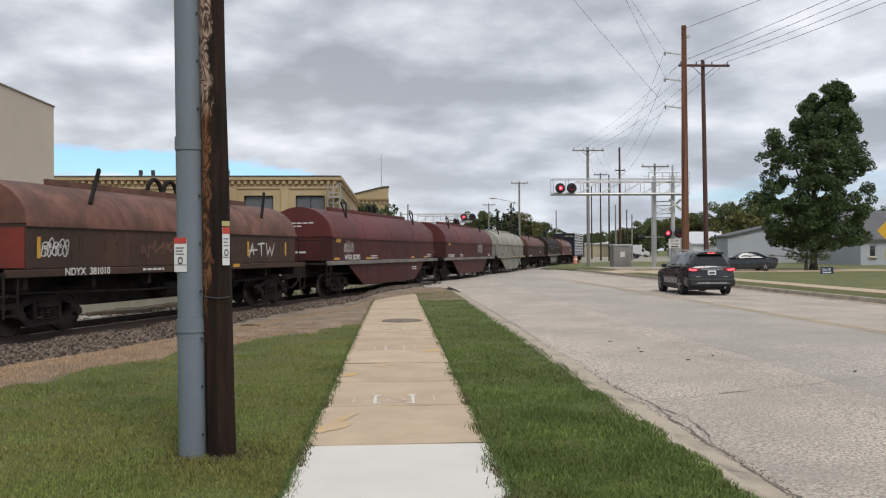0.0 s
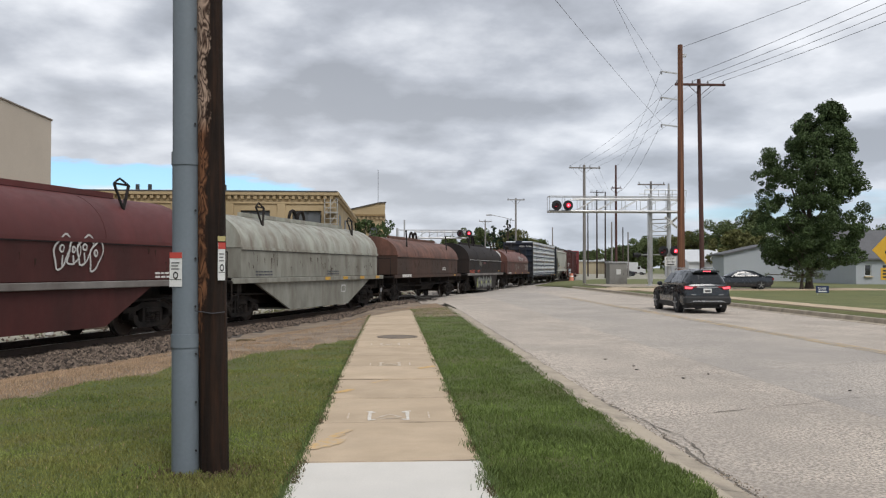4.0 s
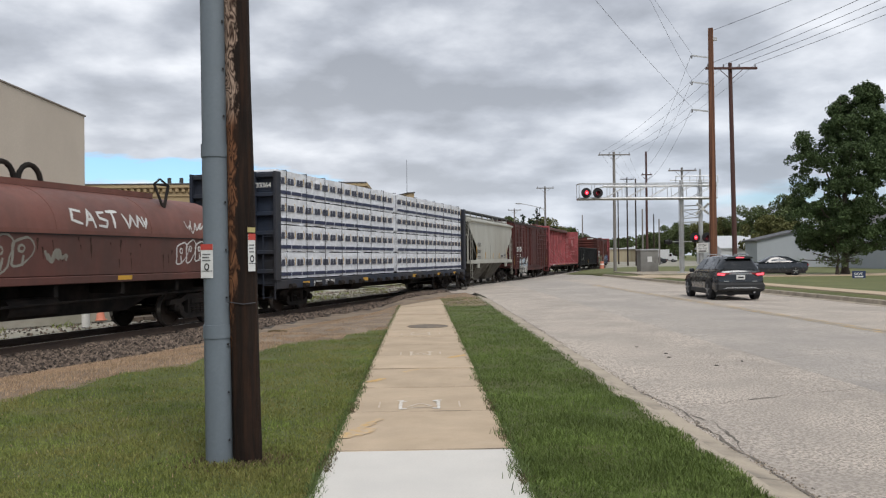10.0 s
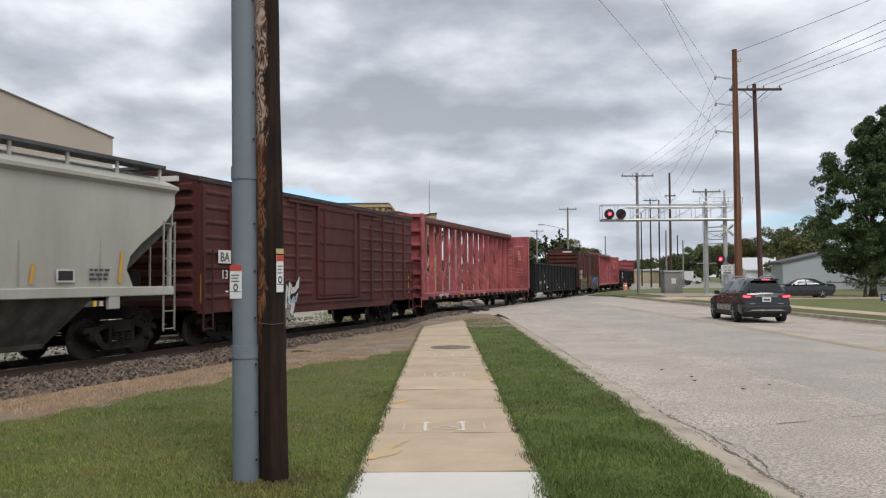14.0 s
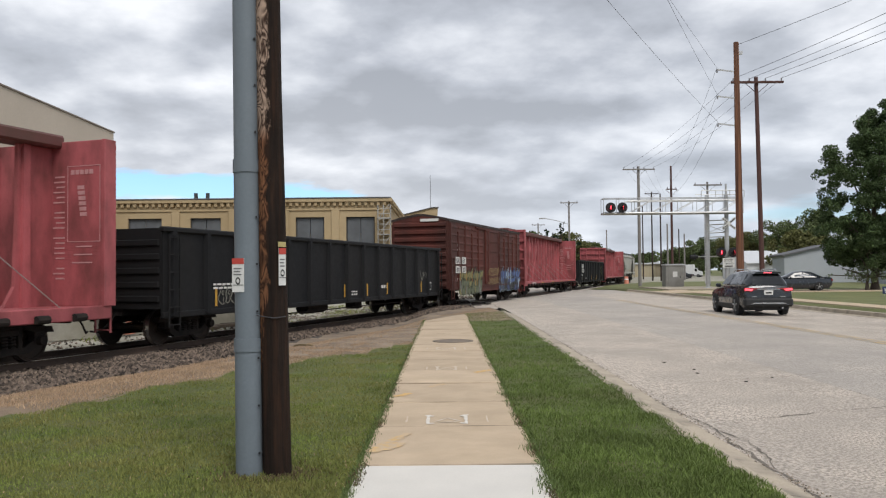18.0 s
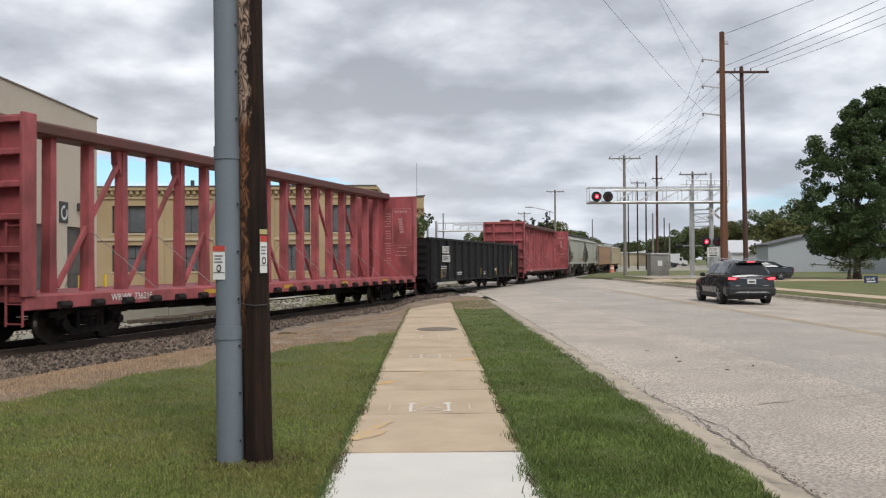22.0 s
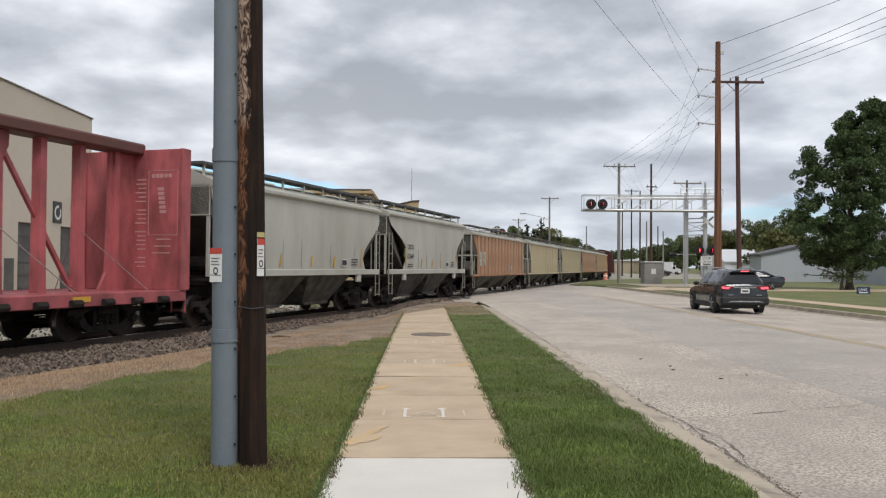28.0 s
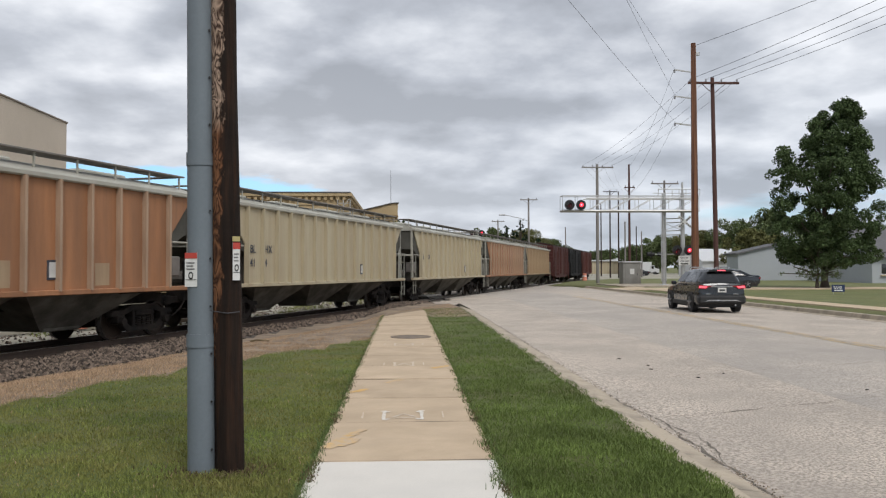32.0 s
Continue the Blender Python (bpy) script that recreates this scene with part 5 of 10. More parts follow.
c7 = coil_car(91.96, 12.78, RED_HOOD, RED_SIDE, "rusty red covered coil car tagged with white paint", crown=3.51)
lumber_car = centre_beam(112.75, 22.74, NAVY, NAVY, "navy centre-beam flatcar loaded with white-wrapped lumber packs", loaded=True, top=4.80)
lumber_stack(lumber_car, 22.74)
h1 = smooth_hopper(131.6, 12.5, "light grey two-bay covered hopper with curved sides")
b1 = boxcar(146.68, 15.64, BOX_DARK, "dark maroon double-door boxcar with white tags low on its side")
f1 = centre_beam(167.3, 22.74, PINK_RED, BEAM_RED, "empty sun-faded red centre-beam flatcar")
g1 = gondola(190.95, 20.8, "black high-sided gondola with chalk scrawls")
b2 = boxcar(210.83, 15.81, BOX_BROWN, "brown boxcar with blue and sand graffiti along its sill")
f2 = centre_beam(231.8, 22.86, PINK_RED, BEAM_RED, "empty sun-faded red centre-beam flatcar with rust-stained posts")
g2 = gondola(255.67, 20.92, "black high-sided gondola with large white lettering")
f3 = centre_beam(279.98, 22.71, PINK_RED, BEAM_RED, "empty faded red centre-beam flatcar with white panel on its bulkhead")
h2 = smooth_hopper(298.8, 12.5, "light grey two-bay covered hopper with orange tape marks")
h3 = smooth_hopper(312.28, 12.5, "light grey two-bay covered hopper with dark numerals", cut=1.34, cut_z=(2.5, 3.98))
r1 = ribbed_hopper(328.72, ORANGE, "rust-stained orange three-bay covered hopper with side posts", post_mat=POST_TAN)
r2 = ribbed_hopper(346.72, CREAM, "cream three-bay covered hopper with side posts")
r3 = ribbed_hopper(364.95, CREAM, "cream three-bay covered hopper streaked with dirt")
r4 = ribbed_hopper(382.5, ORANGE, "faded orange three-bay covered hopper", post_mat=POST_TAN)
ribbed_hopper(399.7, TAN_PAINT, "tan three-bay covered hopper")
boxcar(418.6, 15.9, BOX_DARK, "dark maroon boxcar near the tail of the train")
boxcar(436.0, 15.9, GONDOLA, "black boxcar near the tail of the train")
boxcar(453.4, 15.9, BOX_BROWN, "brown boxcar at the tail of the train")


# ---------- track bed ----------
def rail(off, name):
    n = 150
    prof = [(-0.075, -0.17), (0.075, -0.17), (0.07, -0.15), (0.012, -0.13), (0.012, -0.04), (0.037, -0.03), (0.037, -0.004), (0.030, 0.0), (-0.030, 0.0), (-0.037, -0.004), (-0.037, -0.03), (-0.012, -0.04), (-0.012, -0.13), (-0.07, -0.15)]
    k = len(prof)
    vs, fs = [], []
    for i in range(n):
        s = -60 + 2.5 * i
        for o, z in prof:
            vs.append(on_track(s, off + o, z))
    for i in range(n - 1):
        for j in range(k):
            fs.append((i * k + j, i * k + (j + 1) % k, (i + 1) * k + (j + 1) % k, (i + 1) * k + j))
    me = bpy.data.meshes.new(name)
    me.from_pydata(vs, [], fs)
    me.materials.append(RAIL_STEEL)
    me.materials.append(RAIL_TOP)
    me.polygons.foreach_set("material_index", [1 if (f % k) == 7 else 0 for f in range(len(fs))])
    me.update()
    return tagged(new(name, me), "long steel rail, rusty web and polished head", "rail", "rails of the track", "structure")


rail(0.755, "rail")
rail(-0.755, "rail")
sleepers = thing("sleepers", "dark tarred timber sleepers under the rails", "sleepers", kind="structure")
tie = Mesh().box(-0.115, 0.115, -1.3, 1.3, -0.34, -0.172, 0.015).done("sleeper", TIE)
rng = random.Random(5)
for k in range(150):
    s = -24 + 0.55 * k
    if np.interp(s, ARC, LINE_X) > 1.0:
        break
    h = np.interp(s, ARC, HEAD)
    part("sleeper", tie, None, sleepers, at=Matrix.Translation(on_track(s)) @ Matrix.Rotation(math.pi / 2 - h + rng.uniform(-0.02, 0.02), 4, "Z"))

# crossing panels between and beside the rails where the road goes over
for a, b in ((-0.66, 0.66), (0.85, 1.7), (-1.7, -0.85)):
    m = Mesh()
    for i in range(28):
        s = 19.5 + i * 2.0
        p = [on_track(s + ds, o, z) for ds in (0.01, 1.98) for o in (a, b) for z in (-0.12, -0.012)]
        m.add(p, [(0, 1, 3, 2), (4, 6, 7, 5), (0, 4, 5, 1), (2, 3, 7, 6), (1, 5, 7, 3), (0, 2, 6, 4)])
    ob = solid("crossing_panel", m, ROAD_DARK, "flush grey crossing panels between the rails", "crossing panel", "crossing panels", "structure")


def stones(name, count, spot, size, mat, label, seed):
    """Many small broken stones in one mesh."""
    rs = np.random.RandomState(seed)
    base = np.array([(1, 0, 0), (-1, 0, 0), (0, 1, 0), (0, -1, 0), (0, 0, 1), (0, 0, -1)], float)
    tri = np.array([(0, 2, 4), (2, 1, 4), (1, 3, 4), (3, 0, 4), (2, 0, 5), (1, 2, 5), (3, 1, 5), (0, 3, 5)])
    vs, fs = [], []
    for i in range(count):
        p = spot(rs)
        r = size * rs.uniform(0.5, 1.5)
        b = base * rs.uniform(0.55, 1.25, (6, 3)) * r
        a = rs.uniform(0, 6.28)
        c, s_ = math.cos(a), math.sin(a)
        b = b @ np.array([(c, s_, 0), (-s_, c, 0), (0, 0, 0.8)]) + rs.uniform(-0.2, 0.2, (6, 3)) * r
        fs.append(tri + 6 * i)
        vs.append(b + np.array(p))
    me = bpy.data.meshes.new(name)
    me.from_pydata(np.concatenate(vs).tolist(), [], np.concatenate(fs).tolist())
    me.materials.append(mat)
    me.update()
    return tagged(new(name, me), label, "stones", kind="stuff")


STONE = material("broken_ballast_stone", (0.112, 0.085, 0.066), 0.95, vary=0.45, scale=9, bump=0.3, island=0.9)


def ballast_spot(rs):
    s = rs.uniform(-20, 12)
    o = rs.triangular(0.85, 1.7, 3.7 - 1.5 * ease(-14, -5, s))
    p = on_track(s, o)
    return (p.x, p.y, ground_height(p.x, p.y) + rs.uniform(0, 0.025))


def between_spot(rs):
    s = rs.uniform(-20, 18)
    o = rs.uniform(-1.5, 0.9)
    p = on_track(s, o)
    return (p.x, p.y, ground_height(p.x, p.y) + rs.uniform(0, 0.02))


stones("ballast_shoulder", 23000, ballast_spot, 0.050, STONE, "loose grey-brown ballast stones along the track", 3)
DARK_STONE = material("dark_ballast_stone", (0.042, 0.037, 0.034), 0.95, vary=0.25, scale=9, bump=0.3, island=0.5)
stones("ballast_between", 4000, between_spot, 0.036, DARK_STONE, "dark ballast stones between the sleepers", 4)


def rubble_spot(rs):
    p = on_track(rs.uniform(-14, 34), -rs.uniform(2.0, 7.5))
    return (p.x, p.y, ground_height(p.x, p.y) + rs.uniform(0, 0.015))


stones("yard_rubble", 3500, rubble_spot, 0.05, STONE, "scattered brown rubble on the yard gravel", 6)


# ---------- sidewalk, kerb, cracks ----------
def slab(name, outline, z0, z1, mat, parent, c=0.012):
    """A concrete slab with eased upper edges over a four-sided outline."""
    cx, cy = sum(p[0] for p in outline) / 4, sum(p[1] for p in outline) / 4
    inner = [(x + (c if x < cx else -c), y + (c if y < cy else -c)) for x, y in outline]
    zt = [level(x, y) for x, y in outline]
    vs = [(x, y, z + z0) for (x, y), z in zip(outline, zt)] + [(x, y, z + z1 - c) for (x, y), z in zip(outline, zt)] + [(x, y, z + z1) for (x, y), z in zip(inner, zt)]
    fs = [(i, (i + 1) % 4, 4 + (i + 1) % 4, 4 + i) for i in range(4)] + [(4 + i, 4 + (i + 1) % 4, 8 + (i + 1) % 4, 8 + i) for i in range(4)] + [(8, 9, 10, 11), (3, 2, 1, 0)]
    return part(name, Mesh().add(vs, fs), mat, parent)


JOINT_DIRT = material("dirt_in_the_joints", (0.165, 0.130, 0.090), 0.95, vary=0.5, scale=20, bump=0)
sidewalk = thing("sidewalk", "straight tan concrete sidewalk of square slabs, newest slab pale", "sidewalk", kind="structure")
joints = [-8.0, -5.0, -2.0, 1.0, 4.0, 6.87, 8.58, 10.19, 11.91, 13.5, 15.1, 16.7, 18.25, 19.85, 21.45, 23.1, 24.7, 26.3, 27.9]
rng = random.Random(11)
SLAB_TOP = []       # (y, y, height of the slab's top over the level)
for k, (a, b) in enumerate(zip(joints[:-1], joints[1:])):
    dz = rng.uniform(-0.008, 0.006)
    SLAB_TOP.append((a, b, dz))
    slab("slab", [(-0.76, a + 0.008), (0.76, a + 0.008), (0.76, b - 0.008), (-0.76, b - 0.008)], -0.11, dz, WALK_NEW if b < 7 else WALK_TAN, sidewalk)
    if b > 6:
        n = 26
        vs, fs = [], []
        for i in range(n + 1):
            x = -0.75 + 1.5 * i / n
            w = 0.010 * max(0.12, 0.4 + 1.6 * noise.noise(Vector((x * 2.2, b * 3, 0)))) + rng.uniform(0, 0.003)
            for yy, zz in ((b - w, 0.002), (b + w, 0.002)):
                vs.append((x, yy, level(x, yy) + zz))
            if i:
                fs.append((2 * i - 2, 2 * i, 2 * i + 1, 2 * i - 1))
        part("joint_dirt", Mesh().add(vs, fs), JOINT_DIRT, sidewalk)
slab("slab", [(-0.76, 27.906), (0.76, 27.906), (0.78, 30.4), (-0.76, 29.5)], -0.11, 0, WALK_TAN, sidewalk)
slab("slab", [(-0.70, 29.52), (0.78, 30.42), (0.80, 33.2), (0.05, 31.8)], -0.11, -0.01, WALK_TAN, sidewalk)

MANHOLE = material("dusty_cast_iron", (0.13, 0.11, 0.09), 0.8, 0.1, grime=(0.26, 0.20, 0.14), amount=0.4, grime_scale=6)
cover = thing("manhole_cover", "round dark iron manhole cover set in the sidewalk", "manhole cover", pose(0.14, 19.05, level(0.14, 19.05)))
m = Mesh().tube((0, 0, -0.04), (0, 0, 0.012), 0.39, 0.38, n=28)
part("cover_plate", m, MANHOLE, cover)
m = Mesh()
for i in range(28):
    a, b = 2 * math.pi * i / 28, 2 * math.pi * (i + 1) / 28
    m.add([(r * math.cos(t), r * math.sin(t), z) for t in (a, b) for r, z in ((0.40, 0.014), (0.47, 0.014), (0.48, -0.03), (0.395, -0.03))], [(0, 1, 5, 4), (1, 2, 6, 5), (3, 0, 4, 7), (2, 3, 7, 6)])
part("cover_ring", m, MANHOLE, cover)

CHALK = material("white_survey_paint", (0.70, 0.68, 0.63), 0.9, vary=0.2, scale=15, grime=(0.490, 0.382, 0.268), amount=0.30, grime_scale=25, bump=0)
CHALK_FAINT = material("worn_survey_paint", (0.62, 0.57, 0.49), 0.9, vary=0.2, scale=15, grime=(0.490, 0.382, 0.268), amount=0.5, grime_scale=18, bump=0)
ORANGE_FAINT = material("smeared_orange_survey_paint", (0.62, 0.39, 0.13), 0.9, vary=0.2, scale=15, grime=(0.490, 0.382, 0.268), amount=0.8, grime_scale=14, bump=0)
ORANGE_PAINT = material("orange_survey_paint", (0.66, 0.37, 0.05), 0.9, vary=0.2, scale=15, grime=(0.490, 0.382, 0.268), amount=0.5, grime_scale=30, bump=0)


def strokes(name, lines, mat, label):
    mark = thing(name, label, "paint mark", group="survey marks on the sidewalk")
    for k, (x0, y0, x1, y1, w) in enumerate(lines):
        d = Vector((x1 - x0, y1 - y0, 0)).normalized()
        nrm = Vector((-d.y, d.x, 0)) * w * (1.7 if mat in (ORANGE_PAINT, ORANGE_FAINT) else 1.25) / 2
        top = next(h for ya, yb, h in SLAB_TOP if ya <= (y0 + y1) / 2 <= yb) + 0.0045 + 0.0004 * k
        a, b = Vector((x0, y0, level(x0, y0) + top)), Vector((x1, y1, level(x1, y1) + top))
        vs, n_ = [], max(5, int((b - a).length / 0.03))
        for i in range(n_ + 1):
            p = a.lerp(b, i / n_)
            ragged = (0.75 + 0.5 * noise.noise(Vector((p.x * 21, p.y * 21, k)))) * (0.6 if i in (0, n_) else 1.0)
            vs += [p - nrm * ragged, p + nrm * ragged * (1 + 0.4 * noise.noise(Vector((p.x * 33, p.y * 17, 9))))]
        part("paint_stroke", Mesh().add(vs, [(2 * i, 2 * i + 2, 2 * i + 3, 2 * i + 1) for i in range(n_)]), mat, mark)
    return mark


for y0, sc, mat_ in ((8.98, 1.0, CHALK), (13.7, 0.75, CHALK_FAINT), (17.2, 0.9, CHALK_FAINT)):
    a_ = 0.26
    lines_ = []
    for x_, e_ in ((-0.23, 1), (0.18, -1)):
        x_ *= sc
        lines_ += [(x_, y0 - a_, x_, y0 + a_, 0.040), (x_, y0 - a_ + 0.03, x_ + e_ * 0.07 * sc, y0 - a_ + 0.05, 0.06), (x_, y0 + a_ - 0.03, x_ + e_ * 0.06 * sc, y0 + a_ - 0.05, 0.06), (x_ - e_ * 0.04, y0 + a_, x_ + e_ * 0.03, y0 + a_, 0.05)]
    strokes("survey_mark", lines_, mat_, "faded white survey paint on tan concrete")
    strokes("survey_mark", [(-0.15 * sc, y0 - 0.12, -0.02, y0 + 0.10, 0.028), (-0.02, y0 + 0.10, 0.12 * sc, y0 - 0.10, 0.028), (-0.12 * sc, y0 - 0.16, 0.10 * sc, y0 - 0.14, 0.03),
                            (-0.46 * sc, y0 - 0.16, -0.46 * sc, y0 + 0.2, 0.022), (0.41 * sc, y0 - 0.16, 0.41 * sc, y0 + 0.2, 0.022)], CHALK_FAINT, "nearly worn white survey strokes on tan concrete")
strokes("survey_mark", [(-0.72, 10.66, -0.50, 10.98, 0.07), (-0.66, 10.68, -0.54, 10.86, 0.06)], ORANGE_PAINT, "orange survey stroke at the slab's edge")
strokes("survey_mark", [(-0.70, 7.42, -0.52, 7.78, 0.10), (-0.66, 7.60, -0.48, 8.02, 0.08), (-0.58, 7.44, -0.44, 7.74, 0.07), (-0.72, 7.36, -0.60, 7.50, 0.09), (-0.56, 7.9, -0.40, 8.2, 0.06)], ORANGE_FAINT, "smeared orange survey paint on tan concrete")
strokes("survey_mark", [(0.44, 13.05, 0.70, 13.4, 0.09)], ORANGE_PAINT, "orange survey stroke on the sidewalk")
strokes("survey_mark", [(-0.26, 11.55, -0.05, 11.85, 0.08)], ORANGE_FAINT, "faint orange survey stroke on the sidewalk")

kerb = thing("kerb", "low crumbling tan concrete kerb with gutter pan", "kerb", kind="structure")
rng = random.Random(3)
y = -6.0
while y < 34.0:
    b = min(34.2, y + 3.05)
    w = rng.uniform(-0.015, 0.015)
    prof = [(KERB - 0.02 + w, -0.30), (KERB - 0.02 + w, -0.035), (KERB + 0.03 + w, -0.018), (KERB + 0.13 + w, -0.030), (KERB + 0.17 + w, -0.085), (GUTTER, -0.125), (GUTTER, -0.30)]
    part("kerb_stone", Mesh().prism(prof, 1, y + 0.006, b - 0.006), KERB_MAT, kerb)
    y = b
far_kerb = thing("kerb", "far concrete kerb along the verge", "kerb", kind="structure")
y = 8.0
while y < 66:
    part("kerb_stone", Mesh().prism([(FAR_KERB - 0.45, -0.30), (FAR_KERB - 0.45, -0.115), (FAR_KERB - 0.17, -0.10), (FAR_KERB - 0.13, 0.035), (FAR_KERB + 0.03, 0.045), (FAR_KERB + 0.03, -0.3)], 1, y + 0.006, y + 3.0 - 0.006), KERB_MAT, far_kerb)
    y += 3.0
far_walk = thing("sidewalk", "narrow far sidewalk of pale concrete slabs", "sidewalk", kind="structure")
for k in range(32):
    slab("slab", [(17.3, 8 + 1.8 * k + 0.006), (18.6, 8 + 1.8 * k + 0.006), (18.6, 8 + 1.8 * k + 1.794), (17.3, 8 + 1.8 * k + 1.794)], -0.1, 0.02, WALK_TAN, far_walk)


def crack(name, pts, w, seed, label="dark crack in the road surface", lift=0.006):
    """A thin jagged crack along a line of the road."""
    rs = random.Random(seed)
    vs, fs = [], []
    n = 0
    line = []
    for (x0, y0), (x1, y1) in zip(pts[:-1], pts[1:]):
        k = max(2, int(math.hypot(x1 - x0, y1 - y0) / 0.10))
        for i in range(k):
            t = i / k
            line.append((x0 + (x1 - x0) * t, y0 + (y1 - y0) * t))
    for i, (x, y) in enumerate(line):
        a = line[max(0, i - 1)]
        b = line[min(len(line) - 1, i + 1)]
        dx, dy = b[0] - a[0], b[1] - a[1]
        L = math.hypot(dx, dy) or 1
        j = 0.035 * noise.noise(Vector((x * 2.3, y * 2.3, seed))) + 0.05 * noise.noise(Vector((x * 9, y * 9, seed))) + rs.uniform(-0.014, 0.014)
        ww = 0.42 * w * max(0.35, 0.45 + noise.noise(Vector((x * 4, y * 4, seed + 5))) * 2.4 + rs.uniform(-0.2, 0.3)) / 2
        px, py = x - dy / L * j, y + dx / L * j
        z = road_level(px, py) + lift
        vs += [(px - dy / L * ww, py + dx / L * ww, z), (px + dy / L * ww, py - dx / L * ww, z)]
        if i:
            fs.append((n - 2, n - 1, n + 1, n))
        n += 2
    me = bpy.data.meshes.new(name)
    me.from_pydata(vs, [], fs)
    me.materials.append(TAR)
    return tagged(new(name, me), label, "crack", "cracks in the road", "structure")


crack("crack", [(2.74, 3.4), (2.78, 4.4), (2.76, 6.0), (2.78, 7.2), (2.82, 8.2), (2.86, 9.2), (2.74, 10.2), (2.68, 11.5), (2.70, 14), (2.76, 20), (2.74, 28), (2.76, 33)], 0.075, 1)
crack("crack", [(2.84, 9.1), (2.98, 8.3), (2.92, 7.6), (2.76, 7.0)], 0.04, 2)
crack("crack", [(2.75, 10.6), (2.92, 11.3), (2.80, 12.4)], 0.022, 3)
crack("crack", [(2.80, 9.3), (3.6, 9.5), (4.8, 9.9), (6.2, 10.5), (9.5, 11.6)], 0.042, 4)
crack("crack", [(3.2, 12.3), (4.3, 12.7), (5.6, 13.2), (9.5, 14.6)], 0.032, 5)
crack("crack", [(2.68, 15.6), (4.2, 16.2), (5.5, 16.8)], 0.012, 6)
crack("crack", [(5.6, 19.5), (7.0, 18.4), (9.0, 17.2)], 0.04, 7)
crack("crack", [(2.66, 21.5), (5.5, 22.9), (9.7, 24.6)], 0.016, 8)
crack("crack", [(6.0, 23.5), (6.2, 27.0), (6.0, 31.0)], 0.016, 9)
crack("crack", [(4.6, 6.3), (5.6, 6.6), (6.6, 7.3)], 0.03, 10)
crack("crack", [(5.56, 2), (5.56, 40)], 0.012, 11, "sealed joint between concrete lane and asphalt")
crack("crack", [(3.0, 26), (9.0, 29)], 0.016, 12)
GRIT = material("crumbled_gutter_grit", (0.25, 0.205, 0.155), 0.95, vary=0.3, scale=9, bump=0, island=0.7)


def grit_spot(rs):
    y = 1 / (1 / 3.6 + rs.uniform() * (1 / 24 - 1 / 3.6))
    x = 2.76 + 0.05 * noise.noise(Vector((3, y * 1.4, 0))) + rs.normal(0, 0.035 + 0.05 * max(0.0, noise.noise(Vector((7, y * 0.9, 0)))))
    return x, y, road_level(max(x, GUTTER), y) + 0.004


stones("gutter_grit", 1200, grit_spot, 0.008, GRIT, "crumbled concrete grit and dirt along the gutter", 14)
DEBRIS = material("dark_debris", (0.04, 0.032, 0.026), 0.9, bump=0.2)
for k, (x, y) in enumerate(((3.98, 15.2), (4.2, 14.1), (5.05, 12.9), (4.5, 12.5), (4.1, 13.6), (5.2, 8.0), (6.3, 11.0))):
    m = Mesh().box(-0.03, 0.03, -0.018, 0.018, 0, 0.012, 0.005)
    solid("leaf_litter", m, DEBRIS, "small dark dead leaf on the road", "debris", "debris on the road", at=pose(x, y, road_level(x, y) + 0.002, 0, 0, 37 * k))
lines = thing("centre_line", "double worn yellow centre line of the road", "road marking", kind="structure")
for dx in (-0.12, 0.12):
    for k in range(22):
        m = Mesh()
        ya, yb = 3 + 2.0 * k, 5 + 2.0 * k - 0.02
        m.add([(9.78 + dx - 0.065, ya, road_level(9.78, ya) + 0.007), (9.78 + dx + 0.065, ya, road_level(9.78, ya) + 0.007), (9.78 + dx + 0.065, yb, road_level(9.78, yb) + 0.007), (9.78 + dx - 0.065, yb, road_level(9.78, yb) + 0.007)], [(0, 1, 2, 3)])
        part("line_stretch", m, PAINT_YELLOW, lines)

# pavement apron between the kerb's end and the rails
ax, ay = list(np.arange(-4.0, 2.9, 0.6)) + [2.9], list(np.arange(33.5, 56, 0.75))
nx = len(ax)
vs = [(x, y, road_level(x, y) - 0.006) for y in ay for x in ax]
fs = []
for j in range(len(ay) - 1):
    for i in range(nx - 1):
        s, d = track_near(ax[i] + 0.3, ay[j] + 0.4)
        if d > 1.75 and s > 10 + (1.5 if i % 2 else 0):
            fs.append((j * nx + i, j * nx + i + 1, (j + 1) * nx + i + 1, (j + 1) * nx + i))
me = bpy.data.meshes.new("apron")
me.from_pydata(vs, [], fs)
me.materials.append(ROAD_GREY)
tagged(new("apron", me), "worn concrete apron beside the crossing", "pavement", kind="structure")


# ---------- grass ----------
BLADE = material("grass_blades", (0.138, 0.192, 0.050), 0.8, vary=0.5, scale=0.6, grime=(0.095, 0.125, 0.038), amount=0.4, grime_scale=1.1, bump=0, island=0.35, spec=0.2)
LAWN_BLADE = material("mown_lawn_blades", (0.158, 0.203, 0.050), 0.8, vary=0.5, scale=0.5, grime=(0.205, 0.190, 0.062), amount=0.45, grime_scale=0.9, bump=0, island=0.32, spec=0.2)
STRAW = material("dry_straw_blades", (0.40, 0.285, 0.185), 0.85, vary=0.25, scale=2, bump=0, island=0.35, spec=0.2)


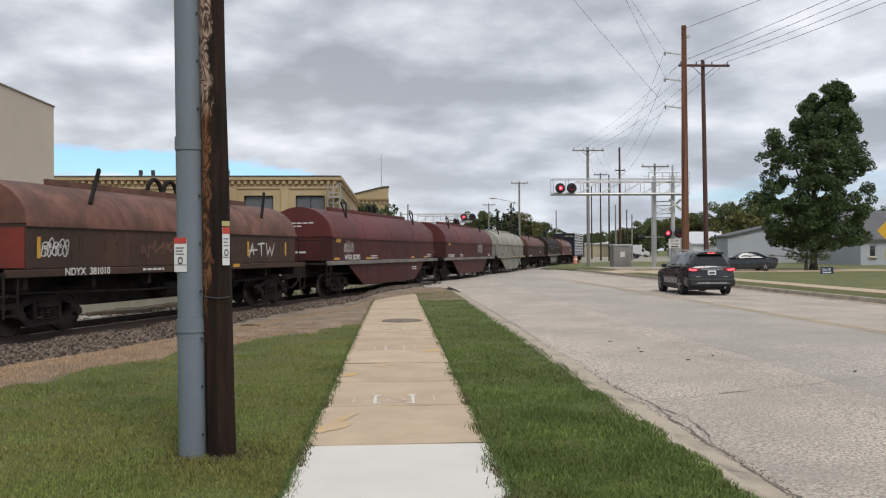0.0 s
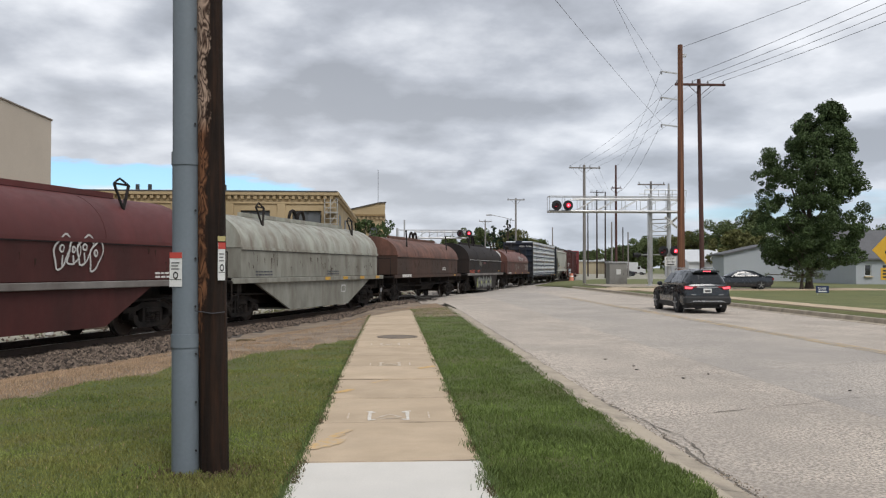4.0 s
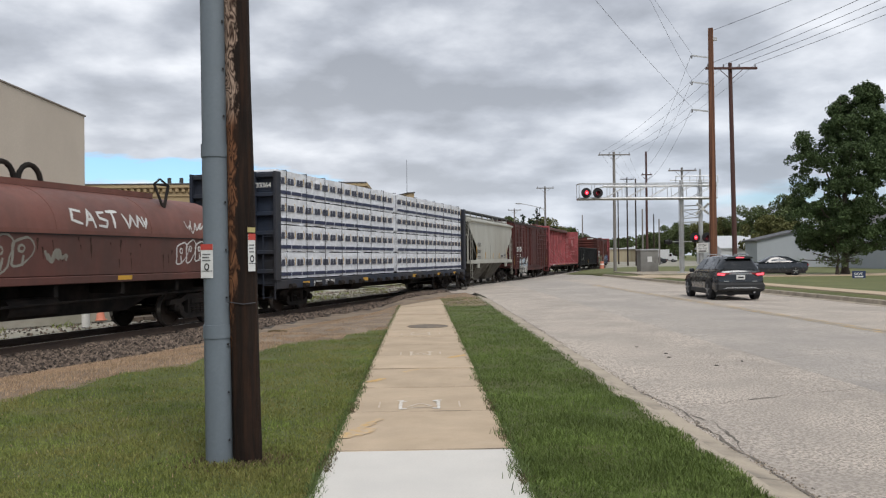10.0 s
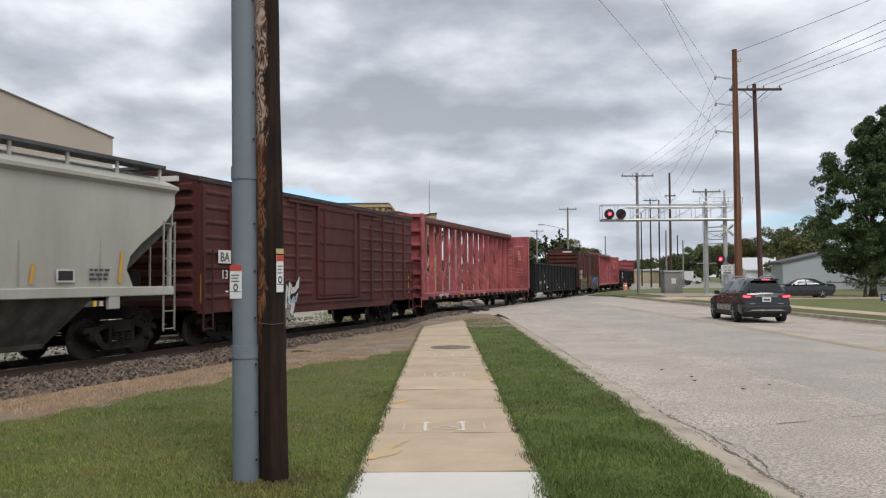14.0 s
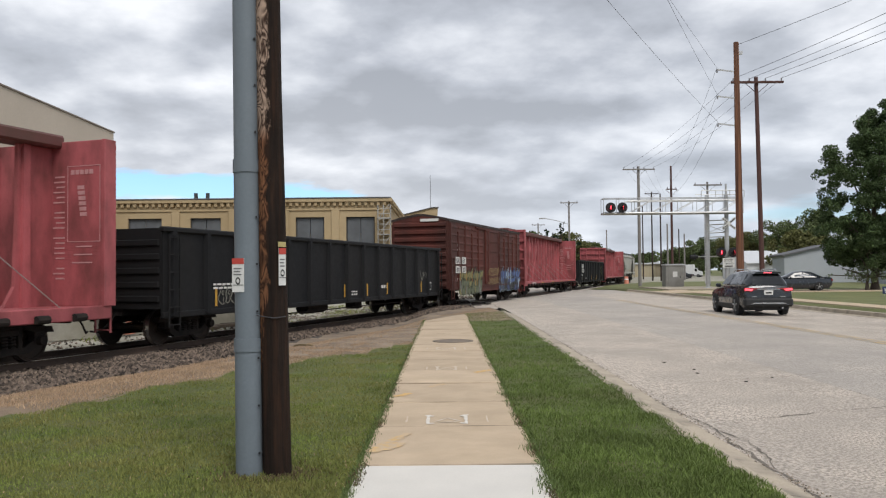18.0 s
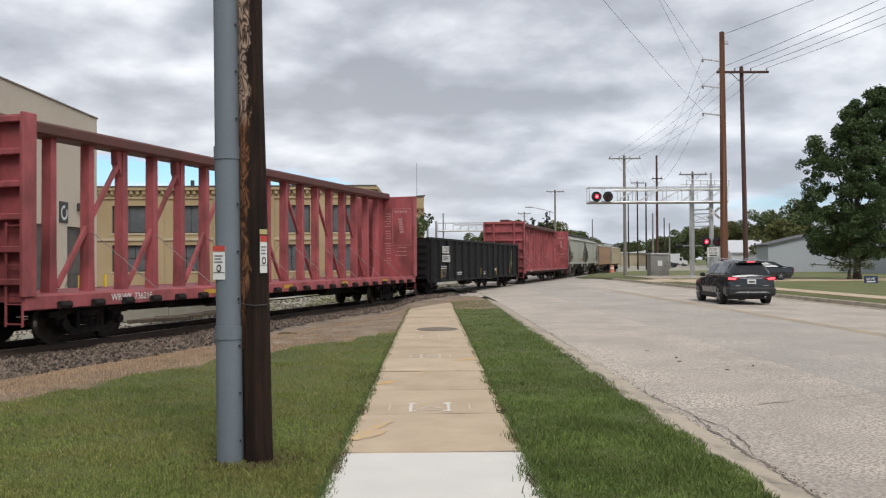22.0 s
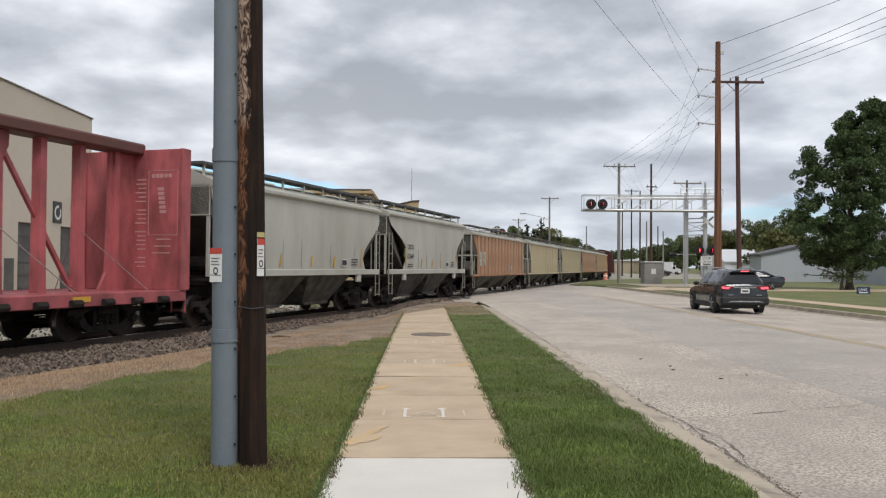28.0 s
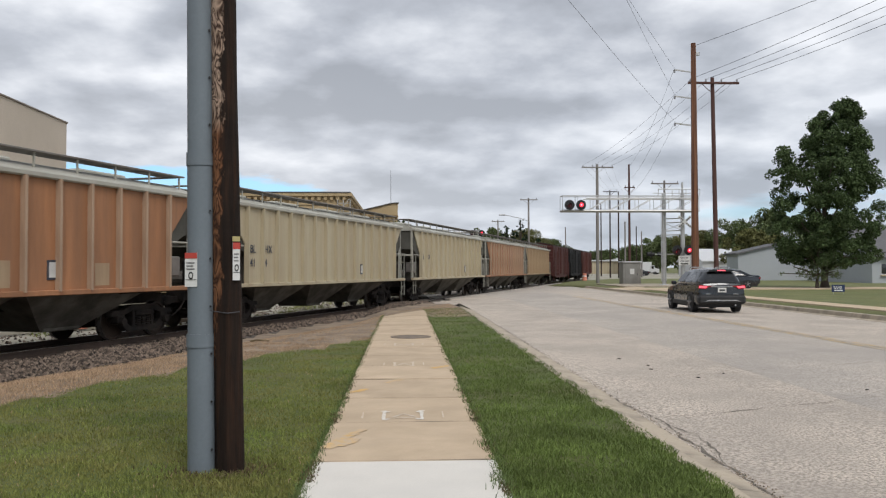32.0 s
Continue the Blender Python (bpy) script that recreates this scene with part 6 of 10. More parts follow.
def blades(name, count, spot, height, width, mat, label, seed):
    rs = np.random.RandomState(seed)
    vs, fs = [], []
    k = 0
    while k < count:
        p = spot(rs)
        if p is None:
            continue
        x, y, z, sc = p
        h, a = height * sc * rs.uniform(0.5, 1.3), rs.uniform(0, 6.28)
        w = width * rs.uniform(0.7, 1.3)
        lx, ly = rs.normal(0, 0.45 * h, 2)
        c, s_ = math.cos(a) * w, math.sin(a) * w
        n = len(vs)
        vs += [(x - c, y - s_, z), (x + c, y + s_, z), (x + lx * 0.4 - c * 0.7, y + ly * 0.4 - s_ * 0.7, z + h * 0.6), (x + lx * 0.4 + c * 0.7, y + ly * 0.4 + s_ * 0.7, z + h * 0.6), (x + lx, y + ly, z + h)]
        fs += [(n, n + 1, n + 3, n + 2), (n + 2, n + 3, n + 4)]
        k += 1
    me = bpy.data.meshes.new(name)
    me.from_pydata(vs, [], fs)
    me.materials.append(mat)
    return tagged(new(name, me), label, "grass", kind="stuff")


def near_y(rs, lo, hi):
    """Depth, denser close to the eye."""
    u = rs.uniform(0, 1)
    return 1 / (1 / lo + u * (1 / hi - 1 / lo))


def strip_spot(rs):
    y = near_y(rs, 3.6, 34)
    edge = 0.73 + 0.08 * noise.noise(Vector((1, y * 1.9, 0))) + 0.07 * noise.noise(Vector((2, y * 6, 0)))
    x = rs.uniform(edge, KERB + 0.05 + 0.09 * noise.noise(Vector((4, y * 1.7, 0))))
    return x, y, ground_height(min(x, KERB - 0.03), y) + (0.02 if x < 0.77 else 0), max(0.25, 0.78 + 0.7 * noise.noise(Vector((x * 1.7, y * 1.7, 7))) + 0.35 * noise.noise(Vector((x * 6, y * 6, 2))))


def lawn_spot(rs):
    y = near_y(rs, 3.6, 24)
    x = -0.72 - rs.uniform(0, 1) ** 1.2 * 7.5
    if x < -0.55 * y - 1.0:
        return None
    if x > -0.78 and noise.noise(Vector((5, y * 3, 0))) < 0.1:
        return None
    if ground_kind(x, y) != 0:
        return None
    return x, y, ground_height(x, y), max(0.3, 0.8 + 0.6 * noise.noise(Vector((x * 1.5, y * 1.5, 7))) + 0.3 * noise.noise(Vector((x * 5, y * 5, 2))))


def straw_spot(rs):
    s = rs.uniform(-21, 14)
    p = on_track(s, rs.uniform(3.2, 8.0))
    kind = ground_kind(p.x, p.y)
    if kind not in (1, 4) or (kind == 4 and rs.uniform() > 0.28):
        return None
    return p.x, p.y, ground_height(p.x, p.y), 0.8 if kind == 1 else 0.5


def yard_spot(rs):
    p = on_track(rs.uniform(-12, 34), -rs.uniform(2.6, 9.0))
    if noise.noise(Vector((p.x * 0.5, p.y * 0.5, 9))) < 0.12:
        return None
    return p.x, p.y, ground_height(p.x, p.y), 1.0


blades("yard_weeds", 3000, yard_spot, 0.16, 0.012, LAWN_BLADE, "sparse weeds among the yard gravel", 24)
blades("grass_strip", 95000, strip_spot, 0.052, 0.0036, BLADE, "short thick grass between sidewalk and kerb", 21)
blades("lawn_grass", 150000, lawn_spot, 0.036, 0.0036, LAWN_BLADE, "mown grass beside the sidewalk", 22)
blades("lawn_thatch", 1800, lawn_spot, 0.03, 0.004, STRAW, "dead straw among the mown grass", 29)
blades("straw_strip", 46000, straw_spot, 0.055, 0.0035, STRAW, "dry bleached grass below the ballast", 23)
WEED = material("weed_leaves", (0.10, 0.14, 0.042), 0.8, vary=0.3, scale=6, bump=0, island=0.4)
def weed_spot(rs):
    y = rs.choice((6.15, 6.3, 6.0, 5.6, 7.4, 10.7)) + rs.normal(0, 0.06)
    return 0.72 + rs.normal(0, 0.06), y, 0.0, 1.0
blades("edge_weeds", 200, weed_spot, 0.06, 0.004, WEED, "leggy weeds leaning over the sidewalk's edge", 25)
def edge_spot(rs):
    y = near_y(rs, 4, 28)
    side = rs.choice((-1, 1))
    return side * (0.755 - 0.05 * max(0.0, noise.noise(Vector((side, y * 3.1, 0)))) + rs.normal(0, 0.028)), y, -0.02, 0.8
blades("edge_grass", 12000, edge_spot, 0.05, 0.004, WEED, "grass creeping over the sidewalk's edges", 26)
DEAD = material("dead_brown_weeds", (0.115, 0.085, 0.045), 0.9, vary=0.3, scale=6, bump=0, island=0.4)
def dead_spot(rs):
    y = near_y(rs, 4, 27)
    side = rs.choice((-1, 1))
    if noise.noise(Vector((side * 9, y * 1.3, 4))) < 0.05:
        return None
    return side * (0.735 + rs.normal(0, 0.03)), y, 0.0, 0.5
def base_spot(rs):
    a, d = rs.uniform(0, 6.28), abs(rs.normal(0, 0.16)) + 0.10
    return -1.5 + 1.3 * d * math.cos(a), 6.66 + d * math.sin(a), -0.02, 0.6
blades("pole_foot_litter", 700, base_spot, 0.05, 0.006, DEAD, "brown dead grass round the foot of the pole", 28)
blades("dead_edge_weeds", 1500, dead_spot, 0.05, 0.005, DEAD, "brown dead weeds along the slab edges", 27)


stick = Mesh().path([(-0.22, 0.0, 0.03), (-0.08, 0.02, 0.05), (0.06, -0.01, 0.04), (0.22, 0.03, 0.02)], 0.022)
solid("fallen_branch", stick, DEAD, "short dark fallen branch on bare dirt", "branch", at=pose(-3.35, 19.3, ground_height(-3.35, 19.3), 0, 0, 12))


# ---------- buildings ----------
TAN_WALL = material("tan_painted_block_wall", (0.56, 0.48, 0.395), 0.8, vary=0.04, scale=0.35, grime=(0.50, 0.425, 0.345), amount=0.25, grime_scale=0.22, bump=0.08, bump_scale=12)
ROOF_TRIM = material("brown_metal_roof_trim", (0.20, 0.165, 0.135), 0.6, vary=0.08, bump=0.02)
BRICK_YELLOW = material("yellow_brick", (0.425, 0.328, 0.195), 0.9, vary=0.12, scale=0.8, grime=(0.33, 0.25, 0.14), amount=0.4, grime_scale=0.4, bump=0.4, bump_scale=16)
BRICK_DARK = material("shadowed_cornice_brick", (0.24, 0.165, 0.08), 0.9, vary=0.15, bump=0.3)
STONE_TRIM = material("pale_stone_trim", (0.47, 0.40, 0.28), 0.85, vary=0.1, bump=0.2)
PANE_GREY = material("grey_boarded_pane", (0.115, 0.125, 0.135), 0.5, vary=0.15, scale=1, grime=(0.08, 0.085, 0.09), amount=0.4, bump=0.05)
FRAME_DARK = material("dark_window_frame", (0.05, 0.05, 0.05), 0.6, bump=0.05)
ROOF_DARK = material("dark_roof_felt", (0.09, 0.088, 0.085), 0.9, vary=0.15, scale=0.5)
WHITE_STEEL = material("white_galvanised_steel", (0.60, 0.61, 0.62), 0.55, 0.3, vary=0.06, bump=0.05)
DOOR_DARK = material("dark_dock_door", (0.13, 0.12, 0.115), 0.7, vary=0.2, scale=0.7, grime=(0.08, 0.075, 0.07), amount=0.4)
SIDING = material("pale_blue_grey_siding", (0.36, 0.385, 0.41), 0.7, vary=0.05, scale=0.5, bump=0.1)
SIDING_WHITE = material("white_siding", (0.62, 0.63, 0.63), 0.7, vary=0.05, scale=0.5, bump=0.1)
SHINGLE = material("grey_shingle_roof", (0.115, 0.115, 0.12), 0.9, vary=0.15, scale=0.8, bump=0.4)
WINDOW_GLASS = glass("dark_window_glass", (0.02, 0.023, 0.026))
YELLOW_PAINT = material("yellow_safety_paint", (0.58, 0.40, 0.04), 0.6, vary=0.1)
ORANGE_CONE = material("orange_traffic_plastic", (0.66, 0.25, 0.17), 0.5, vary=0.08, bump=0.02)
WHITE_PLASTIC = material("white_plastic", (0.84, 0.83, 0.80), 0.5, vary=0.06, bump=0.02)


def wall_with_openings(mesh, x0, x1, z0, z1, y0, y1, holes):
    """A wall in the x-z plane from y0 (front) to y1, pierced by the given holes (x0, x1, z0, z1)."""
    xs = sorted({x0, x1, *(h[0] for h in holes), *(h[1] for h in holes)})
    zs = sorted({z0, z1, *(h[2] for h in holes), *(h[3] for h in holes)})
    for a, b in zip(xs[:-1], xs[1:]):
        run = None
        for c, d in zip(zs[:-1], zs[1:]):
            solid_ = not any(h[0] <= (a + b) / 2 <= h[1] and h[2] <= (c + d) / 2 <= h[3] for h in holes)
            if solid_:
                run = (run[0], d) if run else (c, d)
            elif run:
                mesh.box(a, b, y0, y1, *run)
                run = None
        if run:
            mesh.box(a, b, y0, y1, *run)
    return mesh


def window(parent, x0, x1, z0, z1, y, pane=None, bars=(2, 1), frame=None, name="window"):
    w = part(name, wall_with_openings(Mesh(), x0, x1, z0, z1, y, y + 0.08, [(x0 + 0.07, x1 - 0.07, z0 + 0.07, z1 - 0.07)]), frame or FRAME_DARK, parent)
    nx_, nz_ = bars
    for i in range(nx_):
        for j in range(nz_):
            a, b = x0 + 0.07 + (x1 - x0 - 0.14) * i / nx_, x0 + 0.07 + (x1 - x0 - 0.14) * (i + 1) / nx_
            c, d = z0 + 0.07 + (z1 - z0 - 0.14) * j / nz_, z0 + 0.07 + (z1 - z0 - 0.14) * (j + 1) / nz_
            part("pane", Mesh().box(a + 0.02, b - 0.02, y + 0.03, y + 0.05, c + 0.02, d - 0.02), pane or WINDOW_GLASS, w)
    part("sill", Mesh().box(x0 - 0.08, x1 + 0.08, y - 0.28, y + 0.02, z0 - 0.14, z0, 0.02), STONE_TRIM, w)
    return w


G = -0.30
# tan warehouse: long wall beside the yard, its far corner in view
WX, WY = -19.9, 49.4
shed = thing("warehouse", "tall tan painted warehouse with dock doors along the yard", "building")
doors = [(24.0, 27.6, G, 3.55), (36.4, 38.3, G, 3.55), (40.7, 43.2, G, 3.6), (45.4, 48.1, G, 3.6)]
edges_ = [8.0, 31.0, 39.5, 44.3, WY]
for a_, b_ in zip(edges_[:-1], edges_[1:]):
    for c_, d_, z0_, z1_ in [d for d in doors if a_ < d[0] < b_]:
        for y0_, y1_, lo_, hi_ in ((a_, c_, G, 10.15), (d_, b_, G, 10.15), (c_, d_, z1_, 10.15)):
            part("wall_panel", Mesh().box(WX - 0.4, WX, y0_, y1_, lo_, hi_), TAN_WALL, shed)
part("end_wall", Mesh().box(-52, WX - 0.4, WY - 0.4, WY, G, 10.15), TAN_WALL, shed)
part("end_wall", Mesh().box(-52, WX - 0.4, 8.0, 8.4, G, 10.15), TAN_WALL, shed)
part("back_wall", Mesh().box(-52.4, -52, 8.0, WY, G, 10.15), TAN_WALL, shed)
part("roof", Mesh().box(-52.3, WX - 0.3, 8.1, WY - 0.1, 9.75, 9.95), ROOF_DARK, shed)
part("roof_edge", Mesh().box(WX - 0.45, WX + 0.06, 7.9, WY + 0.08, 10.15, 10.25, 0.02), ROOF_TRIM, shed)
for c, d, z0, z1 in doors:
    door = part("dock_door", Mesh().box(WX - 0.28, WX - 0.2, c, d, z0, z1), DOOR_DARK, shed)
    for k in range(5):
        z = z0 + (z1 - z0) * (k + 1) / 6
        part("door_rib", Mesh().box(WX - 0.2, WX - 0.17, c, d, z - 0.03, z + 0.03), DOOR_DARK, door)
part("side_door", Mesh().box(WX, WX + 0.03, 39.4, 40.3, G, 1.8), DOOR_DARK, shed)
part("wall_light", Mesh().box(WX, WX + 0.3, 46.6, 47.0, 4.5, 4.95, 0.05), FRAME_DARK, shed)
part("wall_vent", Mesh().box(WX, WX + 0.12, 36.0, 37.0, 5.6, 6.1, 0.03), FRAME_DARK, shed)
sign = part("sign_board", Mesh().box(WX, WX + 0.06, 44.4, 45.4, 3.75, 4.9, 0.01), FRAME_DARK, shed)
m = Mesh()
for i in range(20):
    a, b = 2 * math.pi * i / 20, 2 * math.pi * (i + 1) / 20
    if i in (2, 3):
        continue
    m.add([(WX + 0.066, 44.9 + r * math.cos(t), 4.3 + r * math.sin(t)) for t in (a, b) for r in (0.26, 0.40)], [(0, 1, 3, 2)])
part("round_emblem", m, SIDING_WHITE, sign)
for y in (44.9, 48.4):
    solid("bollard", Mesh().tube((0, 0, 0), (0, 0, 1.2), 0.10, n=12), YELLOW_PAINT, "yellow painted steel bollard by a dock door", "bollard", "bollards by the dock", at=pose(WX + 0.9, y, G))
low = thing("retaining_wall", "low stained concrete wall along the yard", "wall")
for k in range(4):
    a, b = Vector((-14.6 + 1.65 * k, 22.6 + 2.55 * k, 0)), Vector((-14.6 + 1.65 * (k + 1), 22.6 + 2.55 * (k + 1), 0))
    d = (b - a).normalized()
    part("wall_panel", Mesh().bar(a + d * 0.01 + Vector((0, 0, -0.02)), b - d * 0.01 + Vector((0, 0, -0.02)), 0.2, 0.86), YARD, low)

# yellow brick factory
FY = 66.0
mill = thing("brick_factory", "two-storey yellow brick factory with bracketed cornice", "building")
wins = []
for x0, x1 in ((-25.4, -22.7), (-20.4, -17.95), (-16.0, -13.6), (-11.95, -9.65), (-7.9, -5.6)):
    wins += [(x0, x1, 3.9, 6.1), (x0, x1, 0.85, 2.95)]
m = Mesh()
wall_with_openings(m, -27.5, -4.5, G, 7.45, FY, FY + 0.5, wins)
part("front_wall", m, BRICK_YELLOW, mill)
part("side_wall", Mesh().box(-5.0, -4.5, FY + 0.5, 110, G, 7.45), BRICK_YELLOW, mill)
part("back_wall", Mesh().box(-27.5, -5.0, 109.5, 110, G, 7.45), BRICK_YELLOW, mill)
part("side_wall", Mesh().box(-27.5, -27.0, FY + 0.5, 109.5, G, 7.45), BRICK_YELLOW, mill)
part("roof", Mesh().box(-27.0, -5.0, FY + 0.5, 109.5, 6.9, 7.1), ROOF_DARK, mill)
for k, (a, b, c, d) in enumerate(wins):
    window(mill, a, b, c, d, FY + 0.22, PANE_GREY, (3, 2) if c < 3 else (2, 1))
part("cornice", Mesh().box(-27.6, -4.35, FY - 0.32, FY, 7.28, 7.56, 0.04), BRICK_YELLOW, mill)
part("coping", Mesh().box(-27.65, -4.3, FY - 0.36, FY + 0.5, 7.56, 7.66, 0.02), SHINGLE, mill)
dent = Mesh().box(-0.13, 0.13, -0.24, 0.0, -0.30, 0.0, 0.02).done("bracket", BRICK_YELLOW)
for k in range(46):
    part("bracket", dent, None, mill, at=pose(-27.3 + 0.5 * k, FY, 7.28))
part("string_course", Mesh().box(-27.5, -4.45, FY - 0.1, FY, 6.62, 6.78, 0.02), BRICK_YELLOW, mill)
part("string_course", Mesh().box(-27.5, -4.45, FY - 0.1, FY, 3.30, 3.50, 0.02), STONE_TRIM, mill)
for x in (-27.2, -21.55, -17.0, -12.8, -8.75, -4.75):
    part("pilaster", Mesh().box(x - 0.32, x + 0.32, FY - 0.14, FY, G, 6.62, 0.02), BRICK_YELLOW, mill)
part("side_cornice", Mesh().box(-4.5, -4.2, FY - 0.3, 110, 7.28, 7.6, 0.04), BRICK_YELLOW, mill)
for k in range(30):
    part("bracket", dent, None, mill, at=pose(-4.5, FY + 0.6 + 1.4 * k, 7.28, 0, 0, 90))
for y in (72, 80, 88, 96, 104):
    w = part("window", Mesh().box(-4.52, -4.47, y - 1.2, y + 1.2, 3.9, 6.1), PANE_GREY, mill)
for x in (-13.9, -21.0, -20.0):
    part("roof_vent", Mesh().tube((x, FY + 3.5, 7.0), (x, FY + 3.5, 8.45), 0.16, n=10), FRAME_DARK, mill)
# pale caged stair on the corner
m = Mesh()
for x in (-5.3, -4.85, -4.3):
    for y_ in (FY - 0.75, FY - 0.2):
        m.tube((x, y_, 2.6), (x, y_, 7.0), 0.03, n=6)
for z in np.arange(2.9, 7.0, 0.42):
    m.box(-5.33, -4.27, FY - 0.78, FY - 0.72, z, z + 0.05)
    m.box(-5.33, -5.27, FY - 0.78, FY - 0.17, z, z + 0.05)
    m.box(-4.33, -4.27, FY - 0.78, FY - 0.17, z, z + 0.05)
for z in (3.3, 4.6, 5.9):
    m.box(-5.35, -4.25, FY - 0.8, FY - 0.15, z, z + 0.07)
    m.bar((-5.25, FY - 0.5, z), (-4.35, FY - 0.5, z + 1.2), 0.25, 0.04)
part("fire_escape", m, material("dull_pale_steel", (0.38, 0.37, 0.34), 0.6, vary=0.2), mill, "pale steel caged stair")

# second brick block beyond, parapet rising to a corner
block = thing("brick_annex", "yellow brick annex with stepped cornice and rising parapet", "building")
m = Mesh()
wall_with_openings(m, -9.0, -1.0, -0.4, 8.9, 115, 115.5, [(-3.2, -1.8, 5.0, 7.3), (-7.0, -5.4, 5.0, 7.3)])
part("front_wall", m, BRICK_YELLOW, block)
part("parapet", Mesh().prism([(-9.0, 8.9), (-1.0, 8.9), (-0.9, 10.6), (-1.8, 10.55), (-6.2, 9.5), (-9.0, 8.95)], 1, 115, 115.5), BRICK_YELLOW, block)
part("coping", Mesh().prism([(-0.8, 10.6), (-0.8, 10.72), (-1.8, 10.67), (-6.2, 9.62), (-9.1, 9.05), (-9.1, 8.95), (-6.2, 9.5), (-1.8, 10.55)], 1, 114.8, 115.6), ROOF_DARK, block)
part("side_wall", Mesh().box(-1.5, -1.0, 115.5, 130, -0.4, 9.6), BRICK_YELLOW, block)
part("back_wall", Mesh().box(-9.0, -1.5, 129.5, 130, -0.4, 9.0), BRICK_YELLOW, block)
for k in range(13):
    part("bracket", Mesh().box(-8.7 + 0.6 * k - 0.15, -8.7 + 0.6 * k + 0.15, 114.75, 115, 8.25, 8.7), BRICK_YELLOW, block)
part("cornice", Mesh().box(-9.05, -0.95, 114.65, 115, 8.7, 8.95), BRICK_DARK, block)
for a, b in ((-3.2, -1.8), (-7.0, -5.4)):
    window(block, a, b, 5.0, 7.3, 115.2, PANE_GREY, (1, 2))
mast = solid("radio_mast", Mesh().tube((0, 0, 0), (0, 0, 16.2), 0.06, 0.025, n=6), FRAME_DARK, "thin dark aerial mast behind the brick buildings", "aerial mast", at=pose(-2.0, 120, -0.4))

# yard behind the tracks
post = thing("marker_post", "short white plastic marker post beside the tracks", "post", pose(-10.22, 25.4, -0.42))
part("pipe", Mesh().tube((0, 0, 0), (0, 0, 0.78), 0.115, 0.115, n=14), WHITE_PLASTIC, post)
part("cap", Mesh().tube((0, 0, 0.78), (0, 0, 0.82), 0.125, 0.10, n=14), WHITE_PLASTIC, post)


def traffic_cone(x, y, z, tilt=0.0):
    c = thing("traffic_cone", "faded orange traffic cone standing in the yard", "traffic cone", pose(x, y, z, tilt))
    part("base", Mesh().box(-0.18, 0.18, -0.18, 0.18, 0, 0.04, 0.01), ORANGE_CONE, c)
    part("body", Mesh().tube((0, 0, 0.04), (0, 0, 0.88), 0.165, 0.035, n=14), ORANGE_CONE, c, smooth=True)
    part("band", Mesh().tube((0, 0, 0.46), (0, 0, 0.58), 0.106, 0.087, n=14), WHITE_PLASTIC, c)
    return c


traffic_cone(-10.87, 28.2, -0.42)
SCRAP = material("weathered_scrap_wood", (0.11, 0.085, 0.065), 0.9, vary=0.3, scale=3, piece=0.3)
rng = random.Random(8)
for k in range(9):
    m = Mesh().box(-rng.uniform(0.5, 1.3), rng.uniform(0.4, 1.2), -0.11, 0.11, 0, 0.12, 0.015)
    solid("old_sleeper", m, SCRAP, "discarded weathered sleeper lying in the yard", "timber", "old sleepers in the yard",
          at=pose(-9.3 + 0.16 * k + rng.uniform(-0.3, 0.3), 27.6 + 0.55 * k, -0.40, 0, 0, rng.uniform(30, 75)))

# right-hand side: sheds and houses across the street
def gable_house(name, label, x0, x1, y0, y1, eave, ridge, wall, roof, along_x=True, wins=(), door=None, zb=-0.15):
    h = thing(name, label, "building")
    holes = list(wins) + ([door] if door else [])
    part("front_wall", wall_with_openings(Mesh(), x0, x1, zb, eave, y0, y0 + 0.2, holes), wall, h)
    part("back_wall", Mesh().box(x0, x1, y1 - 0.2, y1, zb, eave), wall, h)
    part("side_wall", Mesh().box(x0, x0 + 0.2, y0 + 0.2, y1 - 0.2, zb, eave), wall, h)
    part("side_wall", Mesh().box(x1 - 0.2, x1, y0 + 0.2, y1 - 0.2, zb, eave), wall, h)
    if along_x:
        ym = (y0 + y1) / 2
        for x in (x0, x1 - 0.2):
            part("gable", Mesh().prism([(y0, eave), (y1, eave), (ym, ridge)], 0, x, x + 0.2), wall, h)
        part("roof", Mesh().prism([(y0 - 0.35, eave - 0.12), (y0 - 0.35, eave + 0.04), (ym, ridge + 0.16), (y1 + 0.35, eave + 0.04), (y1 + 0.35, eave - 0.12), (ym, ridge)], 0, x0 - 0.3, x1 + 0.3), roof, h)
    else:
        xm = (x0 + x1) / 2
        for y in (y0, y1 - 0.2):
            part("gable", Mesh().prism([(x0, eave), (x1, eave), (xm, ridge)], 1, y, y + 0.2), wall, h)
        part("roof", Mesh().prism([(x0 - 0.35, eave - 0.12), (x0 - 0.35, eave + 0.04), (xm, ridge + 0.16), (x1 + 0.35, eave + 0.04), (x1 + 0.35, eave - 0.12), (xm, ridge)], 1, y0 - 0.3, y1 + 0.3), roof, h)
    for w in wins:
        window(h, *w, y0 + 0.06, WINDOW_GLASS, (1, 2), SIDING_WHITE)
    if door:
        part("door", Mesh().box(door[0], door[1], y0 + 0.05, y0 + 0.11, door[2], door[3], 0.01), SIDING_WHITE, h)
    return h


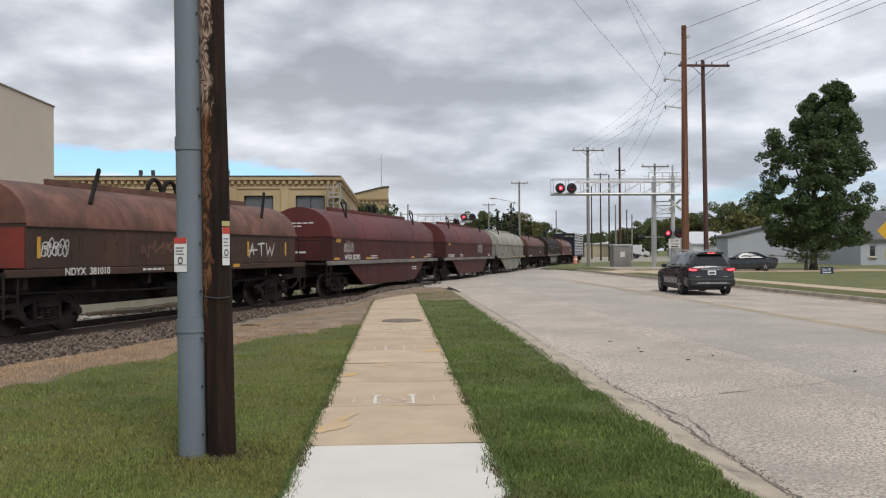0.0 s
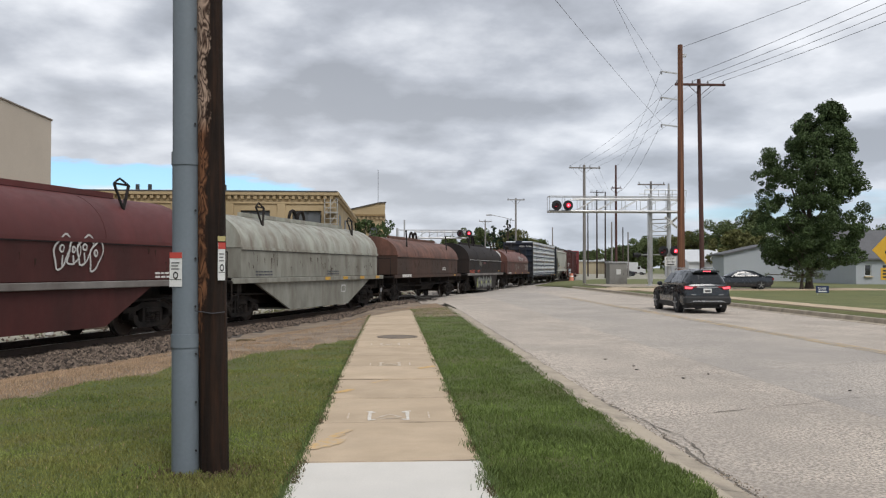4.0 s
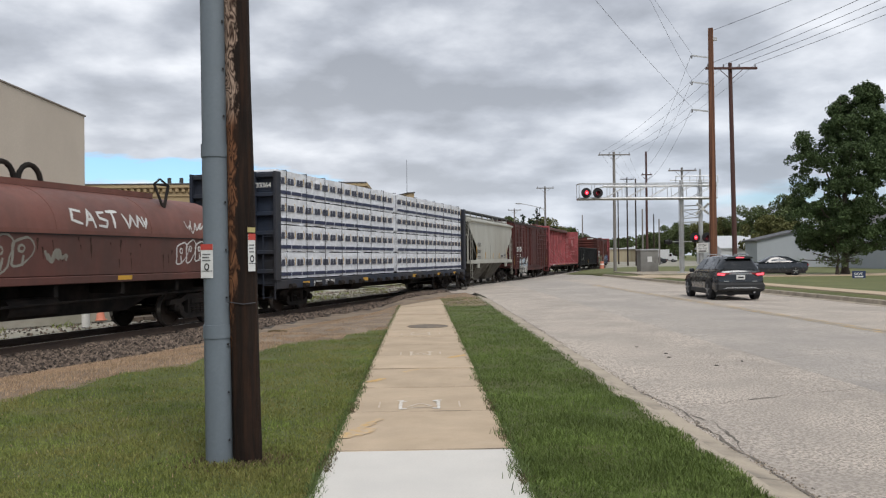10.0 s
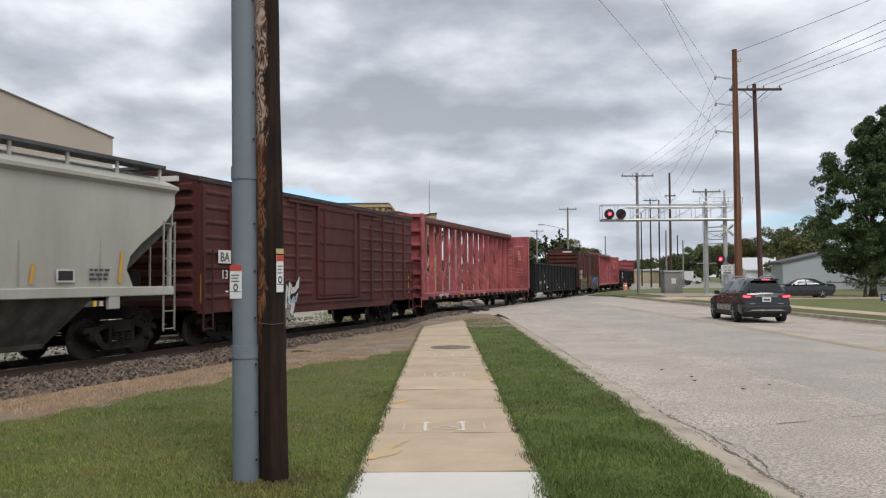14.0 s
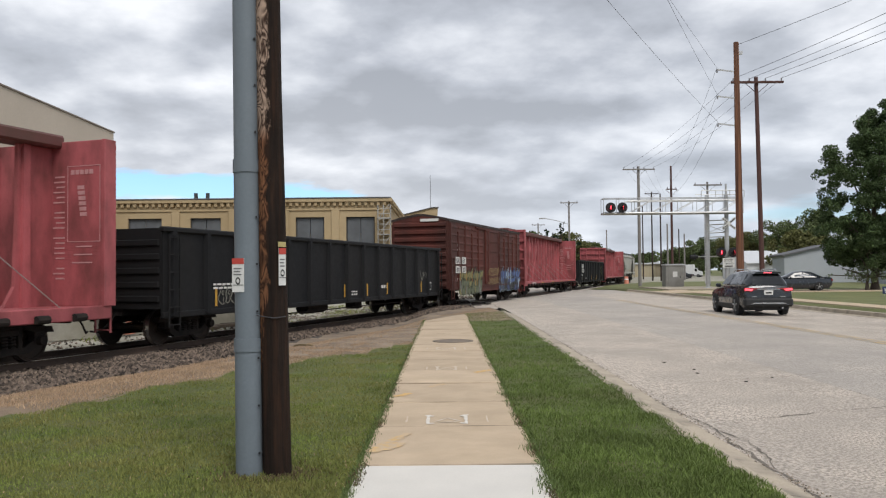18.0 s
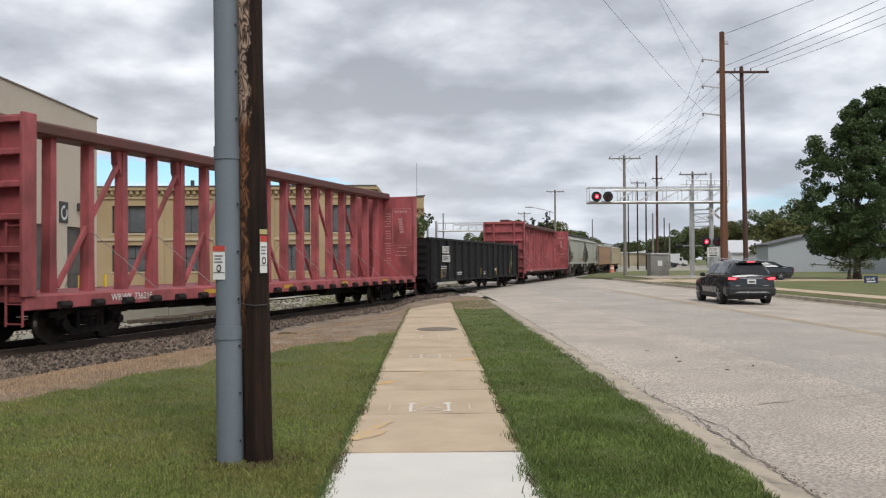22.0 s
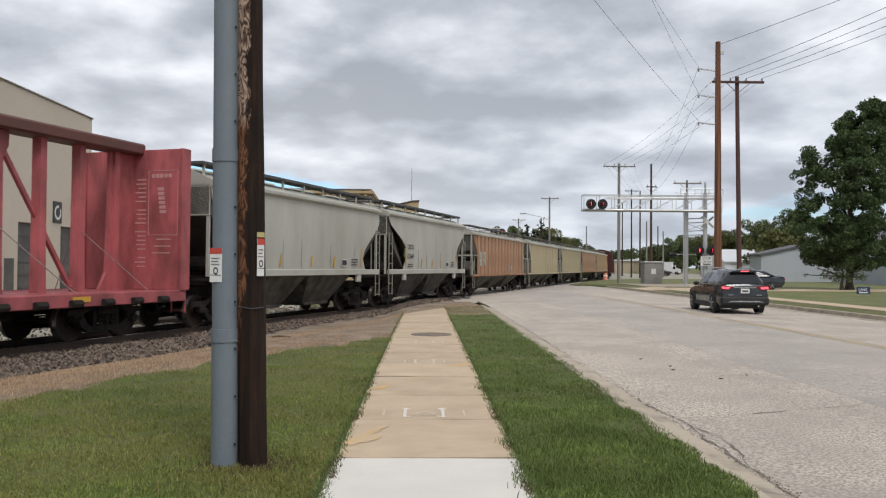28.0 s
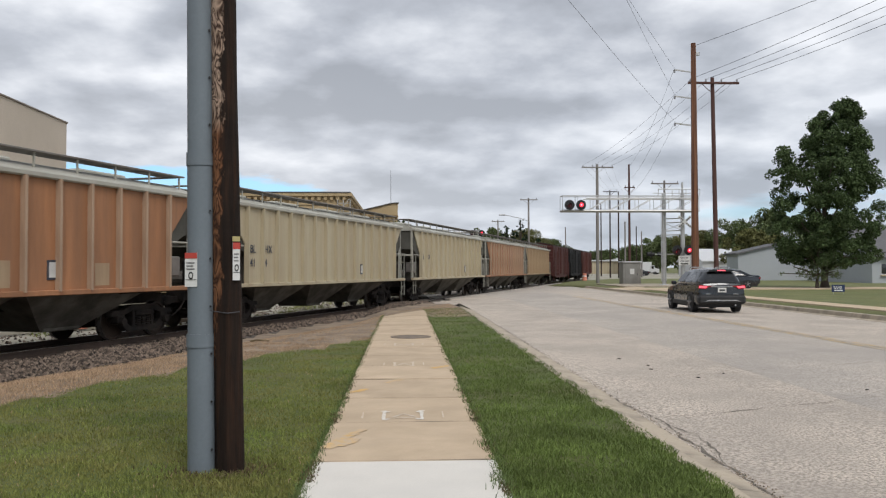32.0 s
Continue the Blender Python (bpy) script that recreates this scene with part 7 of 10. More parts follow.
gable_house("storage_shed", "pale blue-grey sided shed with low dark gable roof", 39.9, 50.4, 97, 100.5, 3.2, 4.3, SIDING, SHINGLE, along_x=False)
gable_house("long_shed", "long pale sided shed behind the big tree with white door", 47.0, 62.0, 84, 93, 3.0, 4.6, SIDING, SHINGLE, along_x=True, door=(48.3, 49.5, -0.1, 2.1))
gable_house("house", "grey sided bungalow with dark windows beside the lawn", 45.9, 58.0, 79, 88, 2.5, 5.4, SIDING, SHINGLE, along_x=True,
            wins=((46.8, 47.5, 0.8, 1.95), (48.6, 49.3, 0.8, 1.95), (51.0, 52.4, 0.8, 1.95)))
gable_house("long_warehouse", "long low white warehouse with shallow grey roof", 49.5, 74.0, 135, 147, 2.6, 4.6, SIDING_WHITE, WHITE_STEEL, along_x=True)
gable_house("far_store", "far low cream building beyond the crossing", 38.0, 55.0, 205, 220, 3.2, 3.8, CREAM, WHITE_STEEL, along_x=True)
gable_house("far_house", "far white building among trees", 62.0, 80.0, 150, 162, 3.0, 5.0, SIDING_WHITE, SHINGLE)


# ---------- poles, wires, signals ----------
WOOD_DARK = material("creosoted_pole_wood", (0.034, 0.024, 0.019), 0.85, vary=0.4, scale=3, grime=(0.085, 0.045, 0.026), amount=0.05, grime_scale=3.0, stretch=(3, 3, 0.35), bump=0.9, bump_scale=40)
WOOD_GREY = material("weathered_grey_pole", (0.22, 0.205, 0.19), 0.9, vary=0.2, scale=3, stretch=(3, 3, 0.2), bump=0.4)
WOOD_ORANGE = material("orange_brown_pole", (0.250, 0.114, 0.062), 0.85, vary=0.5, scale=2.5, grime=(0.055, 0.025, 0.018), amount=0.5, grime_scale=2, stretch=(5, 5, 0.06), bump=0.4)
WOOD_MAROON = material("dark_reddish_pole", (0.085, 0.042, 0.036), 0.85, vary=0.2, scale=2.5, stretch=(4, 4, 0.15), bump=0.4)
GUARD = material("grey_pvc_conduit", (0.150, 0.178, 0.202), 0.5, vary=0.06, scale=1.2, grime=(0.135, 0.160, 0.182), amount=0.3, grime_scale=1.5, bump=0.03)
WIRE = material("dark_wire", (0.05, 0.05, 0.055), 0.6, bump=0)
INSULATOR = material("grey_porcelain", (0.20, 0.20, 0.21), 0.3, bump=0)
SIGN_WHITE = material("white_label", (0.66, 0.66, 0.64), 0.55, vary=0.06, bump=0)
SIGN_RED = material("faded_red_label", (0.45, 0.06, 0.045), 0.55, vary=0.1, bump=0)
PRINT_GREY = material("grey_print", (0.16, 0.16, 0.16), 0.6, bump=0)
SIGN_BLACK = material("black_print", (0.03, 0.03, 0.03), 0.6, bump=0)
GALV = material("galvanised_signal_steel", (0.50, 0.51, 0.52), 0.45, 0.45, vary=0.08, grime=(0.36, 0.35, 0.33), amount=0.3, bump=0.03)
BLACK_PAINT = material("flat_black_paint", (0.018, 0.018, 0.02), 0.6, bump=0.02)
RED_LIT = material("lit_red_lens", (0.5, 0.02, 0.03), 0.4, vary=0.02, bump=0, emit=(1.0, 0.03, 0.06), glow=1.6)
RED_CORE = material("lit_red_bulb", (0.8, 0.1, 0.12), 0.4, vary=0.02, bump=0, emit=(1.0, 0.16, 0.2), glow=3.0)
RED_DARK = material("unlit_red_lens", (0.045, 0.008, 0.010), 0.25, vary=0.05, bump=0)


def trunk(m, h, r0, r1, n=20, rings=16, rough_=0.05, lean=(0, 0), seed=0):
    """A tapered log with an uneven skin."""
    vs, fs = [], []
    for j in range(rings + 1):
        t = j / rings
        r = r0 + (r1 - r0) * t
        for i in range(n):
            a = 2 * math.pi * i / n
            k = 1 + rough_ * noise.noise(Vector((math.cos(a) * 3, math.sin(a) * 3, t * h * 1.1 + seed)))
            vs.append((lean[0] * t * h + r * k * math.cos(a), lean[1] * t * h + r * k * math.sin(a), t * h))
    for j in range(rings):
        for i in range(n):
            fs.append((j * n + i, j * n + (i + 1) % n, (j + 1) * n + (i + 1) % n, (j + 1) * n + i))
    fs.append(tuple(range(rings * n, rings * n + n)))
    return m.add(vs, fs)


def pole_wood(name):
    """Tarred wood with vertical checks; on one side the skin has weathered off in ragged, figured patches."""
    m = material(name, (0.015, 0.0095, 0.007), 0.85, vary=0.5, scale=5, grime=(0.060, 0.027, 0.014), amount=0.12, grime_scale=4, stretch=(5, 5, 0.35), bump=0, spec=0.2)
    n, l = m.node_tree.nodes, m.node_tree.links
    b = n["Principled BSDF"]
    tc = n.new("ShaderNodeTexCoord")

    def noise_at(scale, stretch, detail=5, rough=0.6, distort=0.0):
        mp = n.new("ShaderNodeMapping")
        mp.inputs["Scale"].default_value = stretch
        t = n.new("ShaderNodeTexNoise")
        t.inputs["Scale"].default_value, t.inputs["Detail"].default_value, t.inputs["Roughness"].default_value, t.inputs["Distortion"].default_value = scale, detail, rough, distort
        l.new(tc.outputs["Object"], mp.inputs["Vector"])
        l.new(mp.outputs[0], t.inputs["Vector"])
        return t.outputs[0]

    def calc(op, a, c, clamp=False):
        k = n.new("ShaderNodeMath")
        k.operation, k.use_clamp = op, clamp
        for i, v in enumerate((a, c)):
            if isinstance(v, (int, float)):
                k.inputs[i].default_value = v
            else:
                l.new(v, k.inputs[i])
        return k.outputs[0]

    def blend(fac, a, c):
        x = n.new("ShaderNodeMix")
        x.data_type = "RGBA"
        for i, v in ((0, fac), (6, a), (7, c)):
            if isinstance(v, tuple):
                x.inputs[i].default_value = (*v, 1)
            else:
                l.new(v, x.inputs[i])
        return x.outputs[2]

    xyz = n.new("ShaderNodeSeparateXYZ")
    l.new(tc.outputs["Object"], xyz.inputs[0])
    side = calc("MULTIPLY", calc("ADD", xyz.outputs[0], calc("MULTIPLY", xyz.outputs[2], 0.017)), -5.6)
    high = calc("MULTIPLY", calc("SUBTRACT", xyz.outputs[2], 1.1), 0.10, True)
    low = calc("MULTIPLY", calc("SUBTRACT", 1.55, xyz.outputs[2]), 0.55, True)
    patch = calc("ADD", calc("SUBTRACT", noise_at(8.0, (1.6, 1.6, 0.8), 6, 0.68), low), calc("ADD", side, calc("SUBTRACT", high, 0.235)))
    mask = calc("MULTIPLY", calc("SUBTRACT", patch, 0.44), 9.0, True)
    figure = calc("PINGPONG", calc("MULTIPLY", noise_at(3.0, (3.2, 3.2, 1.25), 2, 0.4, 0.8), 9.0), 0.5)
    figure = calc("MULTIPLY", figure, 2.0, True)
    pale = calc("MULTIPLY", calc("SUBTRACT", xyz.outputs[2], 2.72), 6.0, True)
    bare = blend(figure, (0.030, 0.013, 0.008), blend(pale, (0.23, 0.105, 0.052), (0.44, 0.32, 0.245)))
    old = b.inputs["Base Color"].links[0].from_socket
    l.new(blend(mask, old, bare), b.inputs["Base Color"])
    grain = noise_at(30.0, (3, 3, 0.12), 4)
    bp = n.new("ShaderNodeBump")
    bp.inputs["Strength"].default_value, bp.inputs["Distance"].default_value = 0.7, 0.012
    l.new(calc("SUBTRACT", grain, calc("MULTIPLY", mask, 0.35)), bp.inputs["Height"])
    l.new(bp.outputs[0], b.inputs["Normal"])
    return m


near_pole = thing("utility_pole", "dark creosoted wooden utility pole with peeling streaks and grey conduit", "utility pole", pose(-1.405, 6.72, -0.06))
part("shaft", trunk(Mesh(), 11.0, 0.117, 0.068, 28, 60, 0.05, (-0.0175, 0)), pole_wood("creosoted_peeling_pole"), near_pole, smooth=True)
part("wire_staple", Mesh().path([(-0.14, -0.10, 1.32), (0.0, -0.128, 1.30), (0.09, -0.085, 1.31)], 0.004), WIRE, near_pole)


def guard_section(z0, z1, w, lip):
    """A length of U-shaped conduit guard, open towards the pole, with flat flanges."""
    m = Mesh()
    cx, cy = -0.222, -0.03
    prof = []
    for i in range(15):
        a = radians(-175 + 170 * i / 14)
        prof.append((cx + w / 2 * math.cos(a), cy + 0.085 * math.sin(a)))
    prof += [(cx + w / 2, cy + 0.10), (cx + w / 2 - 0.008, cy + 0.10)]
    for i in range(15):
        a = radians(-5 - 170 * i / 14)
        prof.append((cx + (w / 2 - 0.008) * math.cos(a), cy + 0.077 * math.sin(a)))
    prof += [(cx - w / 2 + 0.008, cy + 0.10), (cx - w / 2, cy + 0.10)]
    m.prism(prof, 2, z0, z1)
    g = part("conduit_guard", m, GUARD, near_pole, "grey plastic conduit guard", smooth=True, at=pose(0, 0, 0, 0, -0.42, 0))
    if lip:
        m = Mesh()
        band = [(cx + (x - cx) * 1.06, cy + (y_ - cy) * 1.10) for x, y_ in prof]
        m.prism(band, 2, z1 - 0.10, z1 + 0.005)
        part("joint_band", m, GUARD, g, smooth=True)
    for z in np.arange(z0 + 0.22, z1 - 0.1, 0.38):
        part("lag_bolt", Mesh().tube((cx + w / 2 - 0.014, cy - 0.035, z), (cx + w / 2 - 0.008, cy - 0.06, z), 0.009, n=8), BLACK_PAINT, g)
    return g


guard_section(0.0, 1.13, 0.212, True)
guard_section(1.135, 2.58, 0.203, True)
guard_section(2.585, 5.5, 0.198, False)
for (x, y0, z0, w, h, turn) in ((-0.288, -0.108, 1.45, 0.105, 0.27, -14), (0.062, -0.094, 1.50, 0.072, 0.30, 52)):
    lab = thing("warning_label", "white warning label with red heading fixed to the pole", "label", pose(-1.405 + x, 6.72 + y0, z0, 0, 0, turn), group="warning labels on the pole")
    part("plate", Mesh().box(-w / 2, w / 2, -0.003, 0, 0, h), SIGN_WHITE, lab)
    part("red_heading", Mesh().box(-w / 2, w / 2, -0.006, -0.0035, h * 0.83, h), SIGN_RED, lab)
    for k in range(3):
        part("printed_line", Mesh().box(-w * 0.36, w * (0.30 - 0.1 * (k % 2)), -0.006, -0.0035, h * (0.68 - 0.09 * k), h * (0.68 - 0.09 * k) + 0.010), PRINT_GREY, lab)
    m = Mesh()
    for i in range(12):
        a, b = 2 * math.pi * i / 12, 2 * math.pi * (i + 1) / 12
        m.add([(r * math.cos(t) * 0.022, -0.006, h * 0.33 + r * math.sin(t) * 0.03) for t in (a, b) for r in (0.6, 1.0)], [(0, 1, 3, 2)])
    m.box(-w * 0.45, w * 0.45, -0.006, -0.004, h * 0.20, h * 0.215)
    part("pictogram", m, SIGN_BLACK, lab)
tag = solid("pole_tag", Mesh().box(-0.035, 0.035, -0.004, 0, 0, 0.04), material("tan_pole_tag", (0.42, 0.36, 0.16), 0.6), "small tan tag nailed to the pole", "tag", at=pose(-1.345, 6.63, 1.81, 0, 0, 45))


def street_pole(x, y, h, r0, r1, mat, label, arms=(), lean=(0, 0), z0=-0.15, name="utility_pole"):
    p = thing(name, label, "utility pole", pose(x, y, z0), group="utility poles along the street")
    part("shaft", trunk(Mesh(), h - z0, r0, r1, 12, 8, 0.03, lean, x), mat, p, smooth=True)
    for z, w, turn, pins in arms:
        rot = pose(lean[0] * z, lean[1] * z, z - z0, 0, 0, turn)
        arm = part("crossarm", Mesh().box(-w / 2, w / 2, -r0 - 0.11, -r0 * 0.6, -0.06, 0.06, 0.01), mat, p, at=rot)
        for s in (-1, 1):
            part("brace", Mesh().bar((s * 0.7, -r0 - 0.02, -0.05), (0, -r0 * 0.6, -0.65), 0.03, 0.03), mat, arm)
        for k in range(pins):
            u = -w / 2 + 0.12 + (w - 0.24) * k / (pins - 1)
            part("insulator", Mesh().tube((u, -r0 - 0.05, 0.06), (u, -r0 - 0.05, 0.24), 0.05, 0.035, n=8), INSULATOR, arm)
    return p


big_pole = street_pole(16.45, 46.0, 14.35, 0.225, 0.14, WOOD_ORANGE, "tall orange-brown laminated transmission pole with bracket arms", lean=(0.0, 0))
for z in (12.75, 11.25, 9.70):
    b = part("bracket_arm", Mesh().bar((-0.15, 0, z + 0.1), (-1.1, 0, z + 0.22), 0.07, 0.07), GALV, big_pole)
    part("insulator", Mesh().tube((-1.1, 0, z + 0.22), (-1.1, 0, z + 0.05), 0.05, n=8), INSULATOR, b)
part("top_bracket", Mesh().box(0.1, 0.35, -0.05, 0.05, 13.8, 14.0, 0.01), GALV, big_pole)
street_pole(18.45, 48.0, 12.85, 0.15, 0.11, WOOD_MAROON, "dark reddish utility pole with wide crossarm and insulators", ((12.5, 3.05, 0, 4),), lean=(-0.012, 0))
street_pole(20.55, 87.0, 12.6, 0.19, 0.14, WOOD_GREY, "weathered grey utility pole with crossarm near the crossing", ((12.25, 3.4, 0, 4),))
street_pole(26.2, 95.0, 13.6, 0.17, 0.11, WOOD_MAROON, "slender dark pole with small bracket arms", ((10.9, 1.2, 0, 2),), lean=(0.0, 0))
street_pole(24.3, 76.0, 9.7, 0.13, 0.10, WOOD_GREY, "grey pole with dark crossarm behind the signal", ((9.4, 2.6, 0, 3),))
street_pole(16.95, 112.0, 11.1, 0.16, 0.11, WOOD_GREY, "grey utility pole with street lamp arm beyond the tracks", ((10.85, 2.4, 0, 3),))
lamp = thing("street_lamp", "long-armed street lamp hung on a pole", "street lamp", pose(16.95, 112, 7.9))
part("arm", Mesh().path([(0, -0.15, 0), (-1.5, -0.2, 0.5), (-3.2, -0.2, 0.85)], 0.045), GALV, lamp)
part("head", Mesh().box(-4.1, -3.2, -0.38, -0.05, 0.78, 0.95, 0.06), GALV, lamp)
for x, y, h in ((34.5, 137.0, 14.6), (34.1, 130.0, 13.7), (38.5, 160.0, 14.0), (37.8, 130.0, 7.3), (29.5, 150.0, 9.0), (16.6, 146.0, 10.1), (31.9, 118.0, 8.2), (33.6, 122.0, 6.0)):
    street_pole(x, y, h, 0.15, 0.10, WOOD_GREY if h < 13 else WOOD_DARK, "distant utility pole beyond the crossing", ((h - 0.3, 2.3, 0, 3),) if h > 14.5 or 9.5 < h < 11 else ())
street_pole(39.8, 140.0, 8.6, 0.12, 0.09, WOOD_DARK, "distant dark post lamp", ())


def wire(name, a, b, sag, r=0.012, group="overhead wires"):
    m = Mesh()
    a, b = Vector(a), Vector(b)
    pts = []
    for i in range(15):
        t = i / 14
        p = a.lerp(b, t)
        p.z -= sag * 4 * t * (1 - t)
        pts.append(p)
    m.path(pts, r, 4)
    return solid(name, m, WIRE, "thin dark overhead wire between poles", "wire", group)


# distribution wires on the crossarms, running to the next poles out of sight behind the street
for k, (x, z) in enumerate(((16.98, 12.75), (17.95, 12.75), (18.85, 12.75), (19.75, 12.75))):
    wire("overhead_wire", (x, 47.8, z), (x + 5.5, 4.0, z + 0.3), 0.6, 0.012)
    wire("overhead_wire", (x, 47.8, z), (19.0 + k * 1.05, 86.8, 12.5), 0.5, 0.008)
for k, z in enumerate((12.92, 11.42, 9.87)):
    wire("overhead_wire", (15.35, 46.0, z), ((-5.9, 2.0, 13.0), (-3.7, 2.0, 11.5), (-5.8, 2.0, 10.0))[k], 0.35, 0.006)
    wire("overhead_wire", (15.35, 46.0, z), (25.9, 95.0, z + 0.2), 0.9, 0.008)
wire("overhead_wire", (16.5, 46.0, 14.2), (30.0, 4.0, 15.2), 0.5, 0.012)
for dx in (-1.5, -0.6, 0.6, 1.5):
    wire("overhead_wire", (20.55 + dx, 86.8, 12.5), (34.1 + dx * 0.7, 130.0, 13.4), 0.5, 0.008)


# ---------- crossing signals ----------
FLASHERS = []       # (lens, phase)


def flasher(parent, x, y, z, phase, r=0.18):
    """A round black-backed signal lamp facing the street; its two-faced lens revolves."""
    lampo = part("signal_lamp", Mesh().tube((x, y, z), (x, y - 0.03, z), 0.43, n=24), BLACK_PAINT, parent, "round black signal backing plate")
    part("lamp_case", Mesh().tube((x, y + 0.25, z), (x, y, z), 0.16, n=14), BLACK_PAINT, lampo)
    hood_ = Mesh()
    n = 14
    for i in range(n):
        a, b = radians(-20 + 220 * i / n), radians(-20 + 220 * (i + 1) / n)
        hood_.add([(x + 0.185 * math.cos(t), yy, z + 0.185 * math.sin(t)) for t in (a, b) for yy in (y - 0.03, y - 0.33)] + [(x + 0.178 * math.cos(t), yy, z + 0.178 * math.sin(t)) for t in (a, b) for yy in (y - 0.03, y - 0.33)],
                  [(0, 1, 3, 2), (4, 6, 7, 5), (1, 5, 7, 3)])
    part("hood", hood_, BLACK_PAINT, lampo)
    m = Mesh()
    m.tube((0, -0.02, 0), (0, 0, 0), r, n=24)
    m.tube((0, 0.001, 0), (0, 0.02, 0), r, n=24)
    m.tube((0, -0.026, 0.0), (0, -0.02, 0.0), r * 0.45, n=16)
    me = m.done("lens", [RED_LIT, RED_DARK, RED_CORE])
    for p in me.polygons:
        c = p.center
        p.material_index = 1 if c.y > 0 else (2 if c.y < -0.0205 and math.hypot(c.x, c.z) < r * 0.5 else 0)
    lens = part("lens", me, None, lampo, "red signal lens", at=pose(x, y - 0.19, z))
    FLASHERS.append((lens, phase))
    return lampo


def crossing_signal(x0, x1, xm, y, zlo, zhi, lamps, mast_lamps, label, zb=-0.1, facing=True):
    sig = thing("crossing_signal", label, "crossing signal", pose(0, 0, 0))
    for xx, r in xm:
        part("mast", Mesh().tube((xx, y, zb), (xx, y, zhi + 0.25), r, r * 0.85, n=14), GALV, sig, smooth=True)
        part("mast_base", Mesh().box(xx - 0.3, xx + 0.3, y - 0.3, y + 0.3, zb, zb + 0.22, 0.03), GALV, sig)
    d = 0.55
    for yy in (y - d, y + d):
        part("lower_chord", Mesh().tube((x0, yy, zlo), (x1, yy, zlo), 0.085, n=8), GALV, sig)
        part("upper_chord", Mesh().tube((x0 + 2.0, yy, zhi - 0.22), (x1, yy, zhi - 0.22), 0.06, n=8), GALV, sig)
        part("handrail", Mesh().tube((x0, yy, zhi), (x1, yy, zhi), 0.035, n=6), GALV, sig)
        for xx in np.linspace(x0, x1, 10):
            part("rail_post", Mesh().tube((xx, yy, zlo), (xx, yy, zhi), 0.026, n=5), GALV, sig)
        for k in range(5):
            a = x0 + 2.2 + (x1 - x0 - 2.4) * k / 5
            b = x0 + 2.2 + (x1 - x0 - 2.4) * (k + 1) / 5
            part("diagonal", Mesh().tube((a, yy, zlo), (b, yy, zhi - 0.22), 0.032, n=5), GALV, sig)
    part("walkway", Mesh().box(x0, x1, y - d, y + d, zlo + 0.06, zlo + 0.10), GALV, sig)
    m = Mesh()
    for xx in (x0, x1):
        m.tube((xx, y - d, zhi), (xx, y + d, zhi), 0.03, n=5)
        m.tube((xx, y - d, zlo), (xx, y + d, zlo), 0.06, n=5)
    part("end_frame", m, GALV, sig)
    for k, (xx, zz) in enumerate(lamps):
        flasher(sig, xx, y - d - 0.35, zz, k % 2)
    for k, (xx, zz) in enumerate(mast_lamps):
        flasher(sig, xx, y - 0.45, zz, k % 2)
    return sig


near_signal = crossing_signal(13.42, 25.2, ((22.28, 0.16), (23.95, 0.20)), 70.0, 6.42, 7.70, ((13.95, 6.88), (14.93, 6.88)), ((23.30, 3.04), (24.32, 3.04)), "galvanised cantilever crossing signal with flashing red lamps")
part("crossbuck", Mesh().bar((23.45, 69.6, 5.0), (24.55, 69.6, 5.95), 0.03, 0.22), SIGN_WHITE, near_signal)
part("crossbuck", Mesh().bar((23.45, 69.57, 5.95), (24.55, 69.57, 5.0), 0.03, 0.22), SIGN_WHITE, near_signal)
m = Mesh()
for sgn in (1, -1):
    for t in (0.10, 0.22, 0.34, 0.66, 0.78, 0.90):
        px, pz = 23.45 + 1.1 * t, (5.0 + 0.95 * t) if sgn > 0 else (5.95 - 0.95 * t)
        m.box(px - 0.045, px + 0.045, 69.53, 69.545, pz - 0.06, pz + 0.06)
part("crossbuck_print", m, SIGN_BLACK, near_signal)
m = Mesh()
for z in np.linspace(0.6, 6.2, 15):
    m.bar((22.0, 69.75, z), (22.4, 69.75, z), 0.03, 0.03)
for x in (22.0, 22.4):
    m.bar((x, 69.75, 0.4), (x, 69.75, 7.6), 0.04, 0.04)
part("mast_ladder", m, GALV, near_signal)
m = Mesh()
for z in (4.35, 4.7, 5.4, 5.75):
    m.tube((22.3, 70.0, z), (23.95, 70.0, z + 0.06), 0.045, n=6)
m.bar((22.3, 70, 4.7), (23.95, 70, 5.4), 0.05, 0.05)
m.bar((22.3, 70, 5.4), (23.95, 70, 4.75), 0.05, 0.05)
part("mast_brace", m, GALV, near_signal)
m = Mesh()
for x in np.linspace(21.6, 25.2, 7):
    m.tube((x, 69.2, 7.7), (x, 69.2, 8.25), 0.03, n=5)
m.tube((21.6, 69.2, 8.25), (25.2, 69.2, 8.25), 0.04, n=5)
m.tube((21.6, 70.8, 8.05), (25.2, 70.8, 8.05), 0.035, n=5)
part("platform_rail", m, GALV, near_signal)
part("bell", Mesh().tube((23.95, 70, 7.95), (23.95, 70, 8.9), 0.10, 0.08, n=10), GALV, near_signal)
stop = part("stop_sign_plate", Mesh().box(23.42, 24.42, 69.55, 69.58, 1.75, 2.55, 0.01), SIGN_WHITE, near_signal)
part("lettering", lettering("STOP", 0.30, SIGN_BLACK), None, stop, at=pose(23.55, 69.545, 2.26))
part("lettering", lettering("ON RED", 0.20, SIGN_BLACK), None, stop, at=pose(23.58, 69.545, 2.03))
part("printed_line", Mesh().box(23.6, 24.25, 69.535, 69.547, 1.83, 1.93), SIGN_BLACK, stop)
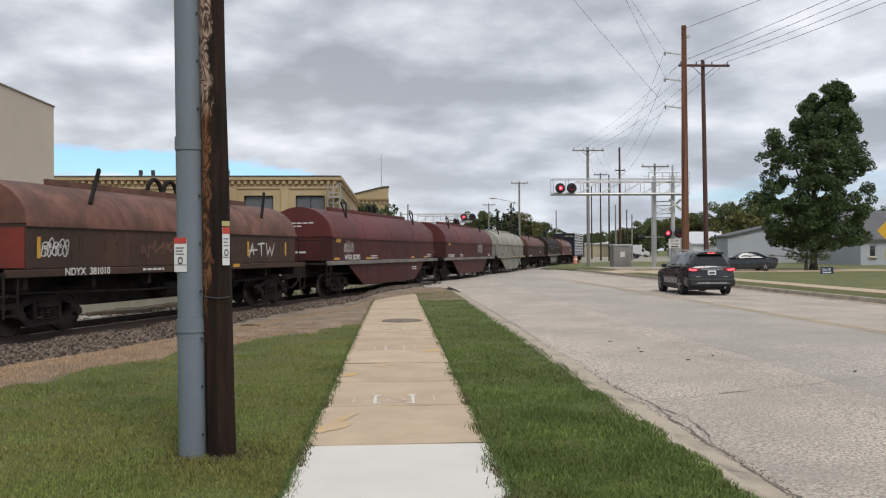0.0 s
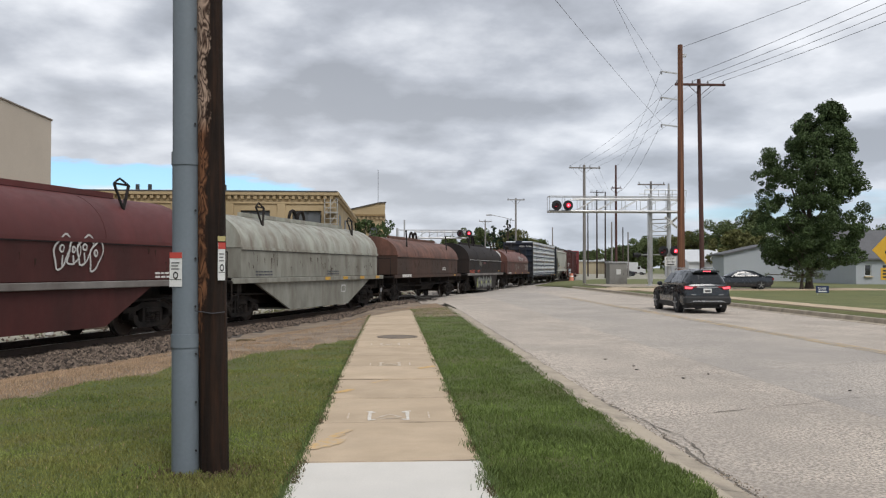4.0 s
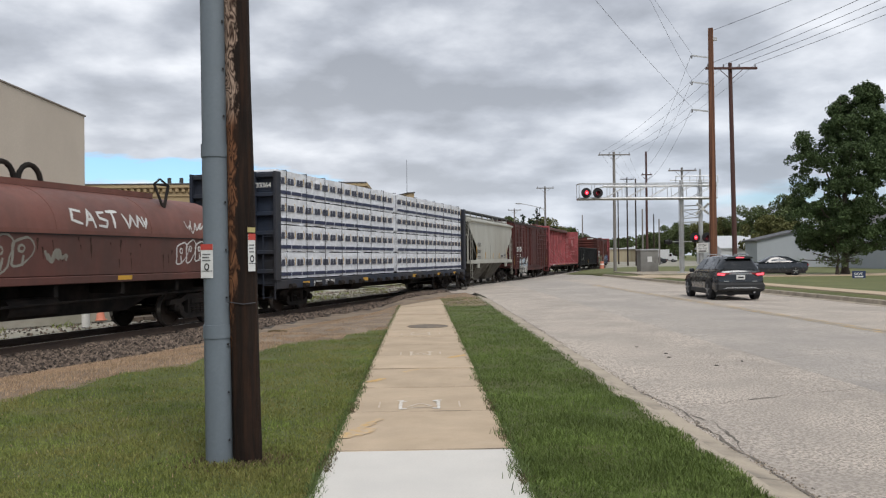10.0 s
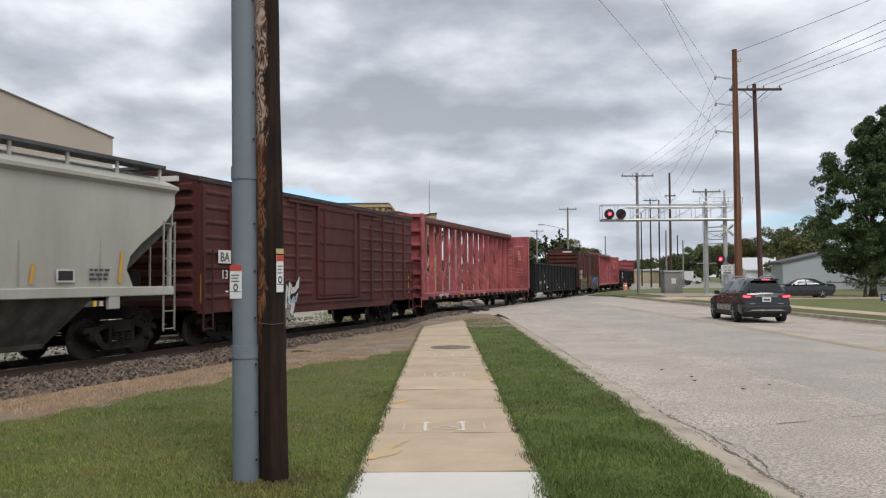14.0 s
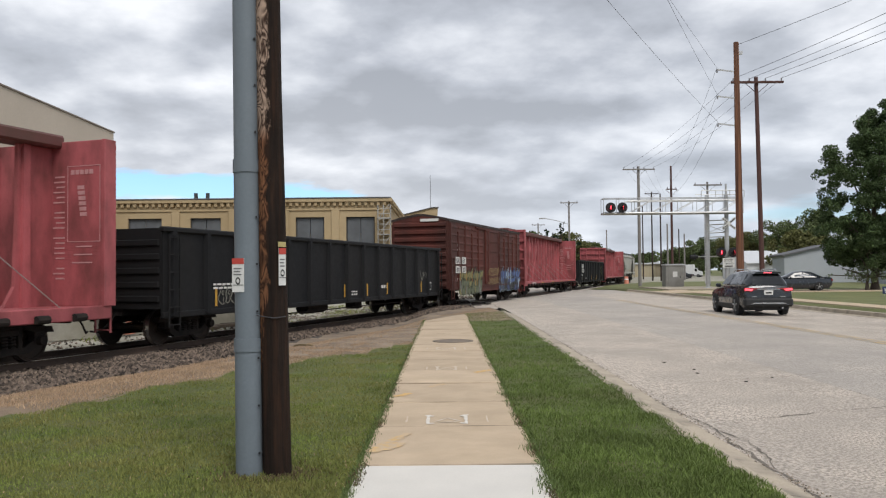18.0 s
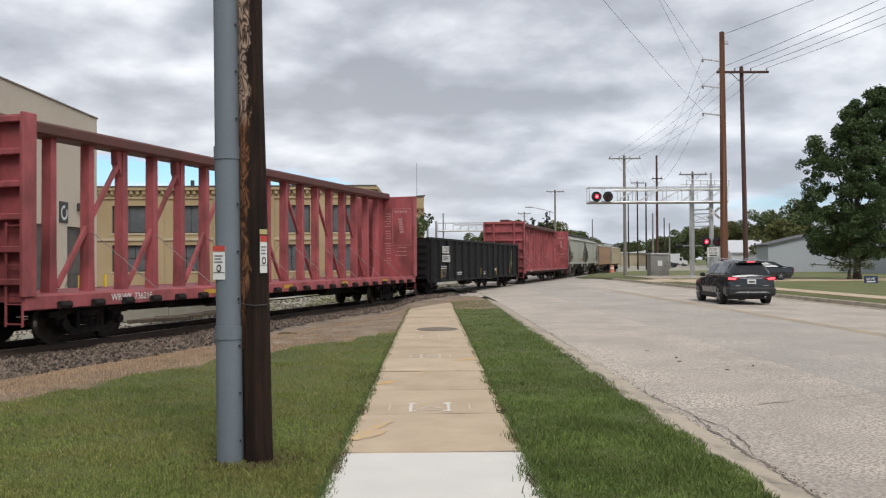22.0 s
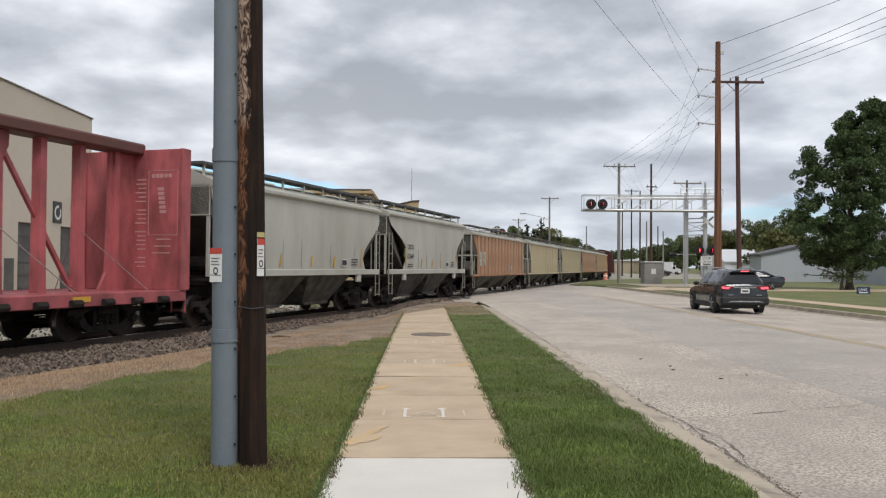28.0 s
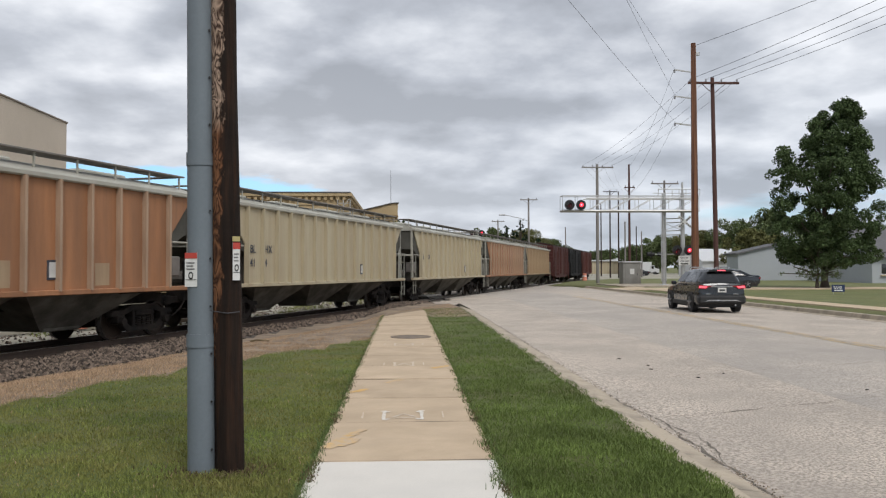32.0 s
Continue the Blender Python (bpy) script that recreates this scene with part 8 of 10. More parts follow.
# the pair for the side street, seen edge-on
for xx in (21.45, 22.35):
    pair = part("signal_lamp", Mesh().tube((xx, 70.9, 2.7), (xx + 0.03, 70.9, 2.7), 0.30, n=18), BLACK_PAINT, near_signal)
    part("hood", Mesh().tube((xx, 70.9, 2.72), (xx - 0.36, 70.9, 2.72), 0.19, 0.18, n=12, caps=False), BLACK_PAINT, pair)
    part("lamp_case", Mesh().tube((xx + 0.03, 70.9, 2.7), (xx + 0.28, 70.9, 2.7), 0.16, n=12), BLACK_PAINT, pair)
part("lamp_arm", Mesh().tube((21.4, 70.9, 2.72), (23.9, 70.1, 2.72), 0.035, n=6), GALV, near_signal)
far_signal = crossing_signal(0.9, 9.7, ((0.7, 0.16), (-0.4, 0.14)), 105.0, 5.35, 6.35, ((8.65, 5.92), (9.75, 5.92)), (), "far cantilever crossing signal beyond the train")
part("mast_pole", Mesh().tube((1.6, 105.0, -0.3), (1.6, 105.0, 7.6), 0.10, n=8), GALV, far_signal)

cab = thing("signal_cabinet", "grey steel signal equipment cabinet beside the crossing", "cabinet", pose(21.42, 77.6, -0.1))
CABINET = material("grey_cabinet_paint", (0.25, 0.245, 0.228), 0.6, vary=0.08, scale=1, grime=(0.14, 0.13, 0.115), amount=0.3)
part("body", Mesh().box(-0.84, 0.84, -0.7, 0.7, 0, 2.1, 0.02), CABINET, cab)
part("roof", Mesh().box(-0.92, 0.92, -0.78, 0.78, 2.1, 2.26, 0.03), GALV, cab)
part("door", Mesh().box(-0.62, 0.62, -0.73, -0.70, 0.15, 2.0, 0.01), CABINET, cab)
part("notice", Mesh().box(-0.20, 0.22, -0.745, -0.731, 1.05, 1.55), SIGN_WHITE, cab)
part("handle", Mesh().box(0.48, 0.53, -0.78, -0.73, 0.95, 1.15, 0.01), BLACK_PAINT, cab)
island_ = sheet("corner_pavement", [18.0, 19.5, 21, 22.5, 24.5], [66.5, 70, 74, 77], lambda x, y: 0.05, KERB_MAT, 0.2)
tagged(island_, "pale concrete corner pad round the signal", "pavement", kind="structure")
barrel = thing("traffic_barrel", "orange construction barrel by the far tracks", "traffic barrel", pose(25.95, 118.0, -0.3))
part("drum", Mesh().tube((0, 0, 0), (0, 0, 1.05), 0.34, 0.26, n=14), ORANGE_CONE, barrel)
part("band", Mesh().tube((0, 0, 0.55), (0, 0, 0.72), 0.31, 0.295, n=14), WHITE_PLASTIC, barrel)

# yellow warning sign at the verge, yard sign
dia = thing("warning_sign", "yellow diamond road sign with black winding arrow and plate", "road sign", pose(24.95, 40.0, 0.0))
SIGN_YELLOW = material("yellow_sign_face", (0.62, 0.36, 0.03), 0.5, vary=0.05, bump=0)
part("post", Mesh().box(-0.04, 0.04, 0.02, 0.08, 0, 3.3, 0.01), GALV, dia)
r = 0.85
part("diamond_plate", Mesh().prism([(0, 2.5 - r), (r, 2.5), (0, 2.5 + r), (-r, 2.5)], 1, -0.01, 0.015), SIGN_YELLOW, dia)
m = Mesh()
pts = [(0.0, 1.95), (0.02, 2.2), (-0.18, 2.4), (0.16, 2.62), (-0.02, 2.85), (0, 3.02)]
for (a, b), (c, d) in zip(pts[:-1], pts[1:]):
    m.bar((a, -0.016, b), (c, -0.016, d), 0.012, 0.09)
part("winding_arrow", m, SIGN_BLACK, dia)
plate = part("advisory_plate", Mesh().box(-0.42, 0.42, -0.01, 0.015, 1.0, 1.6, 0.004), SIGN_YELLOW, dia)
m = Mesh()
for k in range(3):
    m.box(-0.32, 0.32 - 0.1 * k, -0.018, -0.011, 1.42 - 0.16 * k, 1.5 - 0.16 * k)
part("printed_lines", m, SIGN_BLACK, plate)
yard = thing("yard_sign", "small dark blue yard sign with white writing on the verge", "yard sign", pose(25.85, 48.1, -0.03))
BLUE_SIGN = material("navy_sign_face", (0.02, 0.035, 0.09), 0.5, vary=0.05, bump=0)
part("board", Mesh().box(-0.40, 0.40, -0.01, 0.01, 0.12, 0.55), BLUE_SIGN, yard)
part("lettering", lettering("SAVE", 0.24, SIGN_WHITE), None, yard, at=pose(-0.30, -0.016, 0.30))
part("printed_line", Mesh().box(-0.26, 0.26, -0.016, -0.011, 0.18, 0.25), SIGN_WHITE, yard)
for x in (-0.3, 0.3):
    part("stake", Mesh().tube((x, 0, -0.1), (x, 0, 0.12), 0.008, n=5), GALV, yard)


# ---------- parked and waiting cars ----------
TYRE = material("tyre_rubber", (0.02, 0.02, 0.021), 0.85, bump=0.1)
RIM = material("alloy_rim", (0.42, 0.42, 0.43), 0.3, 0.8, vary=0.05, bump=0)
CAR_GLASS = glass("tinted_car_glass", (0.012, 0.014, 0.016), 0.05, 0.35)
TAIL_LIT = material("lit_tail_lamp", (0.5, 0.03, 0.04), 0.3, vary=0.02, bump=0, emit=(1.0, 0.12, 0.16), glow=1.2)
TAIL_RED = material("red_tail_lens", (0.22, 0.012, 0.016), 0.2, vary=0.05, bump=0, coat=0.5)
CHROME = material("bright_trim", (0.45, 0.46, 0.47), 0.25, 0.9, vary=0.03, bump=0)
PLASTIC = material("black_car_plastic", (0.02, 0.021, 0.022), 0.6, bump=0.05)


def loft(m, sections):
    """Joins rings of equal length into a closed body."""
    n = len(sections[0])
    vs = [p for s in sections for p in s]
    fs = [(i * n + j, i * n + (j + 1) % n, (i + 1) * n + (j + 1) % n, (i + 1) * n + j) for i in range(len(sections) - 1) for j in range(n)]
    fs += [tuple(range(n))[::-1], tuple(range((len(sections) - 1) * n, len(sections) * n))]
    return m.add(vs, fs)


def car_ring(y, w, z0, zb, zt, wt, crown=0.04):
    """One cross-section of a car: sill z0, belt line zb, roof zt with half width wt, half width w at the flanks."""
    r = [(-w * 0.92, z0), (-w, z0 + 0.12), (-w, (z0 + zb) / 2 + 0.05), (-w * 0.965, zb), (-wt, zt - 0.06), (-wt * 0.85, zt), (0, zt + crown)]
    full = r + [(-x, z) for x, z in r[-2::-1]]
    return [(x, y, z) for x, z in full]


def wheel(parent, x, y, r, side):
    w = part("wheel", Mesh().tube((-0.11, 0, 0), (0.11, 0, 0), r, n=26), TYRE, parent, smooth=True, at=pose(x, y, r))
    part("tyre_shoulder", Mesh().tube((side * 0.11, 0, 0), (side * 0.125, 0, 0), r * 0.97, r * 0.72, n=26), TYRE, w)
    part("rim", Mesh().tube((side * 0.105, 0, 0), (side * 0.128, 0, 0), r * 0.70, r * 0.66, n=22), PLASTIC, w)
    m = Mesh()
    for k in range(5):
        a = 2 * math.pi * k / 5 + 0.3
        m.bar((side * 0.13, 0, 0), (side * 0.132, r * 0.66 * math.cos(a), r * 0.66 * math.sin(a)), 0.03, r * 0.20)
    m.tube((side * 0.12, 0, 0), (side * 0.142, 0, 0), r * 0.18, n=12)
    part("spokes", m, RIM, w)


def suv(at, paint):
    """y runs forwards, the tail at y = 0."""
    c = thing("suv", "dark grey compact suv waiting with brake lights lit", "car", at)
    L, hw = 4.6, 0.92
    body = [car_ring(0.02, hw * 0.86, 0.50, 0.95, 1.02, hw * 0.80), car_ring(0.08, hw * 0.95, 0.36, 1.0, 1.10, hw * 0.86), car_ring(0.35, hw, 0.30, 1.04, 1.12, hw * 0.88), car_ring(1.3, hw, 0.28, 1.02, 1.08, hw * 0.88),
            car_ring(3.2, hw, 0.28, 0.98, 1.04, hw * 0.88), car_ring(3.7, hw * 0.98, 0.28, 0.94, 1.0, hw * 0.85), car_ring(4.35, hw * 0.92, 0.30, 0.80, 0.86, hw * 0.78), car_ring(4.6, hw * 0.75, 0.36, 0.66, 0.72, hw * 0.6)]
    part("body", loft(Mesh(), body), paint, c, smooth=True)
    green = [car_ring(0.13, hw * 0.80, 0.98, 1.16, 1.30, hw * 0.66, 0.02), car_ring(0.24, hw * 0.82, 1.0, 1.24, 1.52, hw * 0.60, 0.02), car_ring(0.40, hw * 0.86, 1.0, 1.26, 1.60, hw * 0.60, 0.035), car_ring(0.75, hw * 0.88, 1.0, 1.26, 1.64, hw * 0.61, 0.045), car_ring(1.6, hw * 0.89, 1.0, 1.25, 1.66, hw * 0.63, 0.05), car_ring(2.3, hw * 0.88, 1.0, 1.22, 1.62, hw * 0.62, 0.05), car_ring(2.75, hw * 0.86, 1.0, 1.16, 1.50, hw * 0.61, 0.04), car_ring(3.2, hw * 0.83, 0.97, 1.08, 1.25, hw * 0.64, 0.03), car_ring(3.6, hw * 0.80, 0.95, 1.0, 1.04, hw * 0.70, 0.02)]
    part("cabin", loft(Mesh(), green), paint, c, smooth=True)
    # rear window, side windows
    part("rear_window", Mesh().add([(-0.60, 0.07, 1.16), (0.60, 0.07, 1.16), (0.47, 0.20, 1.52), (-0.47, 0.20, 1.52), (-0.58, 0.15, 1.16), (0.58, 0.15, 1.16), (0.45, 0.26, 1.52), (-0.45, 0.26, 1.52)], [(0, 1, 2, 3), (7, 6, 5, 4), (0, 4, 5, 1), (1, 5, 6, 2), (2, 6, 7, 3), (3, 7, 4, 0)]), CAR_GLASS, c)
    for s in (-1, 1):
        for y0, y1, t0, t1 in ((0.48, 1.02, 0.55, 0.98), (1.08, 1.92, 1.08, 1.92), (1.99, 2.95, 1.99, 2.55)):
            pts = [(s * 0.828, y0, 1.17), (s * 0.828, y1, 1.14), (s * 0.605, t1, 1.545), (s * 0.605, t0, 1.545)]
            part("side_window", Mesh().add([(x + s * 0.004, y, z) for x, y, z in pts] + [(x - s * 0.04, y, z) for x, y, z in pts], [(0, 1, 2, 3), (7, 6, 5, 4), (0, 4, 5, 1), (1, 5, 6, 2), (2, 6, 7, 3), (3, 7, 4, 0)]), CAR_GLASS, c)
        t = part("tail_lamp", Mesh().prism([(s * 0.30, 1.02), (s * 0.88, 1.06), (s * 0.90, 0.93), (s * 0.62, 0.90), (s * 0.52, 0.97)], 1, 0.0, 0.07), TAIL_RED, c)
        part("lit_bar", Mesh().prism([(s * 0.56, 1.0), (s * 0.86, 1.03), (s * 0.87, 0.95), (s * 0.62, 0.93)], 1, -0.012, 0.0), TAIL_LIT, t)
        part("roof_rail", Mesh().path([(s * 0.50, 0.55, 1.66), (s * 0.51, 0.75, 1.725), (s * 0.52, 2.1, 1.725), (s * 0.51, 2.35, 1.65)], 0.022), CHROME, c)
        part("door_mirror", Mesh().box(min(s * 0.90, s * 1.10), max(s * 0.90, s * 1.10), 2.75, 2.9, 1.02, 1.18, 0.04), paint, c)
        part("wheel_arch", Mesh().prism([(0.50, 0.28), (0.54, 0.62), (0.72, 0.78), (1.08, 0.78), (1.26, 0.62), (1.30, 0.28)], 0, s * 0.925 - 0.015, s * 0.925 + 0.015), PLASTIC, c)
        part("wheel_arch", Mesh().prism([(3.18, 0.28), (3.22, 0.60), (3.40, 0.76), (3.74, 0.76), (3.90, 0.60), (3.94, 0.28)], 0, s * 0.925 - 0.015, s * 0.925 + 0.015), PLASTIC, c)
        part("sill_trim", Mesh().box(s * 0.92 - 0.02, s * 0.92 + 0.02, 1.3, 3.18, 0.26, 0.42, 0.01), PLASTIC, c)
        for y in (0.9, 3.56):
            wheel(c, s * 0.83, y, 0.355, s)
        part("door_handle", Mesh().box(s * 0.925 - 0.012, s * 0.925 + 0.012, 1.25, 1.45, 0.93, 0.96, 0.005), CHROME, c)
        part("door_handle", Mesh().box(s * 0.925 - 0.012, s * 0.925 + 0.012, 2.2, 2.4, 0.91, 0.94, 0.005), CHROME, c)
    part("spoiler", Mesh().prism([(-0.50, 1.565), (0.50, 1.565), (0.46, 1.63), (0.2, 1.65), (-0.2, 1.65), (-0.46, 1.63)], 1, 0.06, 0.45), paint, c)
    part("high_brake_lamp", Mesh().box(-0.15, 0.15, 0.045, 0.06, 1.585, 1.622), TAIL_LIT, c)
    part("rear_bumper", Mesh().box(-0.90, 0.90, -0.06, 0.22, 0.34, 0.66, 0.07), PLASTIC, c)
    part("bumper_trim", Mesh().prism([(-0.70, 0.42), (-0.52, 0.50), (0.52, 0.50), (0.70, 0.42), (0.55, 0.45), (-0.55, 0.45)], 1, -0.075, -0.055), CHROME, c)
    pl = part("number_plate", Mesh().box(-0.16, 0.16, -0.012, 0.012, 0.78, 0.95, 0.003), SIGN_WHITE, c)
    part("printed_bar", Mesh().box(-0.11, 0.11, -0.017, -0.0125, 0.83, 0.89), SIGN_BLACK, pl)
    part("tailgate_trim", Mesh().box(-0.42, 0.42, -0.006, 0.02, 0.97, 1.01, 0.005), CHROME, c)
    for x, w in ((-0.62, 0.18), (0.42, 0.2)):
        part("badge", Mesh().box(x, x + w, -0.008, 0.03, 0.70, 0.73), CHROME, c)
    part("exhaust", Mesh().tube((0.5, -0.02, 0.30), (0.5, 0.3, 0.30), 0.035, n=10), CHROME, c)
    part("underbody", Mesh().box(-0.80, 0.80, 0.25, 4.3, 0.20, 0.40), PLASTIC, c)
    return c


SUV_PAINT = material("dark_grey_metallic", (0.019, 0.023, 0.028), 0.26, 0.25, vary=0.06, bump=0, coat=0.7)
suv(pose(11.55, 29.55, road_level(11.5, 31) + 0.01, 0, 0, -2.0) @ Matrix.Scale(0.965, 4), SUV_PAINT)


def sedan(at, paint):
    """y forwards, tail at 0."""
    c = thing("sedan", "dark grey sedan creeping forward on a driveway", "car", at)
    hw = 0.89
    body = [car_ring(0.0, hw * 0.8, 0.42, 0.80, 0.92, hw * 0.78), car_ring(0.15, hw * 0.94, 0.30, 0.86, 0.98, hw * 0.84), car_ring(0.9, hw, 0.24, 0.90, 0.98, hw * 0.88), car_ring(3.3, hw, 0.22, 0.86, 0.92, hw * 0.86), car_ring(4.2, hw * 0.95, 0.24, 0.72, 0.80, hw * 0.78), car_ring(4.65, hw * 0.72, 0.32, 0.58, 0.62, hw * 0.55)]
    part("body", loft(Mesh(), body), paint, c, smooth=True)
    cab_ = [car_ring(0.55, hw * 0.80, 0.88, 0.92, 0.97, hw * 0.68, 0.02), car_ring(1.35, hw * 0.84, 0.9, 1.12, 1.36, hw * 0.62), car_ring(2.0, hw * 0.84, 0.9, 1.14, 1.42, hw * 0.63), car_ring(2.5, hw * 0.84, 0.9, 1.12, 1.38, hw * 0.62), car_ring(3.45, hw * 0.78, 0.86, 0.9, 0.93, hw * 0.66, 0.02)]
    part("cabin", loft(Mesh(), cab_), paint, c, smooth=True)
    for s in (-1, 1):
        for pts in ([(1.05, 0.98), (1.98, 0.97), (1.98, 1.33), (1.45, 1.28)], [(2.05, 0.97), (3.05, 0.95), (2.55, 1.30), (2.05, 1.34)]):
            q = [(s * (0.775 if z < 1.1 else 0.60), y, z) for y, z in pts]
            part("side_window", Mesh().add([(x + s * 0.012, y, z) for x, y, z in q] + [(x - s * 0.05, y, z) for x, y, z in q], [(0, 1, 2, 3), (7, 6, 5, 4), (0, 4, 5, 1), (1, 5, 6, 2), (2, 6, 7, 3), (3, 7, 4, 0)]), CAR_GLASS, c)
        for y in (0.95, 3.7):
            wheel(c, s * 0.80, y, 0.325, s)
        part("tail_lamp", Mesh().box(min(s * 0.45, s * 0.85), max(s * 0.45, s * 0.85), -0.01, 0.12, 0.72, 0.84, 0.02), TAIL_RED, c)
        part("door_mirror", Mesh().box(min(s * 0.86, s * 1.02), max(s * 0.86, s * 1.02), 2.85, 2.97, 0.92, 1.04, 0.03), paint, c)
    part("underbody", Mesh().box(-0.75, 0.75, 0.2, 4.4, 0.16, 0.34), PLASTIC, c)
    return c


parked_sedan = sedan(pose(28.25, 60.0, 0.0, 0, 0, 82), material("dark_blue_grey_paint", (0.032, 0.038, 0.048), 0.25, 0.3, vary=0.05, bump=0, coat=0.6))
drive = sheet("driveway", [15.2, 22, 26, 30, 34, 37], [57.6, 59.5, 62.0, 63.0], lambda x, y: 0.012, WALK_TAN, 0.06)
tagged(drive, "pale concrete driveway crossing the lawn", "driveway", kind="structure")


def small_truck(at):
    c = thing("box_truck", "small white box truck parked far off", "truck", at)
    part("cargo_box", Mesh().box(-1.05, 1.05, 0, 3.6, 0.75, 2.9, 0.04), SIDING_WHITE, c)
    part("cab", Mesh().prism([(3.65, 0.5), (5.3, 0.5), (5.3, 1.3), (4.7, 1.45), (4.3, 2.1), (3.65, 2.1)], 0, -0.95, 0.95), SIDING_WHITE, c)
    part("windscreen", Mesh().prism([(4.36, 2.02), (4.72, 1.48), (4.76, 1.5), (4.40, 2.04)], 0, -0.85, 0.85), CAR_GLASS, c)
    for s in (-1, 1):
        part("side_window", Mesh().box(s * 0.95 - 0.012, s * 0.95 + 0.012, 3.85, 4.35, 1.35, 1.95), CAR_GLASS, c)
        for y in (0.9, 4.6):
            wheel(c, s * 0.85, y, 0.38, s)
    part("chassis", Mesh().box(-0.8, 0.8, 0.1, 5.2, 0.4, 0.75), PLASTIC, c)
    return c


small_truck(pose(52.2, 185.0, -0.12, 0, 0, -115))
PICK = material("dark_pickup_paint", (0.02, 0.022, 0.026), 0.3, 0.2, bump=0, coat=0.5)
s2 = sedan(pose(45.5, 152.0, -0.12, 0, 0, 78), PICK)
s2["label"] = "black sedan parked by the far warehouse"


# ---------- trees ----------
LEAF = material("maple_leaves", (0.064, 0.096, 0.038), 0.75, vary=0.3, scale=0.5, bump=0, island=0.4, spec=0.2)
LEAF_FAR = material("far_leaves", (0.092, 0.118, 0.048), 0.85, vary=0.4, scale=0.25, bump=0, island=0.4, spec=0.2)
LEAF_BUSH = material("grey_green_leaves", (0.13, 0.165, 0.085), 0.8, vary=0.3, scale=0.5, bump=0, island=0.35, spec=0.2)
LEAF_OLIVE = material("olive_leaves", (0.118, 0.120, 0.046), 0.85, vary=0.35, scale=0.3, bump=0, island=0.4, spec=0.2)
PINE = material("pine_needles", (0.018, 0.034, 0.018), 0.9, vary=0.3, bump=0, island=0.4, spec=0.2)
BARK = material("grey_brown_bark", (0.075, 0.060, 0.048), 0.95, vary=0.3, scale=4, stretch=(2, 2, 0.4), bump=0.9, bump_scale=14)


def crown_mesh(name, clumps, per, leaf, mat, seed):
    """Leaf faces scattered through clumps (x, y, z, radius, flatness)."""
    rs = np.random.RandomState(seed)
    vs, fs = [], []
    for x, y, z, r, flat in clumps:
        n = int(per * r * r)
        d = rs.normal(0, 1, (n, 3))
        d /= np.linalg.norm(d, axis=1)[:, None]
        d *= (rs.uniform(0.25, 1.0, n) ** 0.5)[:, None] * r
        d[:, 2] *= flat
        p = d + np.array((x, y, z))
        a = rs.normal(0, 1, (n, 3))
        a /= np.linalg.norm(a, axis=1)[:, None]
        b = np.cross(a, rs.normal(0, 1, (n, 3)))
        b /= np.linalg.norm(b, axis=1)[:, None]
        sz = leaf * rs.uniform(0.55, 1.4, n)[:, None]
        k = len(vs)
        q = np.stack([p - a * sz, p - b * sz * 0.6, p + a * sz, p + b * sz * 0.6], 1).reshape(-1, 3)
        vs += q.tolist()
        fs += [(k + 4 * i, k + 4 * i + 1, k + 4 * i + 2, k + 4 * i + 3) for i in range(n)]
    me = bpy.data.meshes.new(name)
    me.from_pydata(vs, [], fs)
    me.materials.append(mat)
    return me


def limb(m, a, b, r0, r1, bend, seed):
    a, b = Vector(a), Vector(b)
    pts = [a.lerp(b, t) + Vector((noise.noise(Vector((t * 3, seed, 0))), noise.noise(Vector((t * 3, seed, 5))), 0)) * bend * math.sin(math.pi * t) for t in (0, 0.25, 0.5, 0.75, 1)]
    for i in range(4):
        m.tube(pts[i], pts[i + 1], r0 + (r1 - r0) * i / 4, r0 + (r1 - r0) * (i + 1) / 4, n=8, caps=False)
    return m


def tree(x, y, h, clumps, label, leaf=0.16, per=260, mat=None, trunk_r=0.4, trunk_h=None, seed=1, name="tree"):
    t = thing(name, label, "tree", pose(x, y, -0.08))
    m = Mesh()
    th = trunk_h or h * 0.62
    limb(m, (0, 0, 0), (0.1, 0.1, th), trunk_r, trunk_r * 0.35, 0.25, seed)
    m.tube((0, 0, -0.05), (0, 0, 0.5), trunk_r * 1.5, trunk_r, n=10, caps=False)
    part("trunk", m, BARK, t, smooth=True)
    rs = random.Random(seed)
    for k, c in enumerate(clumps):
        if k % max(1, len(clumps) // 14) == 0:
            z0 = min(th * 0.95, max(min(2.6, h * 0.3), c[2] * rs.uniform(0.45, 0.7)))
            part("limb", limb(Mesh(), (0.05, 0.05, z0), c[:3], trunk_r * 0.32, 0.03, 0.5, seed + k), BARK, t)
    part("crown", crown_mesh("crown", clumps, per, leaf, mat or LEAF, seed), None, t)
    return t


# the big maple: uneven crown with a bare notch near the top
rs = random.Random(44)
clumps = []
def side_of(z, table):
    for (z0, x0_), (z1, x1_) in zip(table, table[1:]):
        if z0 <= z <= z1:
            return x0_ + (x1_ - x0_) * (z - z0) / (z1 - z0)
    return table[-1][1]


